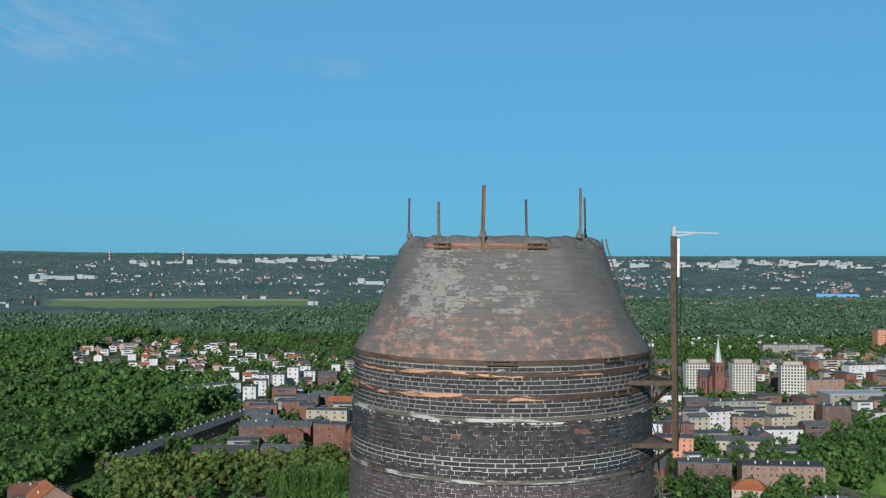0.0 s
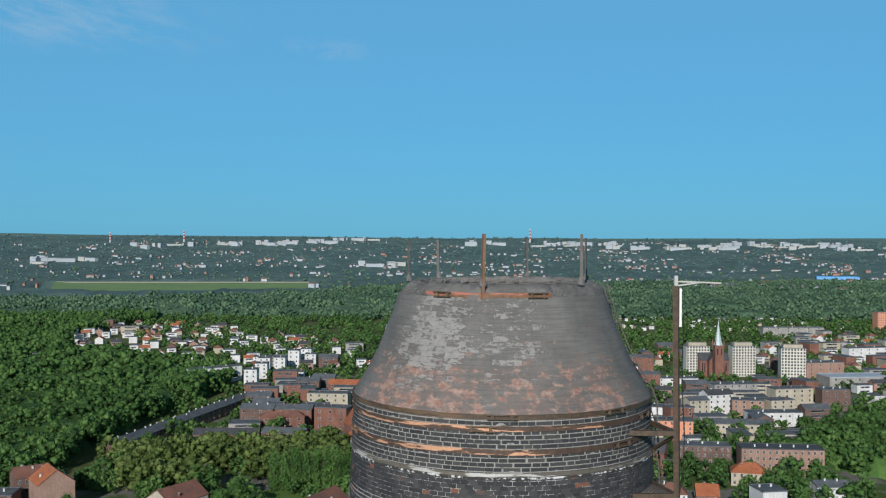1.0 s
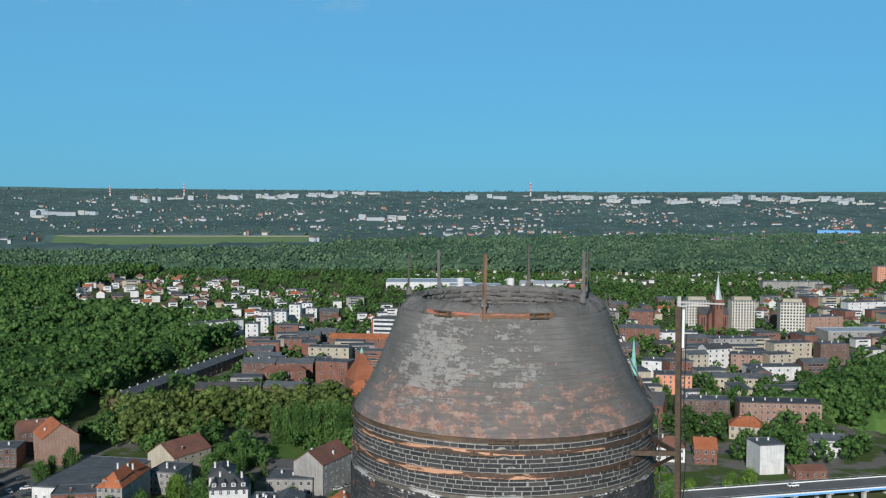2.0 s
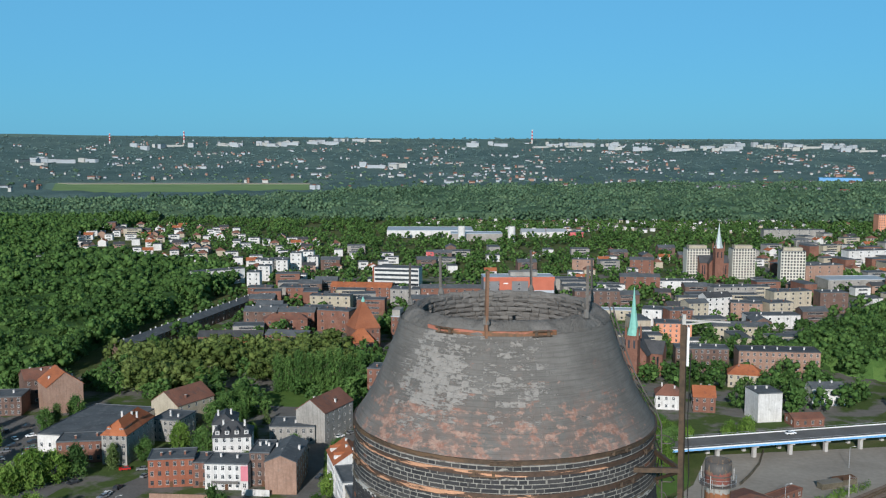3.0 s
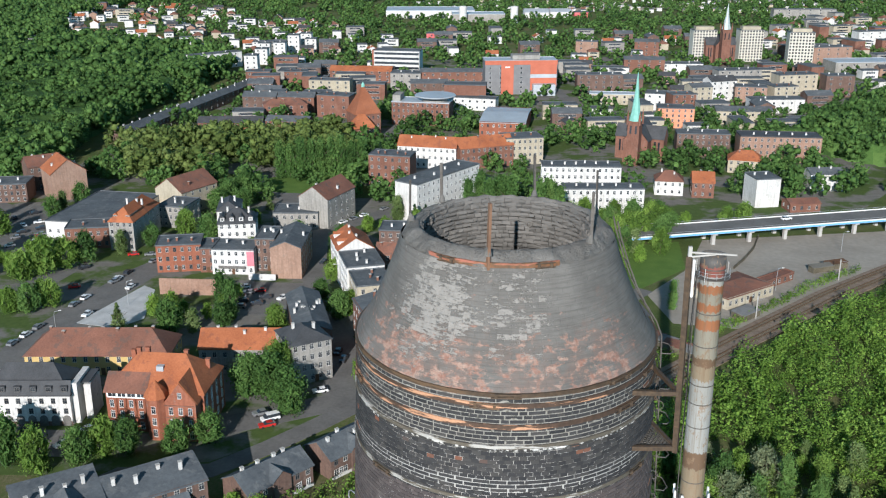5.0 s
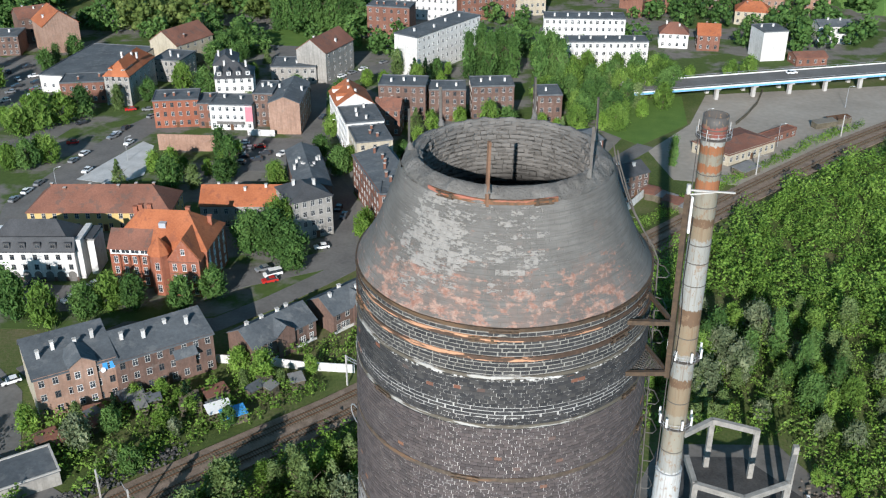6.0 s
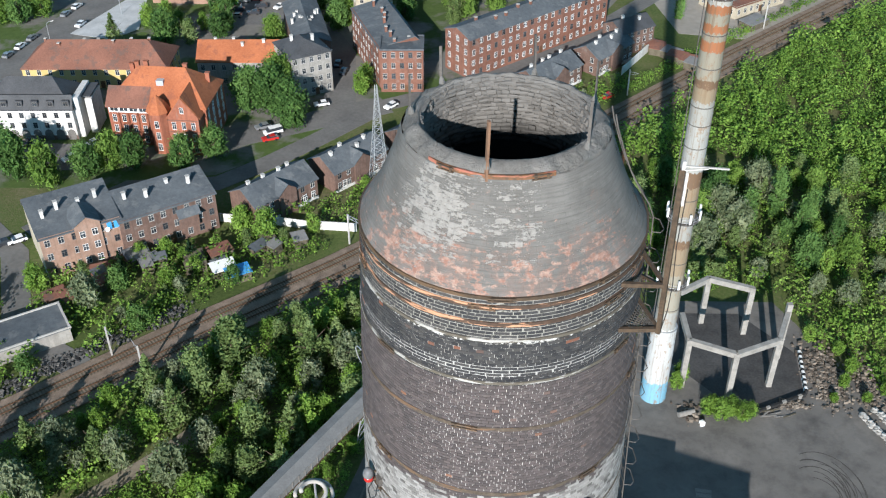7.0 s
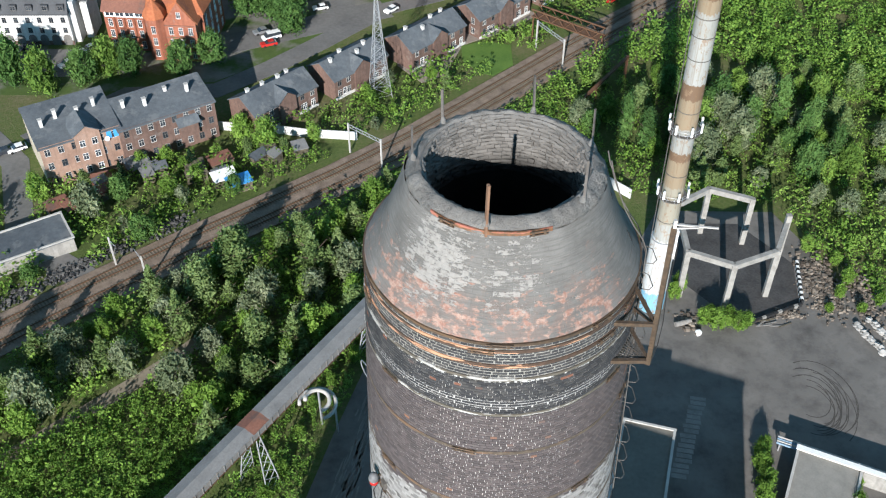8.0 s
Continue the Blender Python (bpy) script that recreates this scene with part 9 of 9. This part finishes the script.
garden_shed(-52.0, 177.5, 35, OLD_TILE, "small shed with a red-brown lean-to roof")
garden_shed(-50.0, 171.5, 30, FRAME_WHITE, "small shed with a white sheet roof")
garden_shed(-46.5, 169.8, 30, BLUE_ROOF, "small shed with a bright blue tarpaulin roof", 5, 3)
garden_shed(-70.0, 176.0, 35, FELT, "small garden shed with a dark felt roof")
garden_shed(-69.5, 175.6, 35, FELT_PALE, "small white lean-to with a felt roof", 4, 4)
garden_shed(-76.0, 170.0, 25, OLD_TILE, "small garden shed with a rusty roof", 4, 3)
plots = random.Random(44)
for k in range(16):
    u = plots.random()
    garden_shed(-86 + 52 * u + plots.uniform(-3, 3), 160 + 24 * u + plots.uniform(-3, 6), plots.uniform(20, 60), (FELT, OLD_TILE, FELT_PALE, SOIL)[k % 4], ("garden hut with a dark felt roof", "garden hut with a rusty red roof", "garden hut with a pale felt roof", "garden hut of weathered brown planks")[k % 4], plots.uniform(2.2, 4.5), plots.uniform(2.0, 3.2))
works_shed(-89.0, 146.0, 26.0, 9.0, 33.0, 3.2, FELT, "long low garage with a grey felt roof and white walls")
garden_shed(95.0, 306.0, 40, FELT_PALE, "grey kiosk by the plaza", 9, 5)
garden_shed(141.5, 354.5, 20, RUST, "rust-red freight container on the gravel plaza", 9, 3)
garden_shed(134.8, 350.5, 20, METAL_GREEN, "green freight container on the gravel plaza", 9, 3)


def garden_wall(pts, h, label, mat):
    w = thing("garden_wall", pose(0, 0, 0), label, "wall")
    for (x0, y0), (x1, y1) in zip(pts, pts[1:]):
        part("panel", Shape().beam((x0, y0, h / 2), (x1, y1, h / 2), 0.25, h), mat, w)


for k in range(7):
    garden_shed(57.0 + 2.2 * k + (k % 2), 290.0 - 2.6 * k, -40 + 8 * (k % 3), OLD_TILE if k % 3 else FELT_PALE, "low brick outhouse with a rust-red roof" if k % 3 else "low outhouse with a pale felt roof", 5.5, 4.0)
garden_wall([(-55.0, 191.6), (-48, 190.9), (-41.6, 190.4), (-34.2, 189.0), (-28.5, 188.6), (-22.8, 188.1)], 2.2, "white panel wall along the line", WHITE_WALL)
garden_wall([(123.3, 391.4), (117.0, 375.5), (109.5, 362.0), (102.9, 351.9)], 1.2, "low dark wall across the gravel plaza", SOIL)
sheet("grass_patch", [(110.2, 344.3), (116.2, 347.4), (121.3, 346.3), (113.8, 342.6)], 0.09, LAWN, "thin patch of grass on the gravel", "lawn")
garden_wall([(28, 176), (33, 172), (37, 168)], 2.4, "white panel wall past the yard", WHITE_WALL)
garden_wall([(48, 270), (58, 286)], 2.6, "white wall by the cottages", WHITE_WALL)
garden_wall([(-76, 337), (-66, 336)], 2.4, "white yard wall", WHITE_WALL)
garden_wall([(-104, 322), (-82, 321)], 6.0, "bare brick wall of a vanished house", PALE_BRICK)


# ---- brickwork, last ----
brick_courses()
